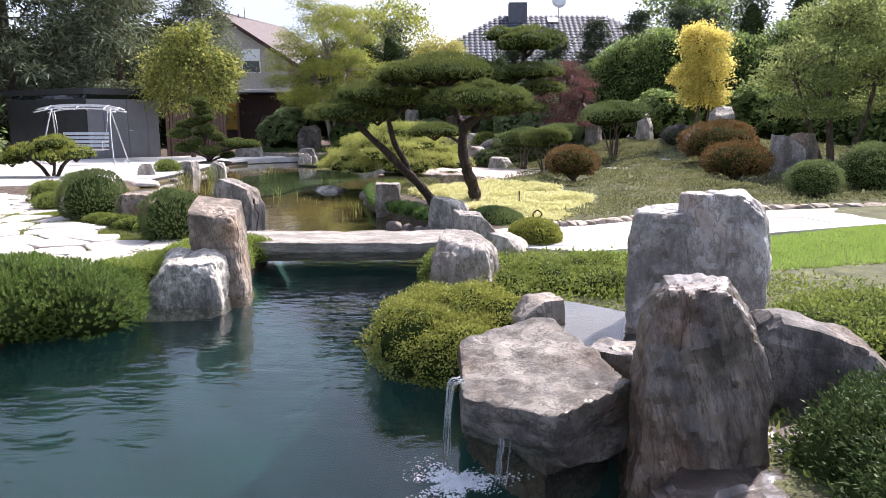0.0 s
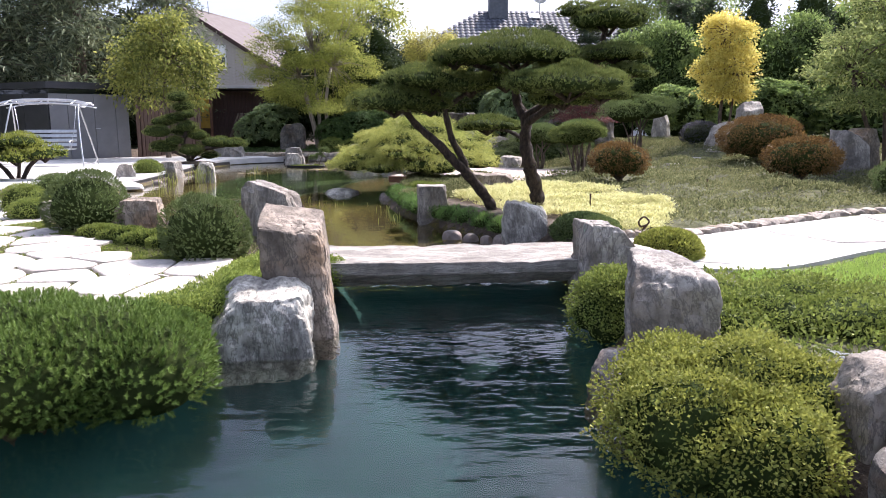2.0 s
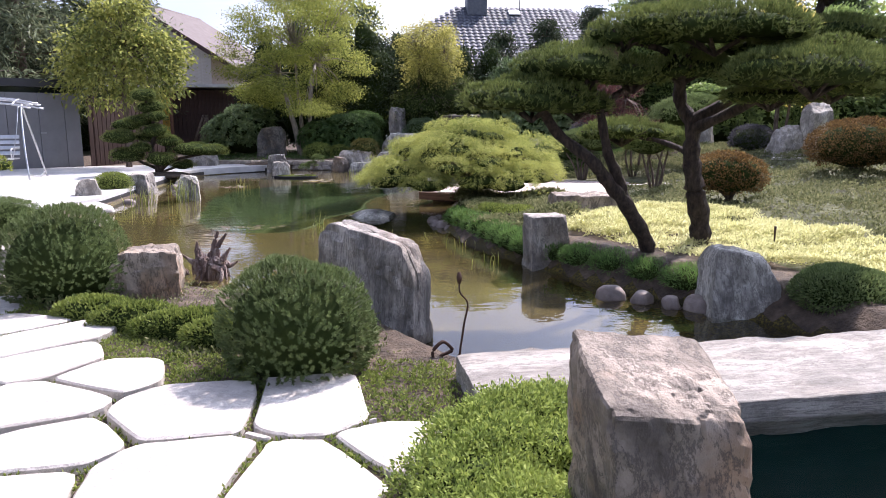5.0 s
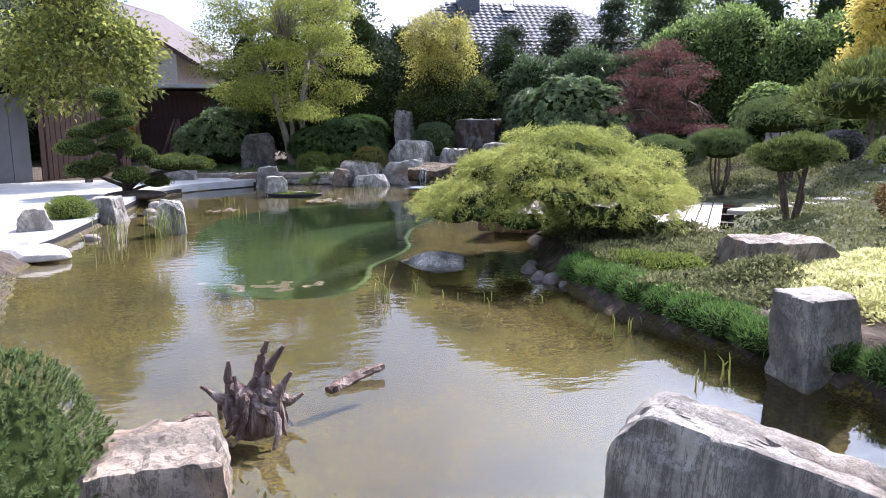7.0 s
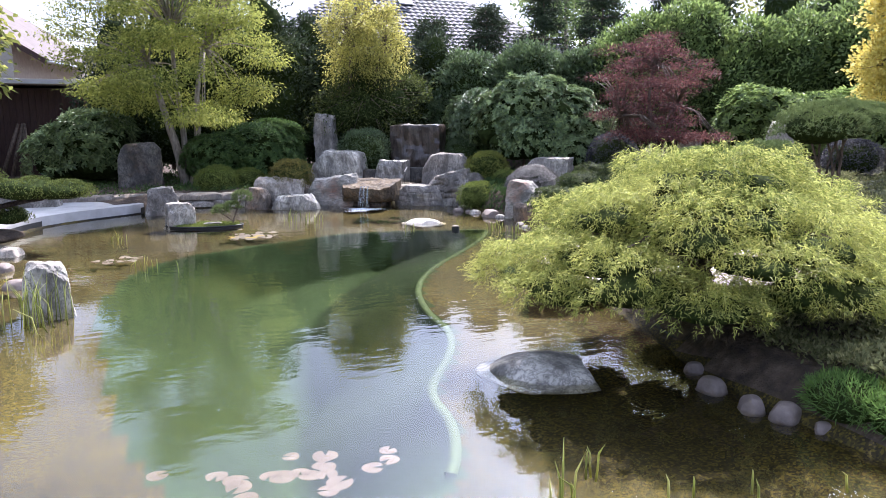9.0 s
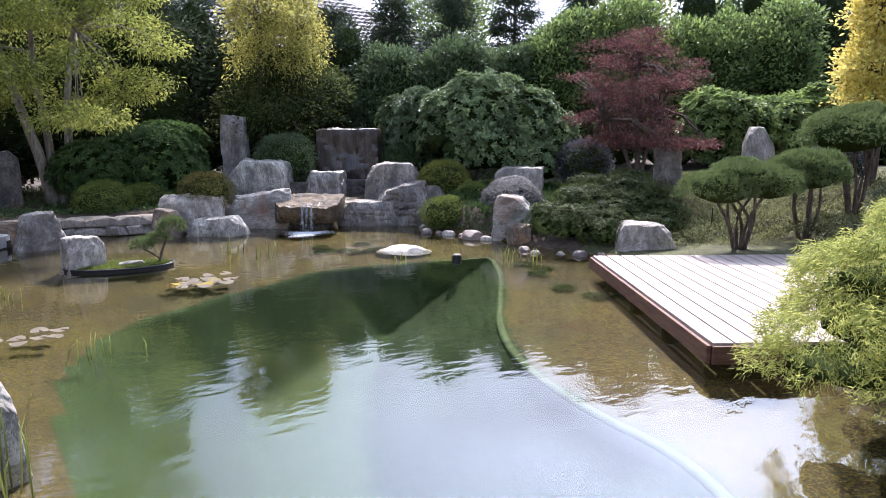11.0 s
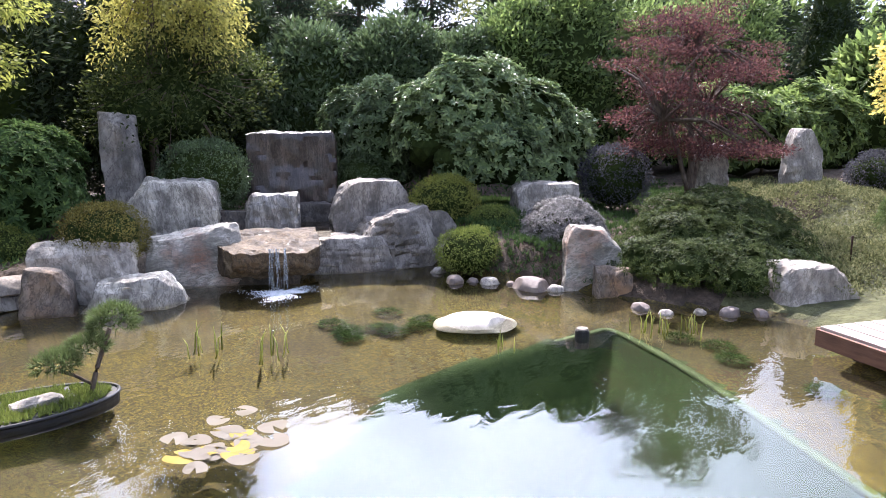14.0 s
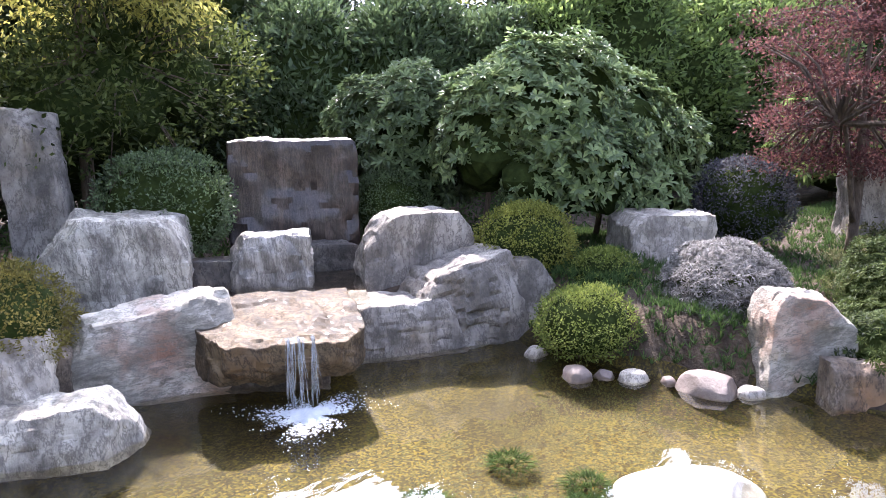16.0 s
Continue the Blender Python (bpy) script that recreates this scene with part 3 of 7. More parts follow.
def rock_mesh(w, d, h, seed, taper=0.85, cuts=7, rough=1.0, slope=(0, 0), lean=(0, 0), power=7.0, grid=None, groove=0.5, grain=1.0, extra=5):
    rng = np.random.default_rng(seed)
    V0, F = grid or GRID_HI
    P = V0 * (0.5 / np.maximum((np.abs(V0) ** power).sum(1, keepdims=True) ** (1 / power), 1e-6))
    for k in range(cuts + extra):
        q = rng.uniform(0, 6.283)
        up = rng.choice([-0.15, 0.1, 0.25, 0.7, 1.0, 1.3])
        nrm = unit(np.array([math.cos(q), math.sin(q), up]))
        off = rng.uniform(0.37, 0.50) * (1 + 0.22 * min(1.0, abs(up)))
        P = P - np.maximum(P @ nrm - off, 0)[:, None] * nrm
    up = P[:, 2:3] + 0.5
    P[:, :2] *= 1 - (1 - taper) * up
    P *= np.array([w, d, h])
    s = max(w, d, h)
    m = min(w, d, h)
    R = unit(P / np.array([w, d, h]) ** 2)
    A = P + rng.uniform(-50, 50, 3)
    tip = unit(rng.normal(size=3) * np.array([.5, .5, 1]))
    n1 = np.array([noise.noise(Vector(p) * (2.2 / s)) for p in A])
    n2 = np.array([noise.fractal(Vector(p) * (5.0 / s), 0.75, 2.2, 6) for p in A])
    lay = A @ tip * (9.0 / s) + 1.3 * n2
    ledge = np.abs(lay - np.round(lay)) ** 0.5
    chip = np.array([noise.cell(Vector(p) * (7.0 / s)) for p in A + 0.05 * s * n2[:, None]])
    side = 1 - np.abs(R[:, 2])
    G = A * np.array([11.0, 11.0, 1.8]) / s
    n3 = np.array([noise.noise(Vector(p)) for p in G])
    amp = m * rough
    P = P + R * (amp * (0.05 * n1 + 0.04 * n2 + 0.03 * groove * n3 * side - 0.035 * grain * ledge * (0.3 + side) + 0.016 * grain * chip))[:, None]
    P = (P - (P.max(0) + P.min(0)) / 2) * (np.array([w, d, h]) / (P.max(0) - P.min(0)))
    tops = np.clip(P[:, 2] / h + 0.5, 0, 1)
    P[:, 2] += tops * (slope[0] * P[:, 0] + slope[1] * P[:, 1])
    P[:, 0] += lean[0] * (P[:, 2] + h / 2)
    P[:, 1] += lean[1] * (P[:, 2] + h / 2)
    P[:, 2] += h / 2
    me = mesh_arrays("rock", P, F, smooth=True)
    me.set_sharp_from_angle(angle=radians(30))
    return me


def rock(name, label, x, y, base, w, d, top, seed, mat=None, rot=0.0, category="rock", group="", sink=0.15, **more):
    h = top - base + sink
    me = rock_mesh(w, d, h, seed, **more)
    ob = part(name, me, mat or ROCK, at=pose(x, y, base - sink, 0, 0, rot))
    return tagged(ob, label, category, group)


def hewn_mesh(w, d, h, seed, faces=(), top=(0, 0), taper=1.0, lean=(0, 0), edge=48.0, grain="upright", rough=1.0, steps=0.0, grid=None, chips=6):
    """A broken stone: a block with hewn faces, worn edges, splits along its grain and chipped corners. faces: normals with a share of the block's reach."""
    rng = np.random.default_rng(seed)
    V0, F = grid or GRID_MID
    half = np.array([w, d, h]) / 2
    planes = [((1, 0, 0), half[0]), ((-1, 0, 0), half[0]), ((0, 1, 0), half[1]), ((0, -1, 0), half[1]), ((0, 0, 1), half[2]), ((0, 0, -1), half[2])]
    for x, y, z, share in faces:
        n = unit(np.array([x, y, z], float))
        planes.append((n, share * float((np.abs(n) * half).sum())))
    for _ in range(chips):
        q, up = rng.uniform(0, 6.283), rng.choice([0.0, 0.35, 0.8, 1.3])
        n = unit(np.array([math.cos(q), math.sin(q), up]))
        planes.append((n, rng.uniform(0.69, 0.93) * float((np.abs(n) * half).sum())))
    D = V0 * np.array([w, d, h])
    inv = sum(np.maximum(D @ np.array(n, float) / o, 0) ** edge for n, o in planes) ** (1 / edge)
    P = D / np.maximum(inv, 1e-6)[:, None]
    up = P[:, 2] / h + 0.5
    P[:, :2] *= (1 - (1 - taper) * up)[:, None]
    P[:, 2] += np.clip(up, 0, 1) * (top[0] * P[:, 0] + top[1] * P[:, 1])
    P[:, 0] += lean[0] * up * h
    P[:, 1] += lean[1] * up * h
    R = unit(P / half**2)
    A = P + rng.uniform(-40, 40, 3)
    m = float(np.sort(half)[1]) * 2
    cell = [noise.voronoi(Vector(q) * (3.0 / m)) for q in A * np.array([1, 1, .6])]
    crag = np.array([c[0][1] - c[0][0] for c in cell])
    tilt = np.array([(Vector(q) * (3.0 / m) - c[1][0]).dot(Vector((.6, -.5, .62))) for q, c in zip(A * np.array([1, 1, .6]), cell)])
    turn = rng.uniform(-0.25, 0.25)
    if grain == "upright":
        G = A * np.array([16.0, 16.0, 2.6]) + A[:, 2:3] * turn * 12
    elif grain == "flat":
        G = A * np.array([2.2, 2.2, 17.0]) + A[:, 0:1] * turn * 8
    else:
        G = (A @ np.array(Matrix.Rotation(0.9 + turn, 3, "Y"))) * np.array([13.0, 5.0, 3.0])
    G = G * (0.55 / m) ** 0.6
    big = np.array([noise.fractal(Vector(q) * (1.7 / m), 0.7, 2.1, 4) for q in A])
    fine = np.array([noise.fractal(Vector(q) * (11.0 / m**0.5), 0.6, 2.1, 4) for q in A])
    split = np.array([noise.ridged_multi_fractal(Vector(q), 0.8, 2.1, 3, 0.9, 1.6) for q in G])
    split = np.clip(split / 2.2, 0, 1)
    move = 0.05 * big + 0.02 * fine - 0.042 * (split ** 3) * (0.35 + (1 - np.abs(R[:, 2])) * 0.65 if grain == "upright" else 0.8)
    move += 0.02 * tilt - 0.014 * np.clip(1 - crag * 9, 0, 1)
    if steps:
        lay = A[:, 2] / (0.16 * m) + 0.5 * big + A[:, 0] * turn * 2
        move += steps * 0.07 * (np.clip((lay - np.floor(lay)) * 5, 0, 1) - 0.5) * (1 - np.abs(R[:, 2]))
    P = P + R * (m * rough * move)[:, None]
    P[:, 2] += h / 2
    me = mesh_arrays("rock", P, F, smooth=True)
    me.set_sharp_from_angle(angle=radians(24))
    return me


def hewn(name, label, x, y, base, w, d, top, seed, mat=None, rot=0.0, faces=(), tilt=(0, 0), category="rock", group="garden boulders", sink=0.12, **more):
    me = hewn_mesh(w, d, top - base + sink, seed, faces, tilt, **more)
    return tagged(part(name, me, mat or ROCK, at=pose(x, y, base - sink, 0, 0, rot)), label, category, group)


# ---- the plan ----
FRONT = [(-1.82, 7.2), (-1.8, 6.3), (-1.88, 6.15), (-2.2, 6.0), (-2.45, 5.6), (-2.7, 5.25), (-3.05, 4.95), (-3.5, 4.45), (-4.0, 3.6), (-4.6, 1.5), (-5.0, -2.5),
         (-2.0, -5.0), (2.0, -4.0), (1.5, -0.5), (1.2, 1.4), (1.05, 2.4), (0.8, 3.1), (0.4, 3.8), (0.1, 4.4), (-0.05, 5.4), (-0.02, 6.2), (0.1, 7.0), (0.15, 8.0), (-0.2, 8.5), (-1.2, 8.7), (-1.9, 8.2)]
UPPER = [(-1.7, 7.0), (-1.8, 7.8), (-2.25, 8.7), (-2.55, 9.3), (-3.2, 9.8), (-3.9, 10.15), (-4.8, 11.1), (-5.35, 11.7), (-5.75, 12.7), (-6.1, 13.9), (-6.45, 15.0), (-6.5, 16.3), (-6.55, 18.0), (-6.6, 20.0),
         (-6.65, 21.6), (-6.45, 22.8), (-5.9, 23.6), (-5.0, 24.3), (-4.6, 24.85), (-4.1, 24.95), (-3.5, 24.75), (-3.0, 24.68), (-2.6, 24.5), (-1.9, 24.4), (-1.2, 24.4), (-0.45, 24.2), (0.4, 23.75), (0.8, 23.2), (0.62, 22.7), (0.5, 22.1), (0.62, 21.5), (0.75, 21.1),
         (0.62, 20.5), (0.85, 19.9), (0.95, 19.4), (-0.1, 18.0), (-1.0, 16.4), (-1.2, 15.2), (-1.45, 14.5), (-1.55, 13.6), (-1.5, 12.6), (-1.3, 11.9), (-1.02, 11.0),
         (-0.65, 10.05), (-0.1, 9.15), (0.2, 8.6), (0.25, 7.8), (0.1, 7.0)]
DEEPZONE = [(-0.1, 20.6), (-0.3, 20.62), (-1.3, 20.9), (-2.15, 21.02), (-2.85, 20.64), (-3.45, 20.45), (-4.0, 20.1), (-4.35, 19.95), (-4.7, 19.5), (-5.0, 18.8), (-5.1, 17.4), (-4.95, 16.2), (-4.8, 15.0),
            (-4.65, 14.3), (-4.25, 13.8), (-3.75, 13.6), (-3.35, 13.75), (-3.1, 14.35), (-3.1, 14.85), (-2.75, 15.35), (-2.5, 15.9), (-2.5, 16.5), (-2.3, 17.4), (-1.85, 18.2), (-1.3, 18.85), (-0.6, 19.7), (-0.15, 20.42)]


def smooth_ring(pts, rounds=2):
    p = np.array(pts, float)
    for _ in range(rounds):
        q = np.roll(p, -1, 0)
        p = np.stack([0.75 * p + 0.25 * q, 0.25 * p + 0.75 * q], 1).reshape(-1, 2)
    return p


def signed(poly, X):
    """Distance of places to a ring, minus inside."""
    X = np.asarray(X, float)
    best, inside = np.full(len(X), 1e9), np.zeros(len(X), bool)
    q = np.roll(poly, -1, 0)
    for a, b2 in zip(poly, q):
        e = b2 - a
        w = X - a
        s = np.clip((w @ e) / max(e @ e, 1e-9), 0, 1)
        best = np.minimum(best, np.hypot(*(w - s[:, None] * e).T))
        cross = ((a[1] > X[:, 1]) != (b2[1] > X[:, 1]))
        xc = a[0] + (X[:, 1] - a[1]) / (e[1] if abs(e[1]) > 1e-9 else 1e-9) * e[0]
        inside ^= cross & (X[:, 0] < xc)
    return np.where(inside, -best, best)


R_FRONT, R_UPPER, R_DEEP = smooth_ring(FRONT), smooth_ring(UPPER), smooth_ring(DEEPZONE)
HILLS_SOUTH = [(-4, 8, .13), (-6, 12, .13), (-9, 20, .13), (-9, 10, .14), (-6, 4, .15), (-4, 0, .2), (2, 10.5, .2), (1, 8, .2), (3, 7.5, .2),
        (3, 14, .28), (5.5, 15.5, .38), (6.3, 18.7, .62), (10, 14, .35), (5.4, 20.5, .72), (2.3, 22.5, .5), (-1, 26.5, .55), (-4.5, 26, .3), (8, 20, .85),
        (0.2, 11, .26), (-.4, 24.7, .25), (-.9, 24.2, .2), (.1, 25.2, .3), (1.6, 19.6, .12), (.9, 19.3, .08), (2.0, 18.3, .17), (2.8, 17.8, .2), (1.4, 14.8, .2), (2.3, 15.9, .24)]
HILLS_NORTH = [(3.5, 18.5, .38), (14, 22, .9), (2, 2, .2), (4, 4, .22), (1.1, 4.1, .05), (1.6, 5.0, .24), (0.8, 5.6, .22), (-7.5, 23.5, .1), (-8, 22, .1),
        (-9.5, 23, .1), (-6.4, 24.4, .12), (-10.5, 21, .1), (-8.5, 25.2, .12), (-8, 18, .1), (-0.4, 13, .2), (0.4, 16, .2), (-9, 28, .2), (4, 28, .9),
        (1, 24.5, .5), (-14, 14, .15), (0, -12, .2), (30, 30, .9), (-30, 30, .2), (0, 60, .8)]
HILLS = HILLS_SOUTH + HILLS_NORTH


DECK_RING = np.array([(0.12, 19.05), (-1.53, 16.41), (1.01, 14.82), (2.66, 17.46)])


def ground_h(X):
    X = np.asarray(X, float)
    H = np.array(HILLS)
    d2 = ((X[:, None, :] - H[None, :, :2]) ** 2).sum(-1) + 0.25
    w = d2 ** -1.6
    z = (w * H[:, 2]).sum(1) / w.sum(1)
    z = z + 0.02 * waves(np.c_[X, 0 * X[:, 0]], 1.1, 5)
    s = np.clip(signed(DECK_RING, X) / 0.25 + 0.2, 0, 1)
    return np.minimum(z, 0.07) * (1 - s) + z * s


def height(X):
    X = np.asarray(X, float)
    f, u = signed(R_FRONT, X), signed(R_UPPER, X)
    pond = np.minimum(f, u)
    dz = signed(R_DEEP, X)
    land = ground_h(X)
    s = np.clip(np.minimum(f / 0.12, u / 0.28), 0, 1)
    z = 0.015 + (land - 0.015) * s * s * (3 - 2 * s)
    bed = -0.02 - 0.26 * np.clip(-u / 0.5, 0, 1) ** 0.8 + 0.012 * waves(np.c_[X, 0 * X[:, 0]], 4, 9)
    bed = bed - 1.7 * np.clip(-dz / 1.1, 0, 1)
    front = -0.02 - 0.9 * np.clip(-f / 0.3, 0, 1) - 1.6 * np.clip((-f - 0.2) / 1.6, 0, 1)
    under = np.minimum(np.where(u < 0, bed, 9), np.where(f < 0, front, 9))
    return np.where(pond < 0, under, z)


def z_at(x, y):
    return float(height([(x, y)])[0])


def axis(lo, hi, step, far):
    mid = np.arange(lo, hi + step / 2, step)
    out = [step * 1.35**k for k in range(1, 60)]
    grow = np.cumsum(out)
    grow = grow[grow < far]
    return np.concatenate([lo - grow[::-1], mid, hi + grow])


GX, GY = axis(-8.2, 7.4, 0.09, 900), axis(-1.5, 27.0, 0.09, 900)
MX, MY = np.meshgrid(GX, GY)
XY = np.c_[MX.ravel(), MY.ravel()]
near = (XY[:, 0] > -60) & (XY[:, 0] < 60) & (XY[:, 1] > -60) & (XY[:, 1] < 90)
Z = np.full(len(XY), 0.3)
Z[near] = height(XY[near])
nx, ny = len(GX), len(GY)
I, J = np.meshgrid(np.arange(nx - 1), np.arange(ny - 1))
k0 = (J * nx + I).ravel()
QUADS = np.stack([k0, k0 + 1, k0 + nx + 1, k0 + nx], 1)
ground_me = mesh_arrays("ground", np.c_[XY, Z], QUADS, smooth=True)
for m in (SOIL, GREENSOIL, GRAVEL, DEEP, TEAL):
    ground_me.materials.append(m)
CEN = XY[QUADS].mean(1)
fu, ff, fd = signed(R_UPPER, CEN), signed(R_FRONT, CEN), signed(R_DEEP, CEN)
mats = np.where((CEN[:, 0] > 0.6) | (np.abs(CEN[:, 0]) > 12), 1, 0)
mats[(CEN[:, 1] > 20) & (np.abs(CEN[:, 0]) < 12)] = 0
mats[(fu < 0.05)] = 2
mats[(fd < 0.05)] = 3
mats[(ff < -0.02)] = 4
ground_me.polygons.foreach_set("material_index", mats.astype(np.int32))
ground = tagged(new("ground", ground_me), "planted garden ground with mulch and pond beds", "ground", kind="structure")

for y0, y1, mat, label in ((-7.0, 7.62, POOLWATER, "dark rippled pool water in front of the bridge"), (7.62, 25.2, WATER, "clear pond water reflecting sky and trees")):
    wv = np.array([(-12.0, y0, 0.0), (6.0, y0, 0.0), (6.0, y1, 0.0), (-12.0, y1, 0.0)])
    water = part("water", mesh_arrays("water", wv, [(0, 1, 2, 3)]), mat)
    water.visible_shadow = mat is POOLWATER
    tagged(water, label, "water", kind="structure")

# rim of the deep zone
ring = R_DEEP
nrm = unit(np.stack([np.roll(ring, -1, 0)[:, 1] - np.roll(ring, 1, 0)[:, 1], -(np.roll(ring, -1, 0)[:, 0] - np.roll(ring, 1, 0)[:, 0])], 1))
rv, n = [], len(ring)
for off, z in ((-0.03, -0.32), (-0.03, -0.25), (0.03, -0.25), (0.03, -0.32)):
    rv.append(np.c_[ring + nrm * off, np.full(n, z)])
east = ring[:, 0] > -3.4 + 0.0 * ring[:, 1]
east &= (ring[:, 1] < 20.45) | (ring[:, 0] > -0.6)
rq = [(a * n + i, a * n + (i + 1) % n, (a + 1) * n + (i + 1) % n, (a + 1) * n + i) for a in range(3) for i in range(n) if east[i]]
tagged(part("pool_rim", mesh_arrays("pool_rim", np.concatenate(rv), rq, smooth=True), LINER), "pale green rim of the deep swimming zone under water", "pool rim", kind="structure")


# ---- bridge and standing stones ----
bridge = hewn("stone_bridge", "long rough pale grey stone slab bridging the pond", -0.83, 7.4, 0.08, 2.75, 0.74, 0.275, 3, BRIDGE, 2.5, [(0, -1, -.9, .8)], grain="flat", chips=0, rough=.42, sink=0.0, steps=.6, category="bridge", group="", grid=GRID_FINE)
hewn("pillar_stone", "tall brown-grey standing stone at the bridge end", -1.86, 6.17, 0, 0.41, 0.33, 0.72, 11, BROWN, 4, [(1, -.3, .28, .88), (-1, .2, .12, .96), (1, -1, 0, .88)], (-.14, .42), group="bridge stones", sink=0.35, taper=.93, lean=(-.06, .02), grid=GRID_FINE, chips=0, rough=.9)
hewn("boulder", "streaked pale grey boulder at the water's edge", -2.08, 5.93, 0, 0.6, 0.56, 0.385, 12, STREAKED, 6, [(1, -.35, .4, .86), (.2, -1, .5, .88), (-1, -.7, .35, .84), (-1, -.2, .9, .72), (1, -1, -.25, .8), (1, .1, .9, .86)], (.02, .22), group="bridge stones", sink=0.35, taper=.9, grid=GRID_FINE, chips=2, rough=.95)
hewn("standing_stone", "grey pointed stone at the bridge's far end", 0.25, 7.04, 0, 0.46, 0.42, 0.55, 14, ROCK, 8, [(1, -.1, .9, .72), (1, 0, .3, .9), (-1, -.2, .25, .94)], (-.1, 0), group="bridge stones", sink=0.35, taper=.8, grid=GRID_FINE, chips=1)
hewn("boulder", "low pale boulder leaning on the pointed stone", 0.53, 6.98, 0.1, 0.42, 0.36, 0.37, 13, STREAKED, -20, [(1, 0, .8, .8)], (-.25, 0), group="bridge stones", chips=3)
hewn("boulder", "big grey stepped boulder beside the bridge", 0.12, 5.32, 0, 0.44, 0.46, 0.60, 15, ROCK, -14, [(1, 0, .35, .9), (-1, -.1, .1, .97), (.6, -1, .9, .92)], (-.04, .1), group="bridge stones", sink=0.35, taper=.92, grid=GRID_FINE, chips=2)
hewn("boulder", "low wet foot of the stepped boulder in the pool", -0.08, 5.0, 0, 0.48, 0.40, 0.2, 16, WET, 12, [(-1, -.3, .5, .85)], (.06, 0), group="bridge stones", sink=0.4, chips=3)
hewn("standing_stone", "flat upright grey slate stone in the pond", -2.55, 9.02, 0, 0.72, 0.2, 0.66, 17, SLATED, -38, [(1, 0, .5, .84), (-1, 0, .8, .88)], (-.2, 0), group="", sink=0.35, grid=GRID_FINE, chips=0, rough=.8)
hewn("boulder", "brown square stump-like boulder between the shrubs", -4.12, 9.7, 0.1, 0.52, 0.44, 0.47, 18, BROWN, 10, group="", taper=.8, chips=4, rough=1.2)
rock("boulder", "white boulder on the pool's edge", -2.98, 4.25, 0, 0.5, 0.42, 0.33, 19, PALE, rot=40, taper=0.7, sink=0.3)
# the spring basin
hewn("waterfall_rock", "broad wet slab over which water spills into the pool", 0.37, 3.33, 0.1, 0.94, 0.82, 0.4, 21, SPILL, -34, [(-.82, -.57, 0, .53), (.91, -.41, 0, .72), (.62, .785, 0, .41), (-.88, .478, 0, .66), (0, -1, -.8, .78), (1, -.4, -.8, .8)], (.033, .165), group="", grid=GRID_FINE, sink=0.0, chips=0, grain="flat", rough=.55)
# added filler; its near-black colour gives the slab's undercut its shade
hewn("boulder", "added stone, dark like the shaded undercut below the waterfall slab", 0.5, 3.45, 0, 0.62, 0.6, 0.16, 28, DARK, 30, group="", sink=0.4)
hewn("spring_stone", "wet grey block stone with rusty stain behind the basin", 1.47, 4.15, 0.1, 0.52, 0.5, 1.05, 22, RUSTED, -24, [(1, 0, .2, .9), (1, 0, 1.2, .84)], (.05, 0), group="", taper=.82, grid=GRID_FINE, chips=2, sink=.2)
hewn("spring_stone", "lower shoulder of the grey block stone", 1.2, 4.22, 0.1, 0.42, 0.46, 0.95, 31, RUSTED, -18, [(-1, 0, .25, .92)], (.06, 0), group="", taper=.9, grid=GRID_FINE, chips=2, sink=.2)
hewn("spring_stone", "tall wet brown-grey stone running with water", 0.95, 2.99, 0, 0.56, 0.5, 0.82, 23, SEEP, -8, [(1, -.2, .75, .76), (-1, 0, .5, .84), (1, 0, .15, .95)], (.05, .04), group="", taper=.72, grid=GRID_FINE, chips=2, sink=.4)
# grey boulder in near-black rock: the shade on it is in the colour
hewn("boulder", "long sloping grey boulder beside the basin, darkened for shade", 1.7, 3.42, 0.1, 1.0, 0.36, 0.5, 24, DARK, -16, [(1, 0, 1.5, .62), (0, -1, .5, .84), (1, -.6, .5, .86)], (-.22, 0), group="", taper=.8, chips=3, sink=.2)
hewn("boulder", "brown boulder under the wet spring stone", 1.05, 2.6, 0, 0.9, 0.6, 0.16, 25, SEEPDARK, 10, group="", sink=0.4, taper=0.8)
# added where only deep shade lies; its dark colour stands for that
hewn("boulder", "added boulder, dark as the shade at the spring stone's foot", 1.42, 3.0, 0, 0.6, 0.46, 0.17, 27, SEEPDARK, -25, [(1, 0, .8, .8)], group="", sink=0.3, taper=0.8)
hewn("boulder", "small split stone at the basin's rim", 0.49, 4.26, 0.1, 0.26, 0.2, 0.44, 26, ROCK, 20, group="", chips=3)
hewn("boulder", "dark wet stone closing the basin beside the slab", 0.86, 3.5, 0.1, 0.4, 0.3, 0.40, 29, WET, -30, group="")
basin = part("basin_water", mesh_arrays("basin_water", np.array([(0.5, 3.6, 0.32), (1.2, 3.4, 0.32), (1.25, 4.2, 0.32), (0.6, 4.75, 0.32)]), [(0, 1, 2, 3)]), POOLWATER)
basin_bed = part("basin_bed", box_bm(.9, 1.2, .05, .0, (.92, 4.1, .2)), BLACKLINER)
tagged(basin_bed, "black liner bed of the spring basin", "basin", kind="structure")
basin.visible_shadow = False
tagged(basin, "shallow dark basin water behind the waterfall rock", "water", kind="structure")

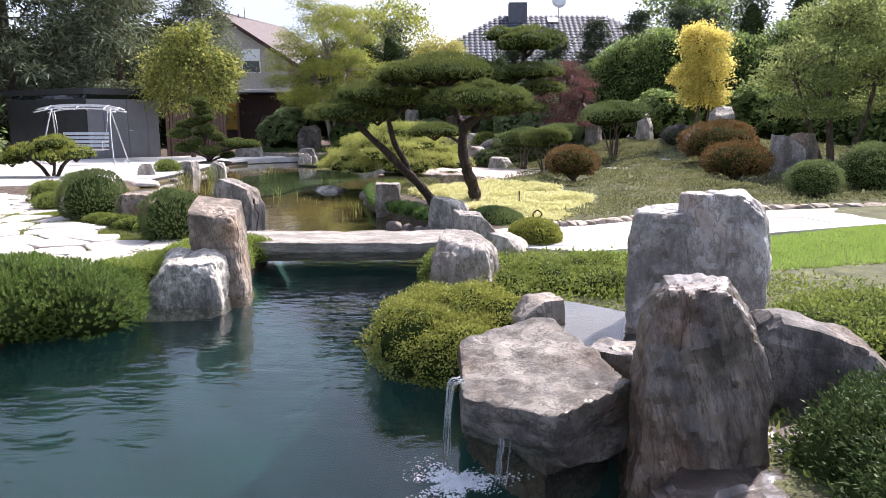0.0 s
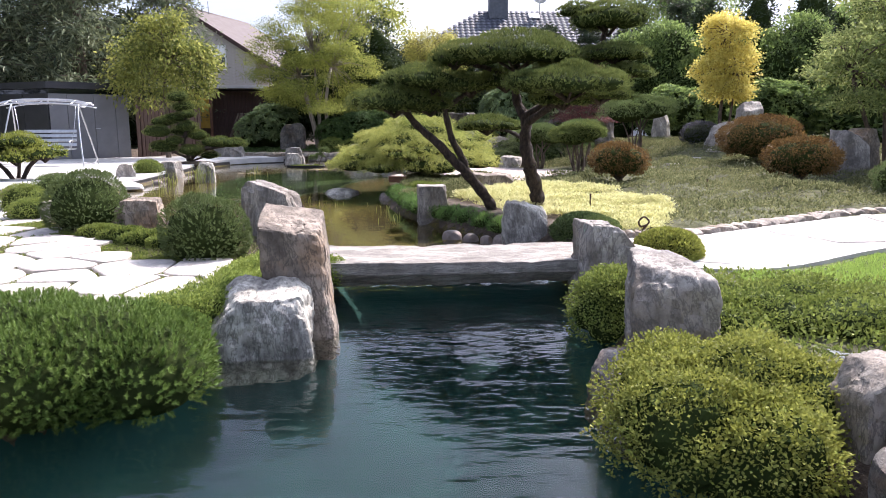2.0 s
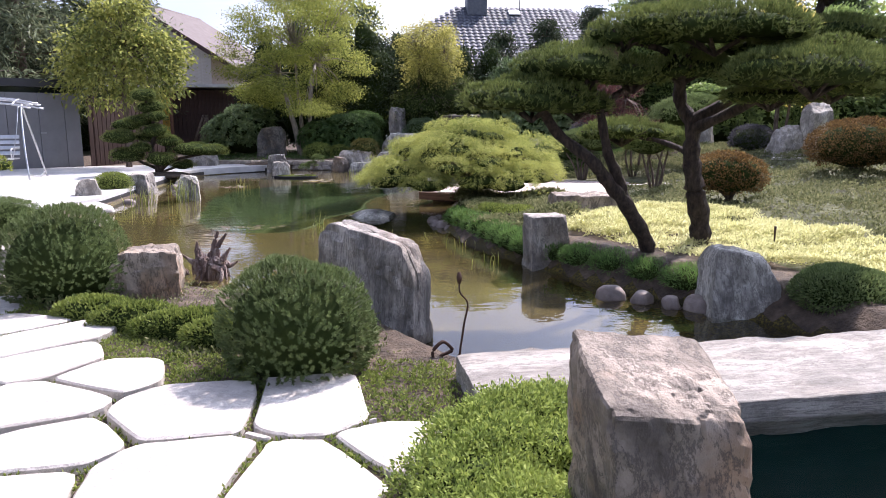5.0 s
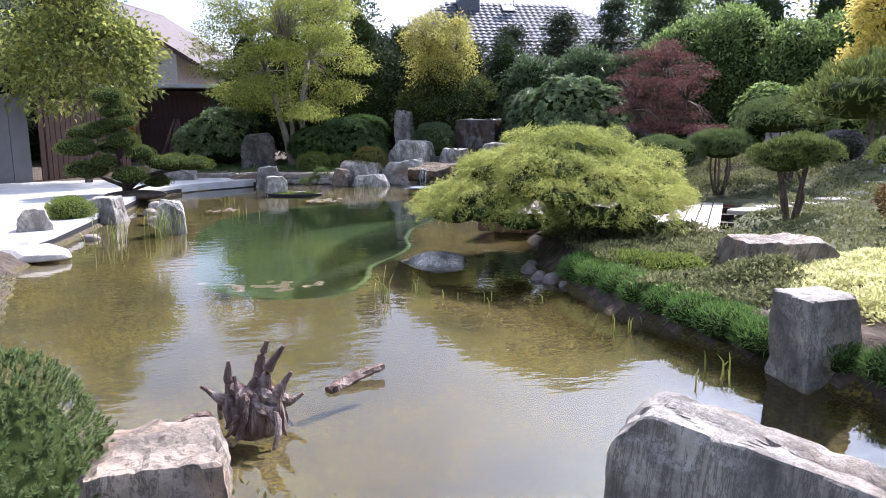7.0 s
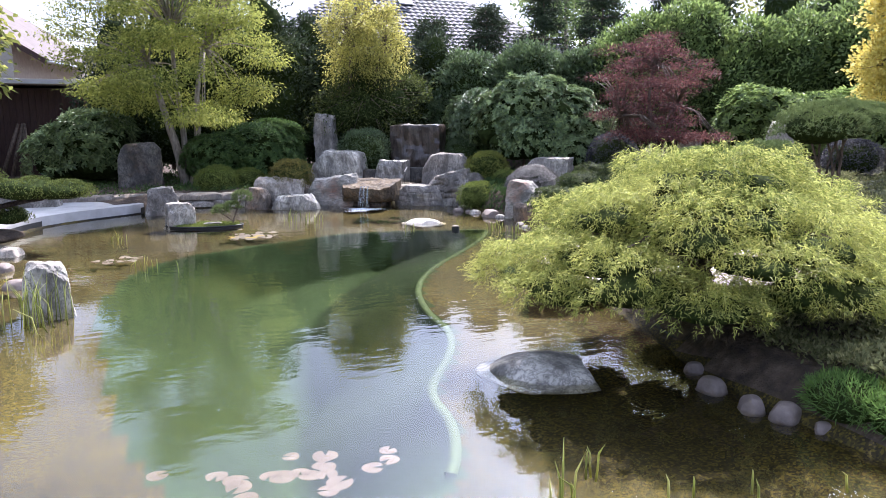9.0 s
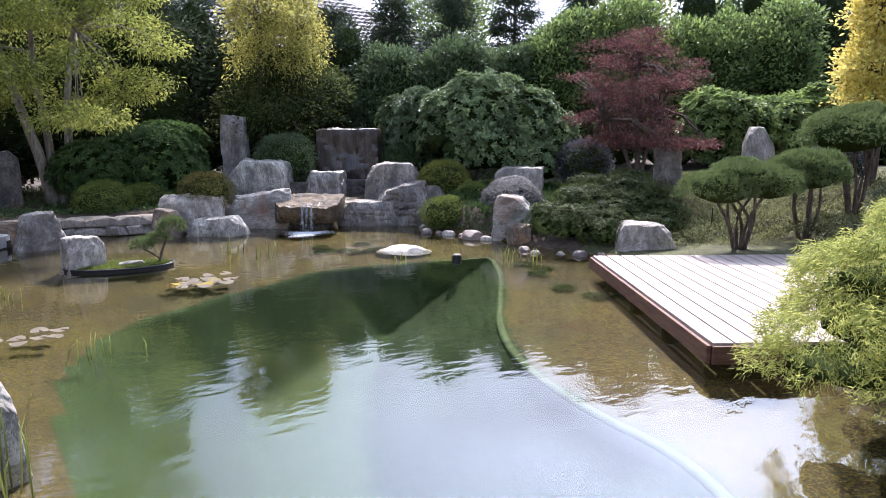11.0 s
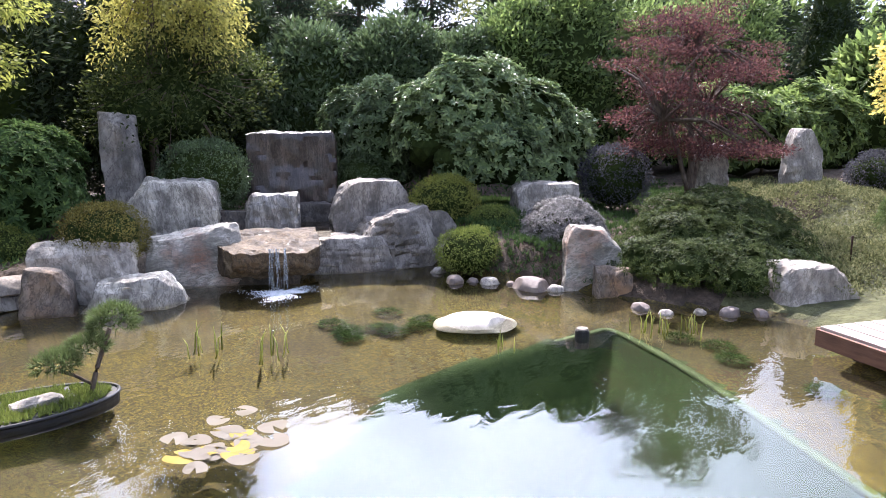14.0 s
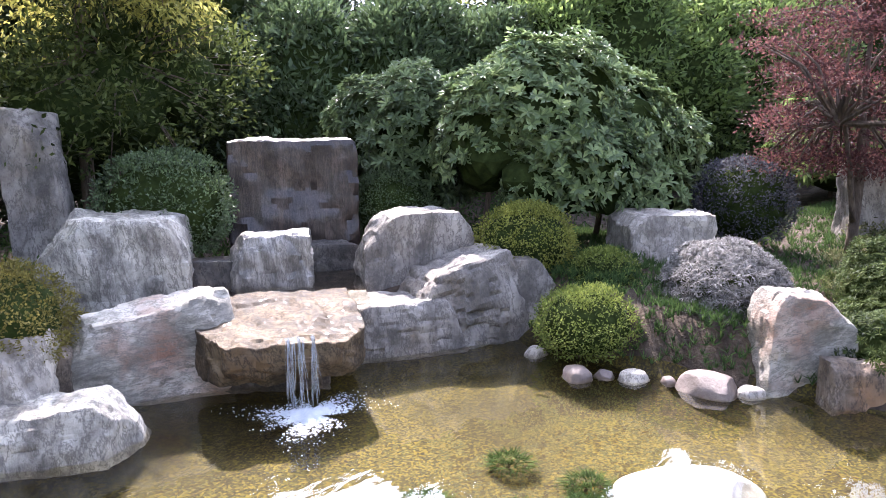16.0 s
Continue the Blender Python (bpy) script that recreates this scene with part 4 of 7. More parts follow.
# island with the big pine
hewn("boulder", "upright grey square stone at the island's edge", -0.9, 11.0, 0, 0.38, 0.34, 0.48, 31, ROCK, 8, group="", taper=.95, sink=.3, chips=2)
hewn("boulder", "broad flat-topped brown boulder on the groundcover", 0.02, 12.65, 0.12, 0.84, 0.55, 0.5, 32, BROWN, -6, group="", taper=.86, chips=3)
hewn("boulder", "pale grey boulder at the island's shore", 0.02, 9.2, 0, 0.5, 0.44, 0.44, 33, STREAKED, -10, [(1, -.3, .9, .76), (-1, 0, .5, .9)], (-.2, 0), group="", taper=.9, sink=.3, chips=2)
rock("boulder", "low flat grey rock in the water", -2.42, 14.72, 0, 0.74, 0.6, 0.1, 34, STREAKED, -20, taper=.5, sink=.16, power=3.6, rough=.7, slope=(.06, .05))
for i, (px, py, pr) in enumerate([(-0.72, 9.72, .1), (-0.52, 9.58, .085), (-0.36, 9.42, .08), (-0.2, 9.3, .11), (-1.48, 13.4, .05), (-1.52, 13.6, .085), (-1.6, 13.76, .075), (-1.6, 14.07, .08), (-1.48, 14.36, .06)]):
    rock("shore_pebble", "rounded pinkish-grey stone at the water line", px, py, 0, pr * 2.2, pr * 1.8, pr * 0.95, 40 + i, PINKROCK, rot=i * 40, sink=0.08, cuts=2, power=3, rough=0.4, grid=GRID_LO, group="shore pebbles", taper=0.8)

# far shore and waterfall bed
FALL_ROCKS = [
    ("boulder", "square pale boulder on the far shore", -2.5, 24.72, 0, .92, .6, .56, 51, PALE, -38, [(1, -.2, .3, .9)], (.04, 0), dict(taper=.92, chips=6)),
    ("boulder", "low pale boulder lying in the water", -2.33, 24.12, 0, .88, .44, .24, 52, STREAKED, -36, [(0, -1, .8, .8)], (.06, 0), dict(taper=.85, chips=9, grain="slant")),
    ("boulder", "small brown boulder at the shore", -2.95, 24.45, 0, .44, .36, .36, 53, BROWN, -30, [], (-.2, 0), dict(taper=.8)),
    ("boulder", "slim dark upright stone between two boulders", -2.02, 24.62, 0, .12, .2, .4, 50, BROWN, -40, [], (0, 0), dict(chips=6)),
    ("boulder", "large squared pale boulder above the shore", -1.17, 25.45, .1, 1.02, .8, .99, 54, STREAKED, -36, [(1, -.3, .6, .82), (0, -1, .25, .94)], (-.07, .05), dict(taper=.93, chips=6)),
    ("boulder", "pale boulder with a rusty vein by the waterfall", -1.5, 24.56, 0, .98, .55, .52, 55, VEINED, -26, [(-1, -.2, .6, .82), (0, -1, .3, .9)], (.16, 0), dict(taper=.92, chips=6, grain="slant")),
    ("boulder", "low grey boulder beside the waterfall", 0.05, 23.88, 0, 1.0, .5, .37, 56, ROCK, -30, [(0, -1, .4, .88)], (0, 0), dict(chips=7, steps=.7)),
    ("boulder", "stepped grey boulder above the shore", 0.55, 23.66, 0, .9, .55, .60, 57, ROCK, -30, [(-1, -.3, .9, .74), (0, -1, .3, .9)], (.24, 0), dict(taper=.9, chips=6, steps=1.2)),
    ("boulder", "cleft grey boulder among small shrubs", 0.98, 23.3, .0, .44, .42, .6, 58, ROCK, -40, [(1, 0, .9, .66), (1, -1, .3, .8)], (-.1, 0), dict(taper=.85, chips=7)),
]
SHORE_ROCKS = [
    ("boulder", "broad grey boulder beside the cascade", 0.68, 24.22, .25, .92, .5, .93, 59, ROCK, -38, [(1, 0, .8, .82), (-1, 0, -.3, .86)], (.05, 0), dict(chips=8, grain="slant")),
    ("boulder", "small squared wet boulder on the cascade step", -0.24, 24.88, .30, .66, .42, .79, 60, WETPALE, -38, [(0, -1, .3, .9)], (0, 0), dict(taper=.95, chips=8)),
    ("waterfall_stone", "tall dark wet stone from which water runs", 0.5, 25.45, .4, 1.12, .4, 1.5, 61, SEEPDARK, -40, [(-1, 0, -.25, .93), (1, 0, .3, .95)], (.02, 0), dict(taper=1.0, chips=1, rough=.8)),
    ("standing_stone", "slender grey stone column in the shrubs", -1.2, 26.45, .4, .46, .35, 1.73, 62, ROCK, -30, [], (-.1, 0), dict(taper=.9, chips=6, lean=(-.05, 0))),
    ("boulder", "flat-topped pale boulder among the shrubs", 2.15, 22.72, .35, .86, .6, .90, 63, PALE, -45, [], (0, 0), dict(taper=1.0, chips=5)),
    ("standing_stone", "wedge-shaped pale stone at the shore", 0.93, 21.33, 0, .58, .42, .60, 64, VEINED, -50, [(1, 0, .9, .74), (-1, 0, .35, .86), (.3, -1, .5, .86)], (-.1, 0), dict(taper=.85, chips=6)),
    ("boulder", "small brown block at the wedge stone's foot", 0.74, 20.98, 0, .34, .2, .27, 80, BROWN, -50, [], (-.06, 0), dict(taper=.97, chips=5, sink=.2)),
    ("boulder", "low grey boulder at the deck's corner", 1.4, 19.5, 0, .86, .55, .40, 65, PALE, -40, [(-1, 0, .8, .76)], (.0, 0), dict(taper=.75, chips=9)),
]
SLOPE_ROCKS = [
    ("standing_stone", "upright grey stone under the red maple", 4.25, 21.4, .55, .46, .3, 1.34, 67, ROCK, -40, [], (-.1, 0), dict(taper=.85)),
    ("standing_stone", "pointed pale stone in front of the hedge", 5.5, 20.6, .65, .5, .35, 1.54, 68, PALE, -40, [(1, 0, .6, .66), (-1, 0, .35, .8)], (0, 0), dict(taper=.75, chips=7)),
    ("boulder", "dark upright memorial-shaped stone under the tree", -5.0, 26.6, .25, .86, .3, 1.16, 69, DARK, -4, [(-1, 0, .7, .86)], (.1, 0), dict(taper=.9, chips=6)),
    ("boulder", "grey rounded boulder at the far shore", -4.6, 24.2, 0, .62, .5, .46, 70, ROCK, 0, [], (0, 0), dict(taper=.75)),
    ("boulder", "small pale boulder beside the planted float", -4.36, 22.35, 0.0, .45, .36, .36, 71, PALE, 10, [], (0, 0), dict(taper=.85, sink=.25)),
    ("standing_stone", "pale stone standing in the pond", -5.5, 17.55, 0, .40, .28, .41, 72, STREAKED, 10, [(1, 0, .4, .9)], (-.15, 0), dict(taper=.8, chips=7, sink=.3)),
    ("boulder", "pale rounded boulder on the terrace edge", -6.9, 16.8, .0, .52, .4, .42, 73, PALE, 20, [], (0, 0), dict(taper=.6)),
    ("boulder", "grey boulder near the pond's edge", -6.6, 18.6, .1, .55, .4, .38, 74, ROCK, -10, [], (0, 0), dict(taper=.7)),
]
TERRACE_ROCKS = [
    ("boulder", "low grey boulder beside the cloud pine", -6.7, 24.7, .1, 1.0, .5, .48, 75, ROCK, -5, [], (0, 0), dict(taper=.8)),
    ("boulder", "upright grey boulder on the slope", 6.75, 18.3, .62, .54, .45, 1.70, 76, PALE, 10, [(-1, 0, .9, .8)], (0, 0), dict(taper=.9)),
    ("boulder", "pointed pale boulder on the slope", 6.2, 18.4, .58, .85, .5, 1.2, 77, PALE, 20, [(-1, 0, .8, .62)], (.2, 0), dict(taper=.7)),
    ("boulder", "large grey upright boulder beside the yews", 6.25, 13.7, .28, .6, .5, 1.08, 78, ROCK, 0, [], (-.2, 0), dict(taper=.85)),
    ("boulder", "brown boulder leaning behind the grey one", 6.6, 13.9, .28, .55, .5, 1.14, 79, BROWN, 20, [], (0, 0), dict(taper=.75)),
    ("boulder", "pale boulder beside the clipped shrub", -5.4, 10.6, .1, .45, .4, .36, 82, PALE, 30, [], (0, 0), dict(taper=.75)),
]
for name, label, x, y, base, w, d, top, seed, mat, rot, faces, tilt, more in FALL_ROCKS + SHORE_ROCKS + SLOPE_ROCKS + TERRACE_ROCKS:
    hewn(name, label, x, y, base, w, d, top, seed, mat, rot, faces, tilt, **more)
rock("boulder", "white rounded boulder lying in the pond", -0.8, 21.42, 0, .7, .5, .062, 66, ISLAND, rot=-50, taper=.6, power=3, rough=.35, sink=.2, cuts=1, extra=0, group="garden boulders")
hewn("waterfall_rock", "overhanging brown slab spilling a small waterfall", -0.98, 23.98, 0.1, 1.02, .86, 0.43, 83, LIP, -36, [(-1, -.5, 0, .76), (1, -1, 0, .82), (0, -1, -.8, .8), (-1, -.3, -.7, .84), (1, -.3, -.7, .84)], (0, .14), sink=.0, grid=GRID_FINE, chips=1, grain="flat", rough=.7, group="")
# stone added under the overhang, coloured as the shade below it
hewn("boulder", "added stone, dark for the shaded gap under the far waterfall slab", -0.9, 24.1, 0, .66, .5, .16, 84, DARK, -42, group="")
hewn("boulder", "grey ledge stone of the cascade", 0.3, 25.15, .3, 1.1, .3, .62, 85, DARK, -42, group="", chips=2)
hewn("boulder", "grey ledge stone of the cascade", -0.62, 25.25, .3, .5, .3, .60, 86, DARK, -42, group="", chips=2)

# low dry-laid ledge along the far shore
for i in range(13):
    a = i / 12
    lx = -6.6 + 3.65 * a
    ly = float(np.interp(lx, [-6.6, -5.4, -4.7, -4.1, -3.5, -2.9], [25.3, 25.25, 25.15, 25.05, 24.84, 24.76]))
    for c in range(2):
        rock("ledge_stone", "flat grey ledge stone of the low shore wall", lx + 0.12 * c, ly, 0.02 + 0.13 * c, 0.36 + 0.06 * ((i * 7 + c * 3) % 4), 0.34, 0.14 + 0.13 * c, 100 + i * 2 + c, EDGE if c else ROCK,
             rot=10 * math.cos(a * 3), cuts=3, grid=GRID_LO, sink=0.02, taper=0.95, rough=0.5, group="shore wall stones")


# ---- big pines ----
PINEBARK = plain("pine_bark", [(0.3, (0.02, 0.014, 0.011)), (0.5, (0.058, 0.04, 0.03)), (0.7, (0.115, 0.082, 0.062))], 16, 0.95, bumps=1.0, stretch=(2, 2, 0.9), dist=0.03)


def niwaki(name, label, at, trunks, pads, mat=PINE, dens=3400, seed=1, needle=0.046, nwidth=0.0055, group="", tight=False):
    """A cloud-pruned pine: bent trunks and flat needle pads."""
    rng = np.random.default_rng(seed)
    root = thing(name, label, "pine tree", pose(*at), group)
    lines = []
    for pts, r0, r1 in trunks:
        line = bend(pts, 6)
        lines.append((line, list(np.linspace(r0, r1, len(line)) * (1 + 0.1 * np.sin(np.arange(len(line)) * 1.7))), 9, 0.10, seed))
    for k, (cx, cy, cz, rx, ry, rz) in enumerate(pads):
        for a in range(5 if tight else 7):
            q = 2 * math.pi * (a + rng.random()) / (5 if tight else 7)
            lines.append(([(cx, cy, cz - rz * (0.55 if tight else 1.2)), (cx + rx * .3 * math.cos(q), cy + ry * .3 * math.sin(q), cz - rz * (.35 if tight else .6)), (cx + rx * .82 * math.cos(q), cy + ry * .82 * math.sin(q), cz - rz * .15)], [.018, .012, .006], 5, .1, k))
    part("trunk", tubes_mesh("trunk", lines), PINEBARK, root)
    for k, pad in enumerate(pads):
        sub = []
        cx, cy, cz, rx, ry, rz = pad
        rz = rz * (1 if tight else 1.04)
        for a in range(8):
            q = 2 * math.pi * a / 8 + rng.uniform(-.3, .3)
            s = rng.uniform(.5, .68)
            sub.append((cx + rx * s * math.cos(q), cy + ry * s * math.sin(q), cz - rz * rng.uniform(.1, .4), rx * rng.uniform(.34, .44), ry * rng.uniform(.34, .44), rz * .6))
        sub.append((cx, cy, cz - rz * .1, rx * .74, ry * .74, rz * .95))
        if tight:
            sub = [(cx, cy, cz, rx, ry, rz), (cx + rx * .25, cy - ry * .1, cz + rz * .1, rx * .6, ry * .6, rz)]
        n = int(dens * .5 * (rx * ry + (rx + ry) * rz) * 2.2)
        P, N = on_lobes(sub, int(n * 1.5), rng, -0.7, 0.2, 6.0, seed + k, 0.25)
        N = unit(N * np.array([1, 1, .6]) + np.array([0, 0, 0.42]))
        pieces = [tufts(P, N, 10, needle, nwidth * 1.15, rng, 0.55, 0.45)]
        # the dark cores also colour the pads' undersides as if in shade
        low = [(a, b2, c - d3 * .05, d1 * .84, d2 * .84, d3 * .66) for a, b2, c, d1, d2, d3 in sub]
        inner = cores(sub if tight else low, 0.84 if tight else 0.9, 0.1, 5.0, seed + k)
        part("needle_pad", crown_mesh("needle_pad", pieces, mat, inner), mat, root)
    return root


# built about the right trunk's foot
niwaki("pine", "large cloud-pruned pine with two leaning trunks and flat needle pads", (0.41, 10.53, 0.26),
       [([(0, 0, -.1), (-.05, -.05, .2), (-.16, -.14, .52), (-.21, -.14, .8), (-.2, -.12, 1.03), (-.3, -.06, 1.25), (-.34, -.2, 1.5), (-.4, -.6, 1.72)], .095, .04),
        ([(-.2, -.12, 1.0), (.0, -.6, 1.2), (.0, -1.1, 1.36)], .05, .025), ([(-.22, -.12, 1.05), (.2, -.4, 1.4), (.5, -.55, 1.75), (.62, -.55, 2.1)], .055, .025),
        ([(.2, -.4, 1.4), (.5, -.6, 1.5), (.8, -.65, 1.55)], .035, .015), ([(.45, -.52, 1.65), (.6, -.6, 1.72), (.7, -.65, 1.74)], .03, .015), ([(-.34, -.2, 1.5), (-.7, -.6, 1.6), (-1.0, -.75, 1.65)], .035, .02),
        ([(-.2, -.12, .8), (-.35, .2, .9), (-.55, .4, .94)], .03, .015),
        ([(-.57, -.24, -.1), (-.68, -.34, .12), (-.92, -.52, .42), (-1.1, -.6, .6), (-1.27, -.66, .78), (-1.5, -.55, .98), (-1.7, -.68, 1.22)], .07, .035),
        ([(-.92, -.52, .42), (-1.0, -.55, .62), (-1.12, -.6, .85), (-1.2, -.62, 1.15), (-1.3, -.62, 1.42)], .05, .025), ([(-1.2, -.62, 1.15), (-1.0, -.5, 1.3), (-.8, -.5, 1.42)], .03, .015)],
       [(.62, -.58, 2.19, .47, .4, .19), (.3, -.5, 2.25, .25, .22, .1), (-.45, -.9, 1.79, .78, .62, .2), (-1.1, -.8, 1.72, .3, .28, .12), (.69, -.65, 1.78, .42, .36, .11), (.0, -1.4, 1.44, .66, .55, .18),
        (.8, -.66, 1.57, .34, .3, .09), (-1.36, -.65, 1.5, .54, .48, .17), (-.9, -.5, 1.44, .34, .32, .12), (-1.75, -.69, 1.28, .5, .44, .17), (-1.35, -.5, 1.22, .34, .3, .11), (-.6, .45, 1.0, .46, .38, .12), (.1, -.75, 1.28, .42, .36, .1), (-.5, -.5, 1.5, .42, .36, .12), (.45, -.95, 1.33, .4, .34, .1), (.15, -.5, 1.66, .36, .3, .1)], dens=5600, seed=7, needle=.036, nwidth=.0042)

# ---- laceleaf maple ----
rng = np.random.default_rng(4)
lace = thing("laceleaf_maple", "spreading laceleaf maple with drooping lime-green fronds", "maple tree", pose(-1.05, 14.85, 0.2))
lines = [(bend([(0, 0, -.05), (.04, 0, .2), (-.08, 0, .42)]), [.065] * 13, 8, .1, 1)]
for a in range(13):
    q = a * 0.52
    lines.append((bend([(-.05, 0, .3), (.5 * math.cos(q), .42 * math.sin(q), .64), (1.05 * math.cos(q), .85 * math.sin(q), .6)]), list(np.linspace(.035, .006, 13)), 6, .1, a))
part("trunk", tubes_mesh("trunk", lines), BARK, lace)
lobes = []
for a in range(46):
    q, s = a * 2.4, ((a + .5) / 46) ** 0.55
    lobes.append((1.32 * s * math.cos(q) + rng.normal() * .05, .98 * s * math.sin(q) + rng.normal() * .05, .92 - .66 * s**2.2 + rng.uniform(-.1, .08), rng.uniform(.26, .4), rng.uniform(.24, .36), rng.uniform(.15, .24)))
P, N = on_lobes(lobes, 17000, rng, -0.45, .35, 7, 3, .3)
drop = unit(N * np.array([1, 1, .25]) + np.array([0, 0, -.45]))
Q = np.concatenate([P + drop * step for step in (0, .03, .06)])
M = np.tile(drop, (3, 1))
pieces = [needles(np.repeat(Q, 5, 0) + rng.normal(size=(len(Q) * 5, 3)) * .012, np.repeat(M, 5, 0), .036, .0066, rng, 1.1, 0)]
inner = cores([(a * .92, b2 * .92, c - .06, d1 * .85, d2 * .85, d3 * .5) for a, b2, c, d1, d2, d3 in lobes], .85, .15, 5, 3)
part("crown", crown_mesh("crown", pieces, MAPLE, inner), MAPLE, lace)


# ---- shrubs ----
def dome(x, y, r, top, base, mat, label, seed, kind="tuft", n=None, size=.05, width=.005, name="dome_shrub", per=26, ry=None, **more):
    h = top - base
    lob = [(0, 0, h * .42, r * .94, (ry or r) * .94, h * .58)]
    n = n or int(2600 * r * (r + h))
    if mat is RUST:
        lob = [(0, 0, h * .56, r * .96, r * .96, h * .44)]
        more["stems"] = [([(0, 0, -.05), (.02, 0, h * .25), (0, 0, h * .5)], [.05, .045, .03], 7, .1, seed)] + [([(0, 0, .05), (.15 * math.cos(q), .15 * math.sin(q), h * .25), (.5 * r * math.cos(q), .5 * r * math.sin(q), h * .45)], [.03, .025, .012], 6, .1, seed) for q in (0.4, 1.9, 3.3, 4.8)]
    return shrub(name, label, "shrub", (x, y, base), lob, mat, n, kind, size, width, .82, seed, -.75, .08, 6, per, "clipped shrubs", **more)


dome(-2.95, 8.02, .40, .67, .12, DOME, "clipped blue-green dome pine beside the flagstones", 201, kind="candle", n=2100, size=.034, width=.0042, per=38, depth=.05)
dome(-4.62, 9.62, .47, .78, .12, DOME, "clipped blue-green dome pine at the path", 202, kind="candle", n=2100, size=.034, width=.0042, per=38, depth=.05)
shrub("low_hedge", "low clipped yellow-green edging hedge", "hedge", (-3.75, 8.62, .12), [(-.5, .45, .06, .26, .12, .1), (-.2, .23, .06, .28, .11, .1), (.12, .05, .06, .3, .11, .1), (.4, -.15, .06, .26, .11, .1)], BOX, 11000, "leaf", .03, .012, .9, 203, -.8)
lob = [(-.1, .15, .12, .48, .46, .29), (.18, .06, .08, .30, .34, .24), (-.45, .25, .17, .45, .42, .27), (-.75, .05, .15, .46, .44, .27), (-.3, -.14, .1, .34, .28, .24), (-1.1, .2, .12, .42, .4, .24), (-1.15, -.1, .1, .4, .4, .24), (.22, .38, .08, .2, .24, .2)]
shrub("mugo_pine", "low spreading mugo pine hanging over the pool", "shrub", (-2.65, 5.05, .06), lob, MUGO, 8500, "candle", .04, .0046, .84, 204, -.6, .1, 5, 34, depth=.12)
shrub("edging_shrub", "soft yellow-green shrub beside the standing stone", "shrub", (-2.2, 6.85, .08), [(-.12, -.3, .1, .24, .24, .15), (-.02, -.05, .12, .24, .24, .16), (.14, .12, .12, .24, .22, .16), (.3, .25, .1, .22, .2, .14), (.02, -.5, .1, .22, .24, .15), (.2, -.15, .1, .2, .24, .16), (-.1, -.72, .1, .22, .22, .17), (-.2, -.92, .1, .22, .2, .17), (-.36, -1.08, .1, .22, .2, .16)], EDGEGREEN, 9000, "leaf", .02, .009, .82, 205, -.5, .22, 7, 10, clump=.018)
shrub("overhanging_shrub", "yellow-green small-leaved shrub overhanging the pool", "shrub", (0.02, 4.45, .0), [(-.2, -.12, .15, .3, .3, .24), (.08, .08, .2, .34, .3, .23), (-.1, .2, .17, .32, .26, .22), (.0, -.3, .12, .26, .22, .22), (.28, .0, .17, .24, .26, .22)], YELBOX, 9000, "leaf", .019, .012, .84, 207, -.6, .24, 11, 5, clump=.016, depth=.12)
shrub("overhanging_shrub", "green small-leaved shrub beside the bridge stones", "shrub", (0.0, 6.0, .0), [(0, 0, .17, .22, .28, .24), (.2, .1, .18, .24, .28, .22)], BOX, 4200, "leaf", .02, .012, .84, 208, -.6, .24, 11, 5, clump=.016, depth=.12)
hl = [(x, y, .05 + .03 * math.sin(3 * x), .34, .3, .17) for x, y in [(0, 0), (.35, .1), (.7, .0), (1.05, -.1), (.25, .45), (.65, .4), (1.0, .3), (1.35, .15), (1.3, -.4), (.05, .35)]]
shrub("low_hedge", "low spreading green groundcover hedge behind the basin", "hedge", (0.42, 5.45, .12), hl, BOX, 8500, "leaf", .024, .014, .88, 209, -.3, .26, 11, 5, clump=.018, depth=.12)
hl = [(x, y, .06, .4, .38, .2) for x, y in [(0, 0), (.4, .3), (.8, .1), (.5, -.35), (1.0, -.4), (1.3, .2), (1.6, -.3)]]
shrub("low_hedge", "green groundcover hedge beside the lawn", "hedge", (2.15, 4.3, .12), hl, BOX, 6000, "leaf", .028, .015, .88, 210, -.3, .26, 11, 5, clump=.02, depth=.12)
# this hedge's shade is in its leaf colour
shrub("low_hedge", "green groundcover at the pool's edge, darkened for shade", "hedge", (1.62, 2.45, .05), [(0, 0, .15, .36, .45, .28), (.5, .3, .15, .5, .5, .33), (.1, -.6, .1, .5, .5, .26), (.8, -.3, .1, .5, .6, .35), (-.1, .35, .14, .3, .3, .24), (.9, .7, .12, .4, .35, .28), (.25, .55, .14, .34, .3, .24)], DEEPMAT, 7500, "leaf", .025, .013, .88, 211, -.4, .2, 6, 8, clump=.024)
dome(0.85, 7.35, .27, .44, .18, YELBOX, "small clipped dome shrub beside the path", 212, kind="leaf", n=9000, size=.03, width=.014)
dome(0.56, 8.8, .36, .38, .08, DOME, "low clipped dome beside the pine", 213, kind="leaf", n=9000, size=.03, width=.012)
# pine island mat
ml = [(-1.08 + .05 * i, 13.4 - .3 * i, .1, .22, .24, .13) for i in range(7)] + [(-.75 + .17 * i, 11.3 - .33 * i, .1, .2, .22, .11) for i in range(6)]
shrub("ground_mat", "dark green evergreen mat along the island's shore", "groundcover", (-.22, 0, .03), ml, MATGREEN, 24000, "needle", .05, .007, .86, 214, -.3, .1, 5)
shrub("ground_mat", "bright green dwarf shrub on the island's shore", "groundcover", (-1.0, 13.15, .05), [(0, 0, .1, .35, .25, .18), (.3, -.2, .1, .3, .25, .16)], BOX, 8000, "leaf", .03, .014, .86, 215, -.3)

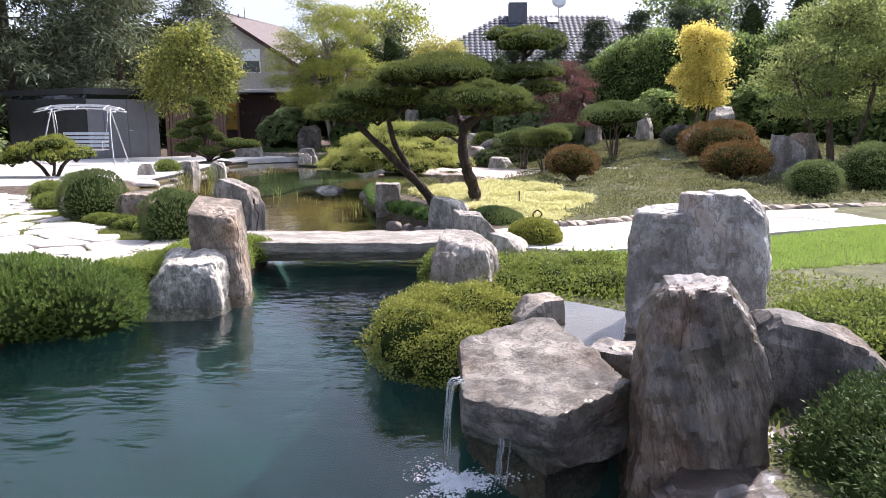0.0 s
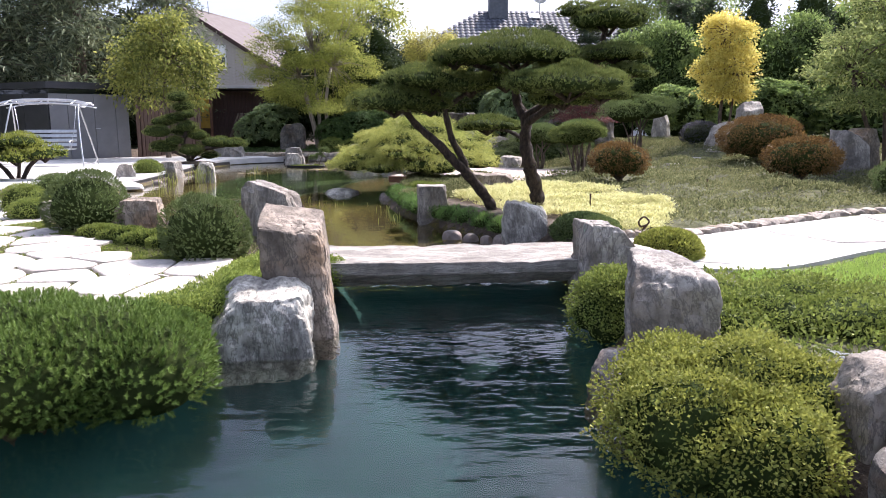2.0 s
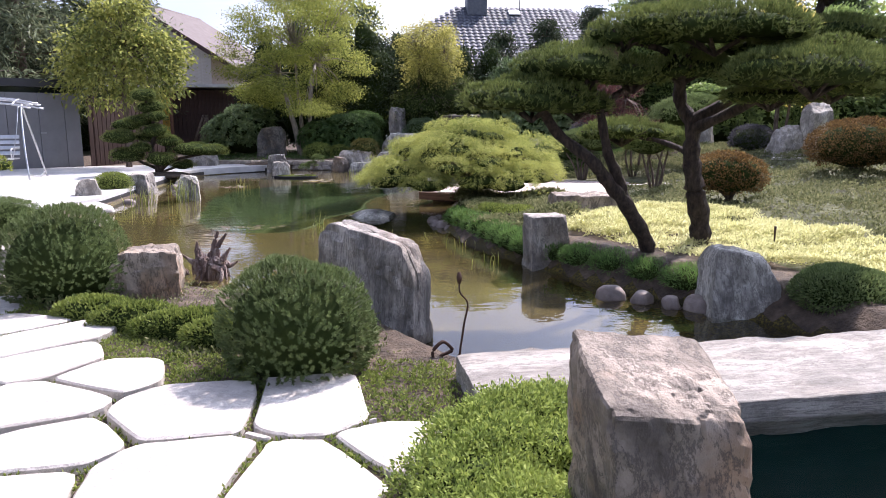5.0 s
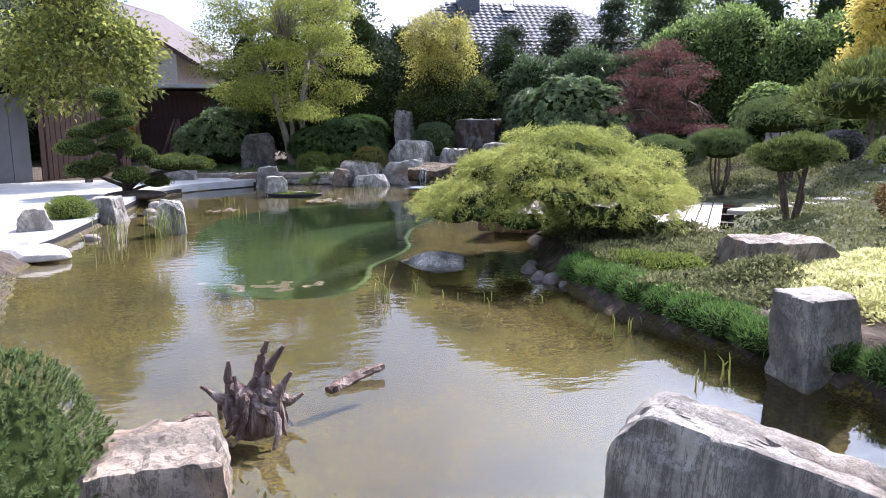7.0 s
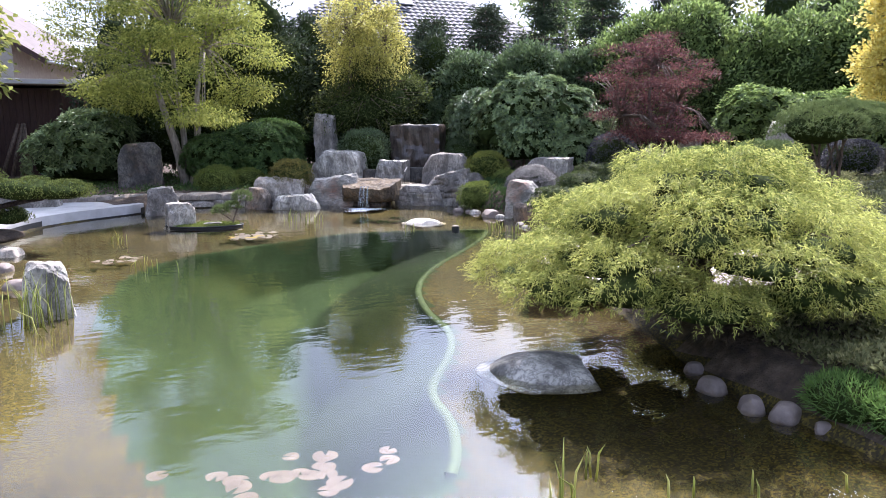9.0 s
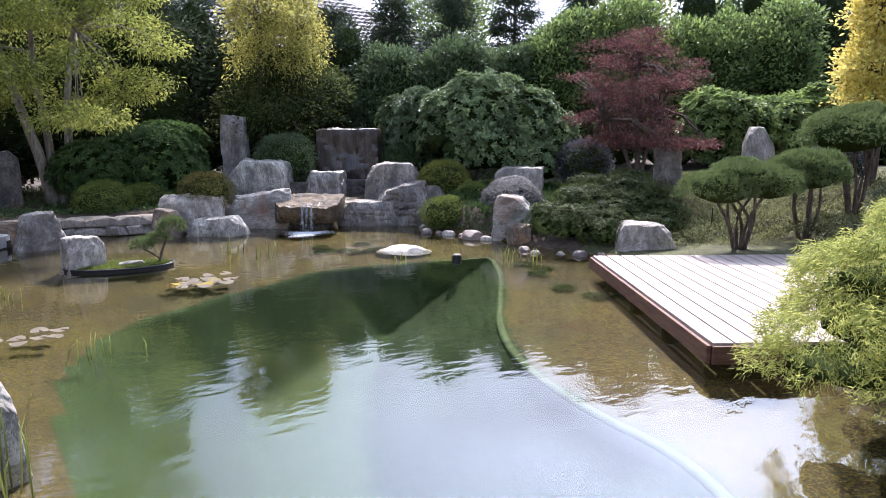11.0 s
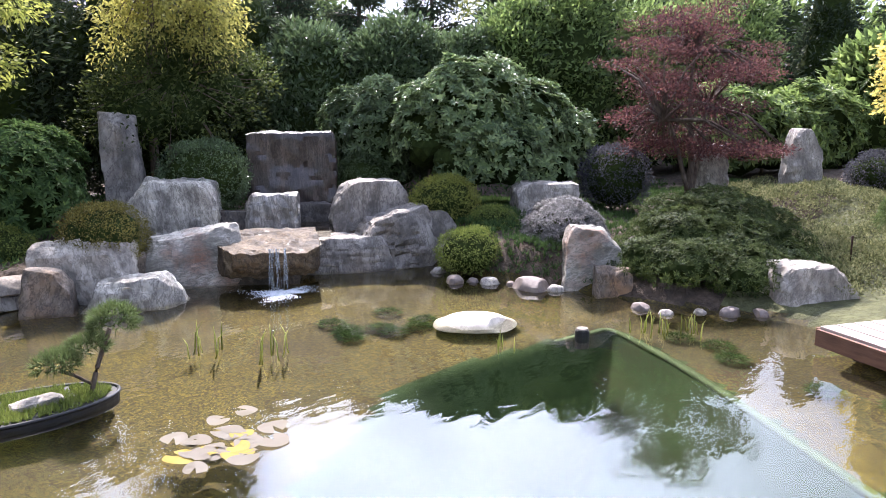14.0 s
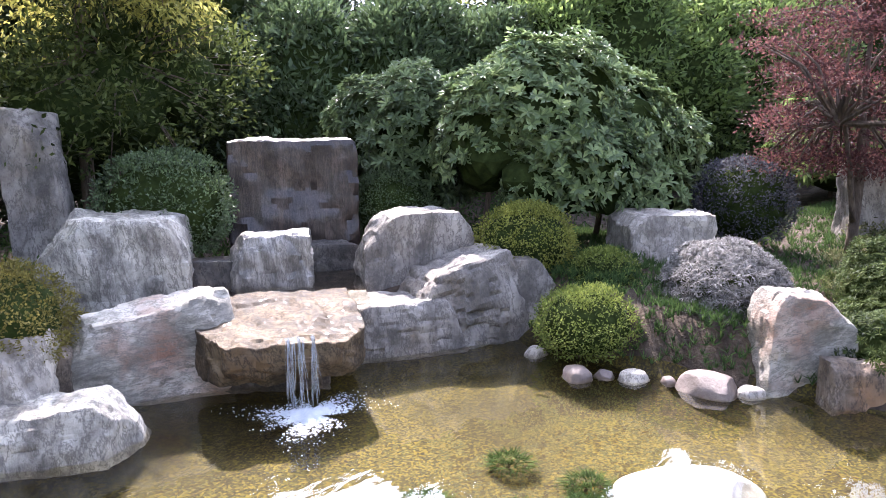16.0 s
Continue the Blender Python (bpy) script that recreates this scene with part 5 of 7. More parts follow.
SLOPE_DOMES = [
    (2.3, 13.5, .5, .93, .27, RUST, "rust-coloured clipped yew dome", 221),
    (5.7, 15.6, .82, 1.36, .38, RUST, "large rust-coloured clipped yew dome", 222),
    (5.05, 12.95, .62, 1.03, .28, RUST, "dark rust-brown clipped yew dome", 223),
    (5.55, 11.2, .44, .82, .27, DOME, "clipped green dome shrub beside the path", 224),
    (6.75, 11.8, .55, 1.05, .28, DOME, "clipped green dome shrub near the path", 225),
    (6.2, 19.7, .5, 1.25, .68, PURPLE, "dark purple clipped dome shrub", 226),
    (0.68, 22.64, .39, .5, .04, BOX, "bright green clipped ball shrub by the water", 231),
    (1.3, 22.8, .31, .68, .2, BOX, "green clipped ball shrub between boulders", 232),
    (-2.3, 24.78, .43, .86, .3, OLDGOLD, "olive-gold clipped dome shrub", 233),
]
SHORE_DOMES = [
    (-2.95, 25.75, .4, .66, .15, BOX, "bright green shrub behind the boulder", 234),
    (-0.58, 25.75, .58, 1.42, .6, RHODO2, "dark green clipped dome behind the boulders", 235),
    (3.23, 22.25, .5, 1.35, .6, PURPLE, "purple-grey dome shrub under the maple", 236),
    (1.22, 23.46, .44, 1.0, .45, YELBOX, "yellow-green spreading dwarf shrub", 237),
    (1.35, 25.0, .45, 1.25, .5, RHODO2, "dark dome shrub behind the cascade", 238),
    (-6.5, 13.0, .42, .5, .1, DOME, "low clipped dome on the terrace bed", 239),
    (-6.2, 11.4, .32, .5, .1, BOX, "small green shrub beside the flagstones", 240),
    (-6.9, 18.0, .34, .45, .1, BOX, "yellow-green dome beside the boulders", 241),
    (-5.7, 10.6, .3, .38, .1, BOX, "small yellow-green shrub by the flagstones", 242),
    (-3.6, 25.6, .45, .72, .2, BOX, "green shrub at the foot of the trees", 243),
]
for x, y, r, top, base, mat, label, seed in SLOPE_DOMES + SHORE_DOMES:
    dome(x, y, r, top, base, mat, label, seed, kind="leaf", n=int(4200 * r * (r + .4) * (1 if r < .5 else .6)), size=.023 if r < .5 else .034, width=.012 if r < .5 else .017, per=6, clump=.018)
shrub("silver_shrub", "silvery grey dome shrub with fine stiff leaves", "shrub", (1.4, 21.92, .1), [(0, 0, .3, .48, .48, .42)], SILVER, 3000, "whorl", .055, .0065, .8, 250, -.7, .14, 6, 12)
shrub("juniper", "spreading dark green juniper at the pond's edge", "shrub", (1.75, 20.5, .1), [(-.2, .1, .35, .5, .45, .38), (.3, -.15, .4, .5, .45, .4), (0, -.35, .25, .5, .4, .3), (.55, .15, .5, .45, .4, .35), (.15, .4, .4, .45, .4, .35), (.7, -.4, .3, .45, .4, .3), (-.6, -.05, .2, .4, .4, .24), (-.55, .35, .22, .36, .36, .24), (-.4, -.55, .14, .4, .36, .22), (.2, -.7, .16, .45, .36, .24)], JUNIPER, 8500, "whorl", .042, .009, .66, 251, -.5, .3, 8, 10)
# rhododendrons
shrub("rhododendron", "large rhododendron with whorled leathery leaves", "shrub", (2.4, 23.75, .5), [(-.1, .1, 1.2, .85, .75, .72), (-.65, .4, .95, .55, .55, .55), (.5, -.25, 1.05, .75, .65, .62), (.95, -.6, .8, .55, .5, .5), (0, -.3, .7, .8, .55, .5), (-.35, .2, 1.55, .42, .42, .38), (.25, .0, 1.6, .4, .4, .36), (-.55, -.05, .65, .5, .45, .45), (.75, -.2, 1.4, .4, .4, .32), (.6, -.6, .5, .6, .45, .4)], RHODO, 4400, "whorl", .092, .038, .76, 252, -.5, .34, 9, 9)
shrub("rhododendron", "darker rhododendron beside the cascade", "shrub", (1.95, 25.2, .5), [(0, 0, .8, .7, .7, .9), (.5, .2, .8, .6, .6, .8), (-.25, .3, 1.1, .45, .45, .5)], RHODO2, 2200, "whorl", .1, .034, .74, 253, -.5, .22, 6, 9)
shrub("rhododendron", "dark rounded shrub at the edge of the trees", "shrub", (-2.6, 26.6, .3), [(0, 0, .6, 1.0, .9, .8), (-.8, 0, .5, .8, .8, .6)], LOWMAT, 3000, "whorl", .09, .03, .74, 254, -.5, .22, 6, 9)
shrub("rhododendron", "grey-green shrub beside the timber house", "shrub", (-6.0, 28.5, .2), [(0, 0, .8, .9, .9, .95), (-.7, .2, .6, .7, .7, .7)], RHODO, 1000, "whorl", .15, .05, .72, 255, -.5, .22, 6, 9)
shrub("rhododendron", "glossy rhododendron in front of the hedge", "shrub", (6.6, 21.9, .8), [(0, 0, .6, 1.2, .8, .8), (1.2, -.2, .6, 1.0, .8, .8), (2.4, -.6, .6, 1.1, .8, .85)], LAUREL, 1800, "whorl", .15, .05, .74, 256, -.5, .22, 6, 9)


# ---- trees ----
def tree(name, label, at, stems, lobes, mat, clumps, per, cr, size, width, seed, bark=BARK, flat=.6, droop=0.0, depth=.35, category="tree", group="", core=0.0, low=-.6):
    rng = np.random.default_rng(seed)
    root = thing(name, label, category, pose(*at), group)
    lines = []
    for pts, r0, r1 in stems:
        line = bend(pts, 5)
        lines.append((line, list(np.linspace(r0, r1, len(line))), 8, .08, seed))
    lob = np.array(lobes, float)
    P, N = on_lobes(lob, clumps, rng, low, .34, 6, seed, depth)
    part("trunk", tubes_mesh("trunk", lines), bark, root)
    lines = []
    tops = [Vector(s[0][-1]) for s in stems]
    for p in P[:: max(1, len(P) // 90)]:
        c = min(tops, key=lambda q: (q - Vector(p)).length)
        mid = (c + Vector(p)) / 2 + Vector((0, 0, .06))
        lines.append(([c - Vector((0, 0, .15)), mid, Vector(p)], [.022, .012, .004], 5, 0, seed))
    twigs = part("fine_branching", tubes_mesh("fine_branching", lines), bark, root)
    twigs["kind"] = "stuff"
    Q, M = clumped(P, N, per, cr, rng, flat)
    pieces = [leaves(Q, M, size, width, rng, droop, 1.1, .1)]
    part("crown", crown_mesh("crown", pieces, mat, cores(lob, core, .15, 4, seed) if core else []), mat, root)
    return root


def tiers(n, z0, z1, wide, seed, disc=(.42, .68), thick=.12, deep=.8):
    """Flat sprays of a layered crown, widest below the middle."""
    rng = np.random.default_rng(seed)
    out = []
    for k in range(n):
        a = (k + .5) / n
        reach = wide * math.sqrt(max(.05, 1 - ((a - .42) / .62) ** 2))
        q, far = k * 2.4 + rng.uniform(-.4, .4), reach * math.sqrt(rng.uniform(.05, 1))
        r = rng.uniform(*disc)
        out.append((far * math.cos(q), deep * far * math.sin(q), z0 + (z1 - z0) * a + rng.uniform(-.3, .3) * (z1 - z0) / 4 - .12 * far, r, r * .9, thick * rng.uniform(.7, 1.3)))
    return out


tree("maple", "multi-stemmed maple with light lime-green leaves", (-4.13, 26.75, .3),
     [([(0, 0, -.1), (-.15, 0, .7), (-.4, .1, 1.7), (-.6, .1, 2.6)], .11, .04), ([(.1, 0, -.1), (.25, 0, .8), (.3, -.1, 1.8), (.5, 0, 2.9)], .08, .04), ([(0, .1, -.1), (0, .2, 1), (-.1, .3, 2.2), (-.1, .2, 3.3)], .08, .03)],
     tiers(40, 1.5, 5.1, 2.05, 31, (.34, .7), .2), SPRING, 2100, 28, .14, .07, .028, 301, PALEBARK, .34, .12, low=-.9)
tree("walnut", "young tree with drooping yellow-green leaves by the shed", (-8.45, 24.3, -.1), [([(0, 0, -.1), (.05, 0, 1.2), (0, .1, 2.4), (.1, 0, 3.4)], .09, .03)],
     [(0, 0, 2.4, 1.1, 1.1, 1.0), (-.55, 0, 3.1, .75, .8, .7), (.6, 0, 3.0, .75, .8, .7), (0, 0, 3.8, .5, .5, .5), (.35, 0, 4.2, .35, .35, .35), (-1.1, 0, 2.8, .45, .45, .3), (1.15, .1, 3.1, .45, .45, .35), (-.4, .1, 3.9, .35, .35, .35), (.85, -.2, 2.4, .65, .7, .5), (-.8, 0, 2.3, .65, .7, .5)], WALNUT, 900, 17, .15, .13, .068, 302, BARK, .8, .5)
# one tree in two crowns: lit gold above, shaded olive below, by leaf colour
tree("golden_tree", "tall upright shrub tree with a bright golden top", (-0.6, 26.9, .5), [([(0, 0, 0), (0, 0, 1.5), (.1, 0, 3)], .07, .03), ([(.1, 0, 0), (.5, 0, 1.5), (.8, 0, 2.6)], .05, .02)],
     [(.8 * math.cos(k * 2.4) * (k / 17) ** .5 + .35, .6 * math.sin(k * 2.4) * (k / 17) ** .5, 2.45 + .5 * math.sin(k * 1.7) + .35 * (1 - k / 17), .3, .28, .58) for k in range(17)], GOLD, 950, 24, .1, .07, .028, 303, BARK, .8, droop=.3)
tree("golden_tree_lower_crown", "golden tree's lower crown, olive leaves darkened for shade", (-0.3, 27.0, .5), [([(0, 0, 0), (0, 0, .8), (.1, 0, 1.6)], .06, .03)],
     [(0, 0, 1.3, .8, .8, .8), (.6, -.1, 1.5, .7, .7, .6), (-.5, 0, 1.2, .6, .7, .7), (1.1, .1, 1.8, .5, .5, .3), (.2, 0, 1.9, .7, .6, .5)], OLIVESHADE, 700, 20, .12, .075, .032, 308, BARK, .7, core=.6)
tree("golden_maple", "small upright maple with bright golden leaves", (6.55, 19.3, .7), [([(0, 0, -.1), (-.05, 0, .6), (.0, 0, 1.6), (0, 0, 2.6)], .06, .02), ([(.1, 0, -.1), (.2, 0, .6), (.3, 0, 1.7)], .04, .02)],
     [(0, 0, 1.3, .48, .48, .4), (.1, 0, 1.95, .54, .5, .45), (-.1, 0, 2.6, .42, .42, .4), (.25, 0, 2.5, .36, .36, .36), (-.25, 0, 1.7, .4, .4, .3)], YELLOW, 620, 26, .10, .075, .045, 304, BARK, .5)
tree("red_maple", "small maple with layered dark red leaves", (3.4, 21.35, .6), [([(0, 0, -.1), (.05, 0, .6), (-.1, 0, 1.3), (0, 0, 2.0)], .05, .015), ([(.08, 0, 0), (.3, 0, .7), (.5, 0, 1.4)], .035, .015), ([(-.03, 0, .2), (-.35, .05, .8), (-.6, .1, 1.2)], .03, .012)],
     tiers(38, .6, 2.35, .95, 35, (.22, .42), .07, 1.0), RED, 1150, 20, .085, .045, .018, 305, BARK, .35)
tree("green_maple", "tall airy green maple at the garden's edge", (7.5, 14.4, .3), [([(0, 0, -.1), (-.1, 0, .8), (-.2, 0, 1.8), (-.1, 0, 2.8)], .08, .03), ([(.1, .1, -.1), (.5, 0, .9), (.7, 0, 1.9)], .06, .03), ([(-.1, 0, 0), (-.6, 0, 1.2), (-.9, 0, 2.0)], .05, .02)],
     [(0, 0, 2.4, 1.1, 1.0, .35), (-.7, 0, 1.8, .8, .8, .28), (.8, 0, 1.9, 1.0, .9, .35), (0, 0, 3.0, .8, .8, .35), (-.6, -.3, 1.25, .7, .7, .2), (1.2, 0, 2.7, .8, .7, .3), (1.6, .3, 1.5, .8, .8, .3)], AIRY, 1200, 26, .13, .08, .03, 306, BARK, .3)


def conifer(name, label, at, h, r, mat, seed, tiers=12, group=""):
    rng = np.random.default_rng(seed)
    root = thing(name, label, "conifer", pose(*at), group)
    lines = [([(0, 0, -.2), (0, 0, h * .5), (0, 0, h * .97)], [h * .022, h * .014, .02], 8, .1, seed)]
    Ps, Ns = [], []
    for k in range(tiers):
        a = (k + .5) / tiers
        z, rr = h * (.12 + .86 * a), r * (1 - a) ** .75 + .1
        for j in range(7):
            q = rng.uniform(0, 6.28)
            tip = np.array([rr * math.cos(q), rr * math.sin(q), z + rng.uniform(-.1, .15) * h / tiers * 2])
            lines.append(([(0, 0, z), tuple(tip * .55 + np.array([0, 0, z * .45 + .05])), tuple(tip)], [.03, .018, .006], 5, 0, seed))
            s = rng.uniform(.25, 1.0, 24)[:, None]
            base = np.array([0, 0, z])
            Ps.append(base + (tip - base) * s + rng.normal(size=(24, 3)) * np.array([.14, .14, .08]) * (r * .6))
            Ns.append(np.repeat(unit((tip - base) * np.array([1, 1, .3]))[None], 24, 0))
    part("trunk", tubes_mesh("trunk", lines), BARK, root)
    P, N = np.concatenate(Ps), np.concatenate(Ns)
    Q, M = clumped(P, N, 8, r * .055, rng, .6)
    part("crown", mesh_arrays("crown", *join_arrays([leaves(Q, M, r * .09, r * .019, rng, .15, .9, .1)])), mat, root)
    return root


for i, (x, y, h, r) in enumerate([(-13.0, 29.5, 10, 3.2), (-16.5, 28, 11, 3.6), (-19.5, 26, 11, 3.6), (-11.0, 33.5, 8.5, 2.4), (-21, 21, 9, 3.0), (-15.0, 33, 12, 3.4)]):
    conifer("pine_tree", "tall dark pine behind the shed", (x, y, .1), h, r, PINETREE, 320 + i, 14, "tall pines")
for i, (x, y, h, r) in enumerate([(2.9, 31, 4.0, 1.5), (4.4, 30.5, 4.4, 1.5), (5.9, 29.9, 4.8, 1.5), (7.3, 29.0, 5.0, 1.5), (8.7, 28.0, 5.0, 1.5)]):
    conifer("conifer", "dark conifer behind the far shore bed", (x, y, .5), h, r, DARKPINE, 340 + i, 11, "boundary conifers")
for i, (x, y, h, r) in enumerate([(10.3, 25.5, 4.8, .8), (11.6, 24.6, 5.2, .85), (12.9, 23.6, 4.7, .8), (14.2, 22.4, 5.0, .8), (15.5, 21, 4.6, .8), (9.0, 26.5, 4.6, .9)]):
    lob = [(0, 0, h * .35, r, r, h * .38), (0, 0, h * .68, r * .62, r * .62, h * .32)]
    shrub("thuja", "dark upright thuja of the boundary screen", "conifer", (x, y, .6), lob, DARKPINE, 1000, "leaf", .15, .06, .86, 350 + i, -.9, .12, 3, 6, "boundary thujas", clump=.08)
for i, (x, y, h, r) in enumerate([(-5.4, 30.2, 3.6, 1.0), (-4.2, 29.6, 4.0, 1.0), (-3.1, 29.2, 4.2, 1.0), (-2.0, 29.0, 4.2, 1.0), (-0.9, 29.6, 3.7, 0.95), (0.2, 29.4, 3.3, 0.9), (1.2, 28.9, 3.2, 0.9), (2.1, 28.4, 3.3, 0.9)]):
    lob = [(0, 0, h * .3, r, r, h * .34), (.1, 0, h * .58, r * .8, r * .8, h * .26), (-.1, 0, h * .8, r * .5, r * .5, h * .2)]
    shrub("dark_yew", "dense nearly black conifer behind the maples", "conifer", (x, y, .5), lob, DARKPINE, 900, "leaf", .13, .045, .8, 380 + i, -.9, .26, 3, 9, "boundary conifers", clump=.1)
# laurel hedge along the back and the sides
for i in range(8):
    x, y = 2.6 + i * 1.1, 27.4 - i * .6
    top = 3.2 + .3 * math.sin(i * 2.1) + .25 - .42 * max(0, 3 - i)
    lob = [(0, 0, 1.2, .95, .8, 1.4), (.2, 0, top - 1.1, .9, .75, 1.0), (-.4, -.1, top - 1.5, .7, .7, .9)]
    shrub("laurel_hedge", "tall bright green laurel hedge plant on the boundary", "hedge", (x, y, .6), lob, RHODO2 if i < 3 else LAUREL, 1500, "leaf", .115, .05, .8, 360 + i, -.6, .22, 4, 9, "laurel hedge", clump=.09)
for i in range(9):
    x, y = 11.0 + 1.0 * math.sin(i * .7), 20.5 - i * 2.0
    lob = [(0, 0, 1.1, 1.2, 1.2, 1.3), (0, 0, 2.0, 1.0, 1.1, 1.0)]
    shrub("laurel_hedge", "dark green hedge plant along the garden's side", "hedge", (x, y, .3), lob, LAUREL, 800, "leaf", .22, .1, .76, 370 + i, -.6, .14, 3, 6, "side hedge", clump=.1)


# ---- small pines and multi-stemmed trees ----
S = 0.0103
pads = []
for cx, cy, hw, hh, dy in [(182, 188, 30, 12, 0), (190, 213, 32, 12, .1), (208, 232, 22, 9, -.15), (170, 240, 38, 12, .1), (200, 262, 30, 12, -.1), (142, 250, 32, 12, 0), (130, 275, 38, 14, -.15), (226, 285, 28, 11, 0),
                           (172, 298, 24, 10, -.2), (270, 302, 45, 13, .05), (310, 305, 38, 11, 0), (140, 313, 40, 15, 0), (212, 322, 34, 13, -.2), (250, 336, 26, 9, .1), (185, 275, 40, 13, .3)]:
    pads.append(((cx - 200) * S, dy, (362 - cy) * S, hw * S * .98, hw * S * .8, hh * S * 1.15))
niwaki("cloud_pine", "small cloud-pruned pine with stacked needle pads by the pond", (-6.95, 21.3, .1),
       [([(0, 0, -.1), (.0, 0, .25), (-.12, 0, .6), (.02, 0, 1.0), (-.1, 0, 1.4), (-.15, 0, 1.7)], .09, .03), ([(0, 0, .15), (.4, 0, .4), (.95, 0, .5)], .05, .02), ([(0, 0, .2), (-.35, 0, .35), (-.6, 0, .5)], .04, .02), ([(0, 0, .1), (.3, .05, .2), (.5, .1, .25)], .03, .015)],
       pads, PINE, 3800, 21, .026, .006, tight=True)
niwaki("cloud_pine", "low cloud-pruned pine beside the swing seat", (-8.9, 16.4, .12),
       [([(0, 0, -.05), (-.2, 0, .25), (-.45, 0, .45)], .05, .03), ([(.1, 0, -.05), (.3, 0, .3), (.5, 0, .45)], .05, .03), ([(0, .1, 0), (.05, .1, .4), (.0, 0, .6)], .04, .02)],
       [(-.5, 0, .6, .45, .4, .2), (.1, .1, .78, .5, .4, .2), (.6, 0, .58, .42, .4, .18), (-.85, 0, .42, .3, .3, .14), (.2, -.3, .5, .35, .3, .15)], SPRING, 1500, 22, .055, .008)


def stemmed(name, label, at, lobes, mat, stems, seed, n=3000, size=.055, width=.007):
    rng = np.random.default_rng(seed)
    root = thing(name, label, "tree", pose(*at), "stemmed dwarf pines")
    lines = []
    for k in range(stems):
        q = 6.28 * k / stems + .3
        l = lobes[k % len(lobes)]
        tip = (l[0] + .3 * l[3] * math.cos(q), l[1] + .3 * l[4] * math.sin(q), l[2] - l[5] * .3)
        line = bend([(.05 * math.cos(q), .05 * math.sin(q), -.05), (.12 * math.cos(q) + .2 * tip[0], .12 * math.sin(q) + .2 * tip[1], tip[2] * .5), tip], 4)
        lines.append((line, list(np.linspace(.024, .012, len(line))), 6, .1, seed))
    part("stem", tubes_mesh("stem", lines), BARK, root)
    P, N = on_lobes(lobes, n, rng, -.35, .22, 7, seed, .25)
    part("crown", crown_mesh("crown", [tufts(P, N, 9, size, width, rng, .8, .3)], mat, cores(lobes, .74, .08, 5, seed)), mat, root)
    return root


stemmed("umbrella_pine", "dwarf pine with bare stems and a rounded crown", (1.93, 18.5, .17), [(-.26, .1, .7, .42, .45, .22), (.26, -.1, .74, .42, .45, .22), (0, 0, .82, .48, .44, .2)], DOME, 7, 501, 6000, .045, .006)
stemmed("umbrella_pine", "larger umbrella-shaped pine with pale stems", (4.15, 18.35, .42), [(-.25, 0, 1.05, .55, .6, .3), (.3, 0, 1.1, .55, .6, .28), (0, 0, 1.2, .55, .5, .22)], DOME, 7, 502, 5200)
stemmed("umbrella_pine", "small pine with a light green rounded crown", (2.05, 15.3, .26), [(.1, 0, .78, .45, .42, .2), (-.15, 0, .7, .4, .4, .2)], PINE, 6, 503, 3600)
stemmed("umbrella_pine", "small dark pine behind the deck", (2.9, 18.3, .26), [(0, 0, .75, .5, .45, .25)], DOME, 5, 504, 3200)


# ---- paving ----
def clip(poly, n, c):
    """What of a ring lies where n . p <= c."""
    out = []
    for i, p in enumerate(poly):
        q = poly[(i + 1) % len(poly)]
        a, b2 = p @ n - c, q @ n - c
        if a <= 0:
            out.append(p)
        if a * b2 < 0:
            out.append(p + (q - p) * (a / (a - b2)))
    return out


def flag_cells(seeds, joint, limit=1.2):
    size = [q[2] * abs(q[2]) if len(q) > 2 else 0.0 for q in seeds]
    seeds = np.array([q[:2] for q in seeds], float)
    cells = []
    for i, s in enumerate(seeds):
        poly = [s + np.array((math.cos(q), .8 * math.sin(q))) * limit for q in np.linspace(0, 6.283, 11)[:-1]]
        order = np.argsort(((seeds - s) ** 2).sum(1))[1:18]
        for j in order:
            d = seeds[j] - s
            L = np.hypot(*d)
            poly = clip(poly, d / L, (d / L) @ (s + seeds[j]) / 2 + (size[i] - size[j]) / (2 * L) - joint)
            if len(poly) < 3:
                break
        cells.append(np.array(poly) if len(poly) >= 3 else None)
    return seeds, cells


def flag_mesh(cell, thick, rng):
    c = cell.mean(0)
    p = cell - c
    for w in (.13, .25):
        q = np.roll(p, -1, 0)
        p = np.stack([(1 - w) * p + w * q, w * p + (1 - w) * q], 1).reshape(-1, 2)
    p = p * (1 + rng.uniform(-.02, .02, (len(p), 1)))
    n = len(p)
    inset = .012 / max(.1, np.abs(p).max())
    rings = [np.c_[p, np.zeros(n)], np.c_[p, np.full(n, thick - .008)], np.c_[p * (1 - inset), np.full(n, thick)]]
    bm = bmesh.new()
    vs = [[bm.verts.new(v) for v in r] for r in rings]
    for a in range(2):
        for i in range(n):
            bm.faces.new((vs[a][i], vs[a][(i + 1) % n], vs[a + 1][(i + 1) % n], vs[a + 1][i]))
    bm.faces.new(vs[2])
    me = from_bm("flagstone", bm)
    return c, me


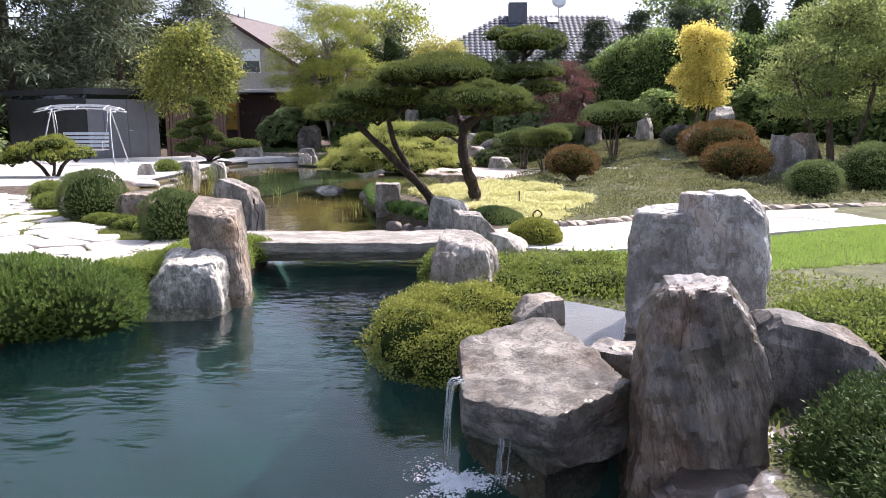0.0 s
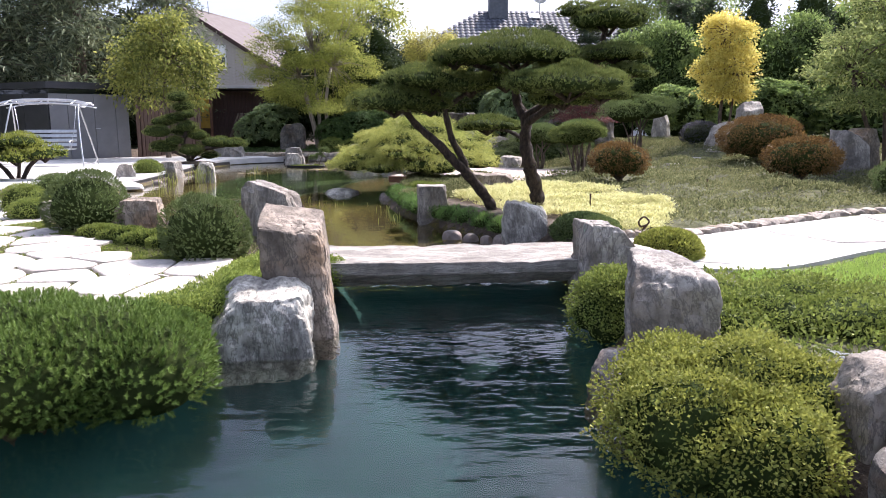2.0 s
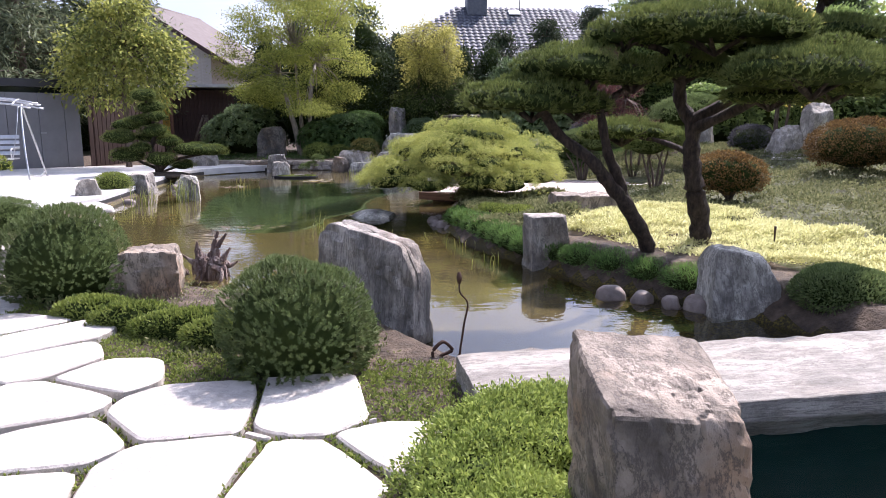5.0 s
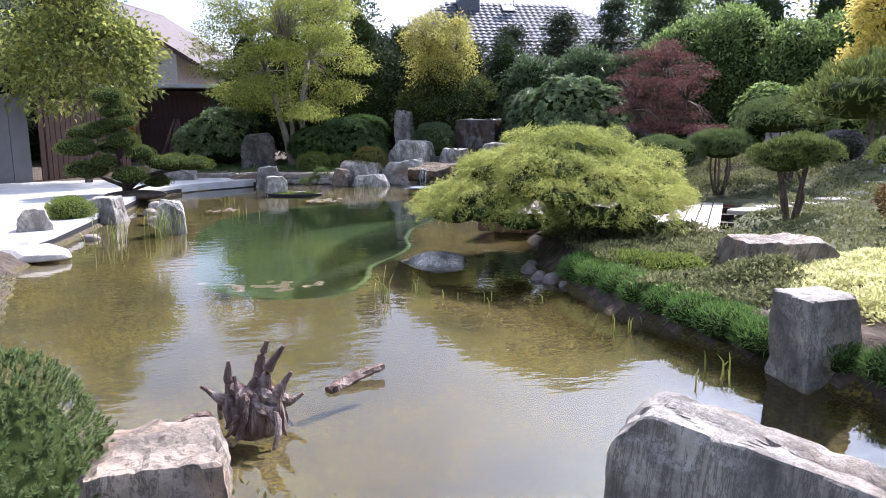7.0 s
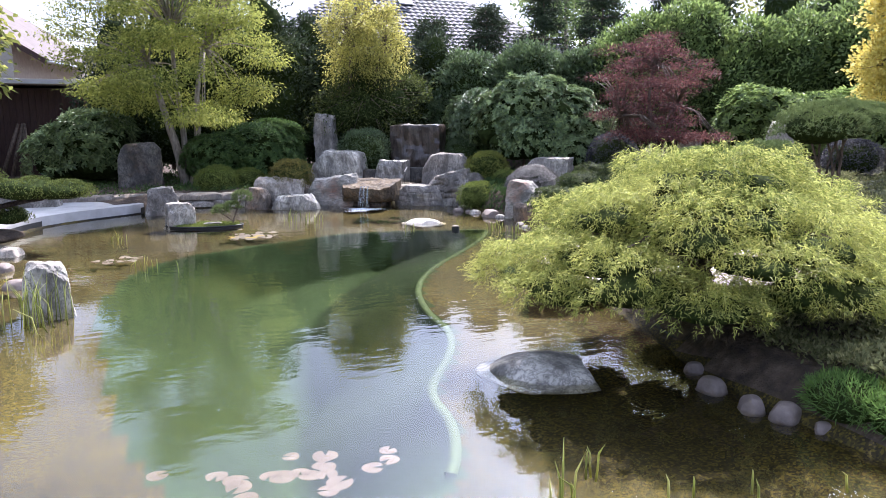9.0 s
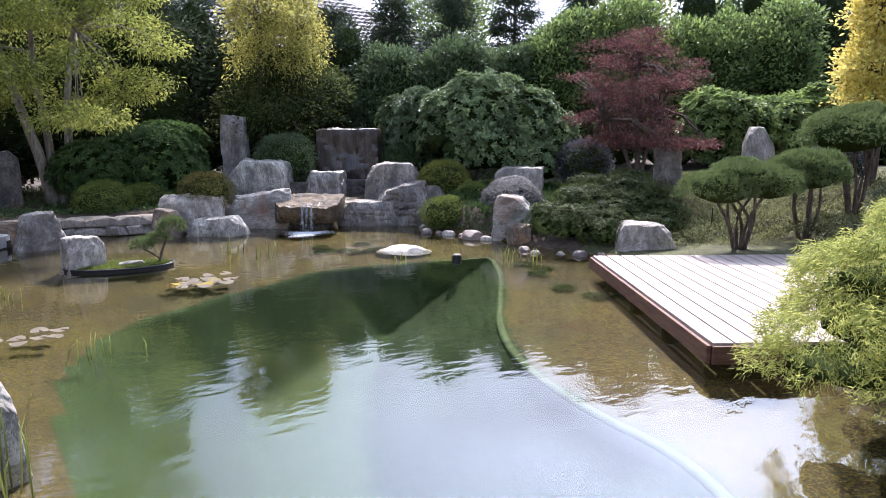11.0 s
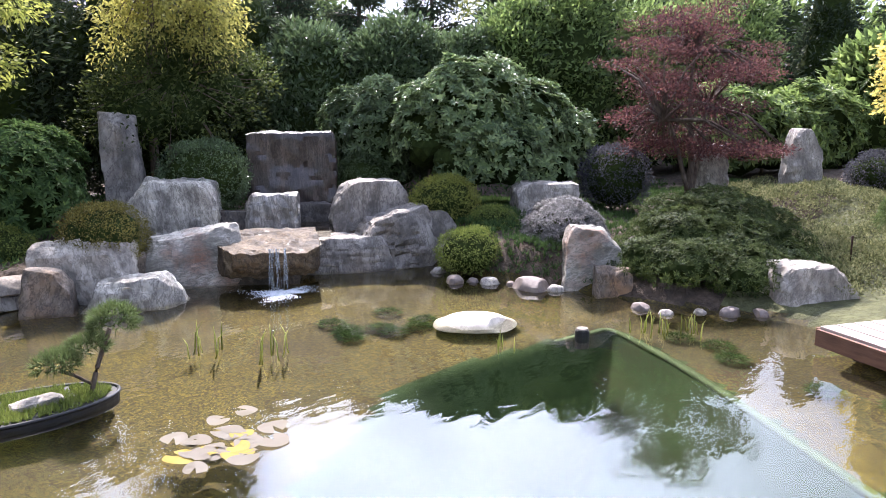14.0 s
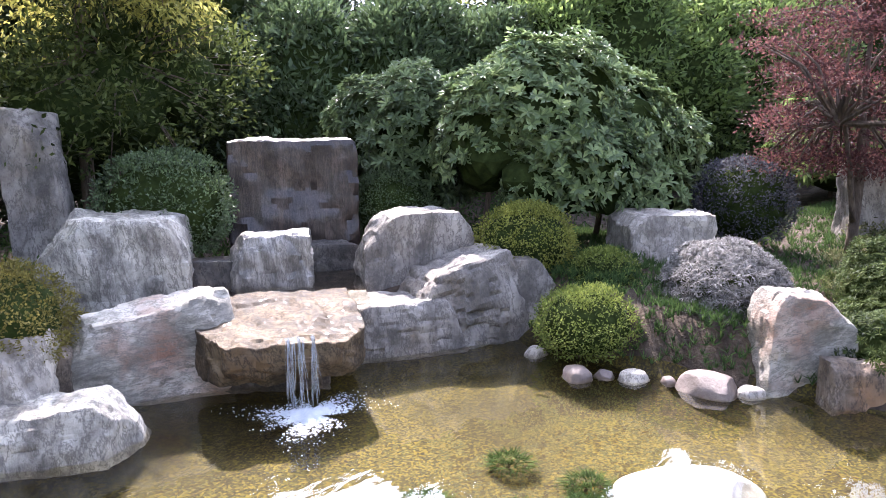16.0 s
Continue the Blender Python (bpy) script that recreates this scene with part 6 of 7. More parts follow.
def paving(name, label, region, seeds, step, joint, z, seed, reach=.95, trim=False):
    rng = np.random.default_rng(seed)
    region = np.array(region, float)
    seeds = [np.array(s) for s in seeds]
    lo, hi = region.min(0), region.max(0)
    for gy in np.arange(lo[1], hi[1], step * .8):
        for gx in np.arange(lo[0], hi[0], step * 1.15):
            p = np.array([gx + ((gy / step) % 2) * .3, gy]) + rng.uniform(-.3, .3, 2) * step
            if signed(region, [p])[0] < .3 and all(np.hypot(*(p - s[:2])) > step * .72 for s in seeds):
                seeds.append(p)
    root = thing(name, label, "paving", kind="structure")
    pts, cells = flag_cells(seeds, joint, step * reach)
    made = []
    for s, cell in zip(pts, cells):
        if cell is None or signed(region, [cell.mean(0)])[0] > -.06:
            continue
        if trim:
            c = cell.mean(0)
            for a, b2 in zip(region, np.roll(region, -1, 0)):
                n = unit(np.array([b2[1] - a[1], a[0] - b2[0]]))
                n = n if n @ (a - c) > 0 else -n
                s2 = np.clip((c - a) @ (b2 - a) / max((b2 - a) @ (b2 - a), 1e-9), 0, 1)
                if np.hypot(*(a + (b2 - a) * s2 - c)) < step * 1.3 and len(cell) > 2:
                    cell = np.array(clip(list(cell), n, n @ a))
            if len(cell) < 3:
                continue
        c, me = flag_mesh(cell, .06, rng)
        part("flagstone", me, FLAG, root, at=pose(c[0], c[1], z - .06 + rng.uniform(-.006, .006), rng.uniform(-.5, .5), rng.uniform(-.5, .5)))
        made.append(cell)
    return root, made


def plate(name, ring, z0, z1, mat, label, category, kind="structure"):
    bm = bmesh.new()
    n = len(ring)
    rings = [[bm.verts.new((x, y, z)) for x, y in ring] for z in (z0, z1)]
    for i in range(n):
        bm.faces.new((rings[0][i], rings[0][(i + 1) % n], rings[1][(i + 1) % n], rings[1][i]))
    bm.faces.new(rings[1])
    bmesh.ops.recalc_face_normals(bm, faces=bm.faces[:])
    return tagged(part(name, bm, mat), label, category, kind=kind)


TERRACE = [(-2.2, 7.8), (-2.2, 7.0), (-2.32, 6.4), (-2.7, 6.02), (-3.4, 5.75), (-5, 4.8), (-8, 4.5), (-8.6, 8), (-8.6, 12.5), (-7.2, 12.7), (-6.3, 11.8), (-5.3, 10.1), (-4.7, 9.2), (-3.95, 8.4), (-3.3, 8.0), (-2.6, 7.9)]
SEEDS = [(-4.73, 8.91), (-4.42, 8.52), (-4.2, 8.2, .05), (-3.8, 7.93, .1), (-3.99, 7.62, .1), (-3.36, 7.5, .22), (-2.86, 7.5, .2), (-2.4, 7.54, .2), (-3.8, 7.18, .1), (-2.64, 7.27, -.26), (-3.03, 7.25, -.28), (-3.3, 6.85, .24), (-2.9, 6.76, .24), (-2.52, 6.98, .05),
         (-3.78, 6.82, .05), (-3.24, 6.43, -.1), (-3.5, 6.48, .1), (-2.66, 6.45, -.05), (-3.05, 6.2, .12), (-2.4, 6.6, -.1), (-5.24, 8.81), (-4.6, 7.75), (-5.39, 9.35), (-5.56, 10.3), (-6.29, 11.13), (-6.65, 11.75)]
terrace, flags = paving("flagstone_terrace", "white irregular flagstones with mossy joints", TERRACE, SEEDS, .5, .015, .175, 61, 1.25)
WAY = [(0.45, 7.2), (1.05, 6.8), (1.6, 6.85), (2.6, 7.5), (3.4, 7.85), (5.1, 8.55), (9, 9.6), (9, 10.8), (6, 10.05), (4.1, 9.75), (2.5, 8.9), (1.4, 8.3), (0.7, 8.25), (0.4, 8.0)]
plate("path_bed", smooth_ring(WAY, 2), .1, .231, PAVE, "pale jointed bed of the flagstone path", "path")
garden_path, _ = paving("garden_path", "pale flagstone path curving along the lawn", WAY, [], .6, .003, .237, 62, 1.7, True)
STEPS = [(4.55, 17.1), (5.2, 17.55), (5.95, 17.95), (6.9, 18.4), (7.9, 18.75), (2.2, 16.4), (2.75, 16.55), (3.3, 16.75), (3.9, 16.9)]
rng = np.random.default_rng(63)
for sx, sy in STEPS:
    ring = np.array([(math.cos(a) * .33 * rng.uniform(.8, 1.1), math.sin(a) * .2 * rng.uniform(.8, 1.1)) for a in np.linspace(0, 6.28, 8)[:-1]])
    c, me = flag_mesh(ring, .06, rng)
    tagged(part("stepping_stone", me, FLAG, at=pose(sx, sy, z_at(sx, sy) - .04, 0, 0, rng.uniform(-20, 20))), "pale stepping stone set in the groundcover", "stepping stone", "stepping stones")

# kerb of rough blocks along the path
KERB = bend([(0.75, 8.42, 0), (1.45, 8.45, 0), (2.5, 9.05, 0), (4.1, 9.9, 0), (6, 10.2, 0), (8.8, 10.9, 0)], 8)
run = 0.0
for a, b2 in zip(KERB[:-1], KERB[1:]):
    d = b2 - a
    cnt = max(1, round(d.length / .42))
    for k in range(cnt):
        p = a + d * ((k + .5) / cnt)
        run += 1
        rock("kerb_stone", "rough sandy kerb stone beside the path", p.x, p.y, .2, d.length / cnt * .98, .22, .275, 600 + int(run), EDGE, rot=math.degrees(math.atan2(d.y, d.x)), cuts=2, grid=GRID_LO, sink=.04, taper=.95, rough=.5, power=10, group="path kerb stones")

# pale terrace by the shed
POOLSIDE = smooth_ring([(-6.6, 15.6), (-6.62, 18), (-6.68, 20), (-6.7, 21.6), (-6.52, 22.75), (-5.98, 23.55), (-5.05, 24.22), (-4.85, 24.6), (-6.2, 25.3), (-8, 25.0), (-9.5, 24.8), (-14, 22), (-13, 14), (-9.4, 13.6), (-7.6, 14.4)], 2)


tagged(part("planting_bed", mesh_arrays("planting_bed", SPH_V * np.array([.55, .5, .09]), None, SPH_T, True), SOIL, at=pose(-6.8, 21.3, .14)), "round mulched planting bed under the cloud pine", "planting bed", kind="structure")
plate("poolside_terrace", POOLSIDE, .02, .165, PAVE, "pale stone terrace along the pond", "terrace")
shrunk = POOLSIDE + unit(POOLSIDE - POOLSIDE.mean(0)) * .02
plate("terrace_edging", shrunk, -.08, .1, BLACKLINER, "black liner edge under the terrace", "edging")

# ---- deck ----
deck = thing("deck", "pale timber deck of long boards beside the pond", "deck", pose(0.12, 19.05, 0, 0, 0, math.degrees(math.atan2(-.847, -.53))), kind="structure")
LEN, WID, BW = 3.12, 3.0, .134
nb = int(WID / (BW + .016))
board = from_bm("board", box_bm(LEN, BW, .028, .003))
for i in range(nb):
    part("board", board, DECKWOOD, deck, at=pose(LEN / 2, (i + .5) * (BW + .016), .178))
part("fascia_board", from_bm("fascia_board", box_bm(LEN, .028, .12, .004, (LEN / 2, -.017, .115))), REDWOOD, deck, "red-brown timber fascia board")
part("fascia_board", from_bm("fascia_board", box_bm(.028, WID, .12, .004, (-.016, WID / 2, .115))), REDWOOD, deck, "red-brown timber fascia board")
part("fascia_board", from_bm("fascia_board", box_bm(.028, WID, .12, .004, (LEN + .016, WID / 2, .115))), REDWOOD, deck, "red-brown timber fascia board")
for i in range(4):
    part("joist", from_bm("joist", box_bm(.08, WID - .1, .16, 0, (.25 + i * .86, WID / 2 + .05, .07))), DARKWOOD, deck)


# ---- groundcovers ----
def spread(region, n, rng):
    region = np.array(region, float)
    lo, hi = region.min(0), region.max(0)
    P = rng.uniform(lo, hi, (int(n * 2.2), 2))
    P = P[signed(region, P) < 0][:n]
    return P


def cover(name, label, region, n, mat, rng, kind="needle", size=.05, width=.006, bumps=.03, freq=3.0, per=8, r=.05, seed=1, avoid=None, base=0.0, category="groundcover", cells=()):
    P = spread(region, n, rng)
    if avoid is not None:
        P = P[signed(np.array(avoid, float), P) > 0]
    z = height(P)
    ok = (z > .03) & (signed(DECK_RING, P) > .03)
    for cell in cells:
        ok &= signed(cell, P) > -.004
    P, z = P[ok], z[ok]
    P3 = np.c_[P, z + base]
    w = waves(np.c_[P * np.array([.45, 1.0]), 0 * z], freq, seed)
    if bumps:
        P3[:, 2] += bumps * (w + .6).clip(0, 2)
        keep = rng.random(len(P)) < (.35 + .65 * (w + .7).clip(0, 1))
        P3 = P3[keep]
    N = np.repeat(np.array([[0, 0, 1.0]]), len(P3), 0)
    if kind == "needle":
        pieces = tufts(P3, N, per, size, width, rng, .9, .5)
    else:
        Q, M = clumped(P3, N, per, r, rng, .3)
        pieces = leaves(Q, M, size, width, rng, 0, 1.2, .25)
    return tagged(part(name, mesh_arrays(name, *pieces), mat), label, category, kind="stuff")


rng = np.random.default_rng(71)
MOSSY = [(-0.55, 11.3), (-.45, 11.9), (-.1, 12.5), (.48, 12.75), (1.74, 12.5), (2.15, 11), (1.9, 9.9), (1.3, 8.75), (.95, 8.7), (.85, 9.35), (.2, 9.75), (-.1, 10.2), (-.3, 10.7)]
cover("lime_groundcover", "fine lime-yellow groundcover under the pine", MOSSY, 13000, MOSS, rng, "leaf", .038, .014, .08, 6.5, 7, .028, seed=3)
LAWNISH = [(2.0, 12.4), (2.3, 11), (2.0, 9.9), (1.35, 8.62), (2.5, 9.2), (4.1, 10.0), (6, 10.35), (9.5, 11), (10, 19), (6, 19.5), (3.4, 17.2), (2.4, 16.2), (1.2, 15.0), (-.2, 14.2), (-.9, 13.6), (-.9, 13.0), (.5, 12.9)]
cover("patchy_groundcover", "patchy grey-green thyme groundcover on the slope", LAWNISH, 15000, THYME, rng, "leaf", .048, .022, .10, 5.5, 6, .04, seed=4)
ISLE = [(-1.2, 14.3), (-1.25, 12.4), (-.85, 11.6), (-.4, 11.4), (-.2, 12.4), (.5, 12.9), (0.2, 14.3), (-.6, 15.6), (-1.1, 15.4)]
cover("patchy_groundcover", "patchy thyme groundcover on the island", ISLE, 5200, THYME, rng, "leaf", .04, .018, .10, 5.5, 9, .04, seed=12)
BACKSLOPE = [(1.4, 19.2), (2.6, 18.2), (3.6, 17.6), (6, 19.5), (6.6, 20.6), (5, 21.3), (3.2, 21.5), (1.9, 21.3)]
cover("patchy_groundcover", "patchy groundcover on the slope behind the deck", BACKSLOPE, 6000, THYME, rng, "leaf", .04, .018, .10, 5.5, 10, .055, seed=5)
LAWN = [(1.0, 6.2), (1.15, 6.85), (1.65, 6.8), (2.6, 7.42), (3.4, 7.78), (5.1, 8.48), (9, 9.5), (9, 6.5), (4.5, 6.4), (3.6, 6.3), (2.5, 6.05), (1.6, 6.15)]
cover("lawn", "bright green mown lawn beside the path", LAWN, 26000, GRASS, rng, "needle", .045, .007, 0, per=5, seed=6, base=.0, category="lawn")
JOINTS = [(-2.2, 7.9), (-2.3, 7.0), (-3.4, 5.7), (-5, 5.2), (-6.5, 6.5), (-7.0, 12.2), (-6.3, 11.8), (-5.3, 10.1), (-4.5, 9.1), (-3.4, 8.3)]
cover("joint_moss", "low moss and thyme growing in the flagstone joints", JOINTS, 22000, BOX, rng, "leaf", .022, .01, 0, per=6, r=.012, seed=7, base=.012, cells=flags)
BED = [(-2.5, 8.0), (-3.4, 8.1), (-4.6, 9.2), (-5.4, 10.2), (-6.6, 12.3), (-6.4, 14.8), (-5.6, 13.4), (-4.9, 11.8), (-4.2, 10.2), (-3.3, 9.6), (-2.6, 9.1)]
cover("bed_groundcover", "sparse green sedum over red-brown mulch", BED, 6500, THYME, rng, "leaf", .03, .013, .03, 4, 6, .04, seed=8)
FARBED = [(-7, 25.4), (-3, 25.0), (-1.5, 26.0), (1.5, 25.6), (3, 23.5), (6, 22.5), (6, 27), (-3, 30), (-8, 30)]
cover("bed_groundcover", "dark groundcover under the far shrubs", FARBED, 4200, LOWMAT, rng, "leaf", .06, .025, .03, 3, 7, .07, seed=9)
NEARBED = [(0.3, 4.2), (0.15, 6.8), (1.2, 6.75), (2.6, 5.9), (4.2, 5.0), (6, 3), (4, 0), (1.6, .5), (1.3, 2.4), (1.0, 3.6)]
cover("bed_groundcover", "green small-leaved cover around the spring basin", NEARBED, 6000, BOX, rng, "leaf", .038, .018, .05, 3, 6, .05, seed=10, avoid=[(.4, 3.5), (1.75, 3.5), (1.8, 4.8), (.5, 4.8)])
SHRUBBED = [(2.3, 20.9), (5, 20.6), (6, 21.6), (3, 24.2), (0.8, 23.4), (0.45, 22.9), (0.5, 22.3), (0.55, 21.5), (0.95, 20.9), (1.2, 19.9), (1.8, 20.0)]
cover("bed_groundcover", "low dark evergreen mat between the shrubs", SHRUBBED, 7600, LOWMAT, rng, "needle", .07, .01, .05, 3.5, 9, seed=11)


# ---- buildings ----
def prism(ring, z0, z1, bm=None):
    bm = bm or bmesh.new()
    n = len(ring)
    r = [[bm.verts.new((x, y, z)) for x, y in ring] for z in (z0, z1)]
    fs = [bm.faces.new((r[0][i], r[0][(i + 1) % n], r[1][(i + 1) % n], r[1][i])) for i in range(n)]
    fs += [bm.faces.new(r[1]), bm.faces.new(r[0][::-1])]
    bmesh.ops.recalc_face_normals(bm, faces=bm.faces[:])
    return bm


def quad_grow(ring, d):
    p = np.array(ring, float)
    c = p.mean(0)
    return [tuple(q + unit(q - c) * d) for q in p]


SHED = [(-11.45, 23.4), (-9.75, 24.9), (-12.4, 29.0), (-15.3, 25.7)]
shed = thing("garden_shed", "flat-roofed anthracite garden shed with panelled doors", "shed")
part("wall", prism(quad_grow(SHED, -.06), .1, 2.05), BLACKISH, shed)
part("clerestory", prism(quad_grow(SHED, -.16), 2.05, 2.2), GLASS, shed, "dark glazed strip under the roof")
part("roof", prism(quad_grow(SHED, .16), 2.2, 2.39), BLACKISH, shed, "black flat roof with a deep fascia")
C0, C1, C3 = Vector((*SHED[0], 0)), Vector((*SHED[1], 0)), Vector((*SHED[3], 0))
ang = math.degrees(math.atan2(C1.y - C0.y, C1.x - C0.x))
L = (C1 - C0).length
for i, (a, b2) in enumerate([(0.02, .5), (.51, 1.24), (1.25, 1.86), (1.87, L - .02)]):
    m = C0 + (C1 - C0).normalized() * ((a + b2) / 2)
    part("door_panel", from_bm("door_panel", box_bm(b2 - a, .04, 1.93, .006)), ANTHRA, shed, at=pose(m.x, m.y, 1.09, 0, 0, ang))
hm = C0 + (C1 - C0).normalized() * 1.30 + Vector((.75, -.66, 0)) * .06
part("handle", from_bm("handle", box_bm(.14, .03, .02, .006)), STEEL, shed, at=pose(hm.x, hm.y, 1.05, 0, 0, ang))
ang3 = math.degrees(math.atan2(C3.y - C0.y, C3.x - C0.x))
# this side lies in shade, so its panels take the dark colour
for i in range(4):
    m = C0 + (C3 - C0) * ((i + .5) / 4)
    part("wall_panel", from_bm("wall_panel", box_bm((C3 - C0).length / 4 - .02, .04, 1.93, .006)), BLACKISH, shed, at=pose(m.x, m.y, 1.09, 0, 0, ang3))

fence = thing("fence", "dark brown timber fence beside the shed", "fence")
bd = from_bm("board", box_bm(.14, .025, 1.85, .004))
for i in range(18):
    a = i / 25
    part("board", bd, DARKWOOD, fence, at=pose(-9.75 + 1.9 * a, 25.6 + 3.4 * a, 1.05, 0, 0, 61))
for i in range(2):
    part("post", from_bm("post", box_bm(.1, .1, 2.0, .006)), DARKWOOD, fence, at=pose(-9.7 + .95 * i, 25.75 + 1.7 * i, 1.1, 0, 0, 61))

lodge = thing("timber_annexe", "dark red-brown timber annexe with a low pale-edged roof", "building")
part("wall", prism([(-11.0, 32.2), (-6.5, 32.2), (-6.5, 36), (-11.0, 36)], .1, 2.45), DARKWOOD, lodge)
for i in range(30):
    part("wall_board", from_bm("wall_board", box_bm(.142, .03, 2.3, .004)), DARKWOOD, lodge, at=pose(-10.92 + i * .15, 32.17, 1.3))
part("roof", from_bm("roof", box_bm(5.4, 5.0, .12, .01, (-8.6, 33.9, 2.58), 0)), PAVE, lodge, "weathered pale low-pitched roof")
part("door", from_bm("door", box_bm(.55, .05, 1.2, .01, (-9.45, 32.12, 1.55))), YPAINT, lodge, "ochre-painted door leaf")
for px in (-10.2, -9.0, -6.4):
    part("post", from_bm("post", box_bm(.1, .1, 2.4, .01, (px, 31.7, 1.3))), REDWOOD, lodge)
for i in range(4):
    tagged(part("leaning_plank", tubes_mesh("leaning_plank", [([(0, 0, 0), (.12, .35, .9), (.2, .5, 1.35)], [.05, .045, .03], 6, .15, i)]), BARK, at=pose(-8.3 + .22 * i, 31.2, .2, 0, 0, -30 + 22 * i)), "old timber pole leaning by the annexe", "plank", "leaning timber")

house = thing("gabled_house", "pale brick gabled house with a brown-grey roof", "house", pose(-16.6, 54.0, 0, 0, 0, -15.4))
bm = bmesh.new()
prof = [(-5.35, .1), (5.35, .1), (5.35, 5.5), (0, 8.72), (-5.35, 5.5)]
fr = [[bm.verts.new((x, y, z)) for x, z in prof] for y in (.4, 9.8)]
for i in range(5):
    bm.faces.new((fr[0][i], fr[0][(i + 1) % 5], fr[1][(i + 1) % 5], fr[1][i]))
bm.faces.new(fr[0][::-1])
bm.faces.new(fr[1])
bmesh.ops.recalc_face_normals(bm, faces=bm.faces[:])
part("wall", bm, PLASTER, house)
for side in (-1, 1):
    ln = math.hypot(7.15, 4.33)
    part("roof_slope", from_bm("roof_slope", box_bm(ln, 10.2, .16, .01)), ROOFRED, house, "brown-grey tiled roof slope", pose(side * 3.55, 5.1, 6.8, 0, side * 31.2, 0))
    part("bargeboard", from_bm("bargeboard", box_bm(ln, .05, .26, .006)), DARKWOOD, house, at=pose(side * 3.55, -.03, 6.74, 0, side * 31.2, 0))
    part("gutter", tubes_mesh("gutter", [([(side * 7.12, 0, 4.6), (side * 7.12, 5, 4.6), (side * 7.12, 10.2, 4.6)], [.07] * 3, 8, 0, 1)]), STEEL, house)
part("roof_ridge", tubes_mesh("roof_ridge", [([(0, 0, 8.98), (0, 5, 8.98), (0, 10.2, 8.98)], [.11] * 3, 8, 0, 1)]), ROOFRED, house)
for x, y, h in ((.25, 2.6, .35), (.3, 3.4, .95)):
    part("vent_pipe", tubes_mesh("vent_pipe", [([(x, y, 8.6), (x, y, 8.9), (x, y, 8.8 + h)], [.07 if h < .5 else .03] * 3, 7, 0, 1)]), SLATE, house)
for k in range(41):
    z = .3 + .205 * k
    wide = 10.7 if z < 5.5 else max(.2, 10.7 * (8.72 - z) / 3.22 - .1)
    part("cladding_board", from_bm("cladding_board", box_bm(wide, .03, .19, .004)), PLASTER, house, at=pose(0, .385, z, -2, 0, 0))
win = part("window", from_bm("window", box_bm(1.5, .1, 1.65, .01)), WHITE, house, at=pose(2.45, .34, 5.5))
part("shutter", from_bm("shutter", box_bm(1.36, .06, .74, .006)), WHITE, win, "lowered white roller shutter", pose(0, -.03, .4))
part("pane", from_bm("pane", box_bm(1.36, .03, .78, .002)), GLASS, win, "dark window pane", pose(0, -.04, -.38))

villa = thing("hipped_house", "house with a blue-grey tiled hipped roof", "house")
part("wall", prism([(-2.2, 39.1), (14.4, 39.1), (14.4, 48.9), (-2.2, 48.9)], .1, 3.6), WHITE, villa)
EV, RD = [(-2.8, 38.5, 3.6), (15.2, 38.5, 3.6), (15.2, 49.5, 3.6), (-2.8, 49.5, 3.6)], [(3.2, 44, 7.28), (9.2, 44, 7.28)]
bm = bmesh.new()
ev, rd = [bm.verts.new(p) for p in EV], [bm.verts.new(p) for p in RD]
for f in ((ev[0], ev[1], rd[1], rd[0]), (ev[1], ev[2], rd[1]), (ev[2], ev[3], rd[0], rd[1]), (ev[3], ev[0], rd[0]), (ev[3], ev[2], ev[1], ev[0])):
    bm.faces.new(f)
bmesh.ops.recalc_face_normals(bm, faces=bm.faces[:])
roof = part("roof", bm, ROOFBLUE, villa, "blue-grey tiled hipped roof")
V, Q, n0 = [], [], 0
rows, step = 20, .3
for r in range(rows):
    a0, a1 = r / rows, (r + 1.06) / rows
    x0, x1 = -2.8 + 6.0 * a0, 15.2 - 6.0 * a0
    xs = np.arange(x0 + .05, x1 - .05, step / 6)
    wv2 = .045 * np.abs(np.sin(np.pi * xs / step)) + .012
    for a, up in ((a0, .05), (a1, .0)):
        y, z = 38.5 + 5.5 * a, 3.6 + 3.68 * a
        V.append(np.c_[xs, y - .55 * (wv2 + up), z + .83 * (wv2 + up)])
    m = len(xs)
    i = np.arange(m - 1)
    Q.append(np.stack([n0 + i, n0 + i + 1, n0 + m + i + 1, n0 + m + i], 1))
    n0 += 2 * m
tagged(part("roof_tiles", mesh_arrays("roof_tiles", np.concatenate(V), np.concatenate(Q), smooth=True), ROOFBLUE, villa, "rows of glazed blue-grey pantiles"), kind="stuff")
part("chimney", from_bm("chimney", box_bm(1.05, .8, 2.0, .02, (4.1, 43.6, 6.95))), SLATE, villa, "slate-clad chimney stack")
part("skylight", from_bm("skylight", box_bm(.6, .06, .5, .01)), WHITE, villa, "small white roof window", pose(6.1, 43.32, 6.98, -56, 0, 0))
bm = bmesh.new()
bmesh.ops.create_cone(bm, cap_ends=True, segments=20, radius1=.42, radius2=.3, depth=.12)
dish = part("satellite_dish", bm, WHITE, villa, "pale satellite dish", pose(6.5, 43.6, 8.1, 75, 0, 0))
part("dish_pole", tubes_mesh("dish_pole", [([(0, 0, 0), (0, 0, .6), (0, 0, 1.1)], [.03] * 3, 6, 0, 1)]), STEEL, villa, at=pose(6.5, 43.75, 7.1))

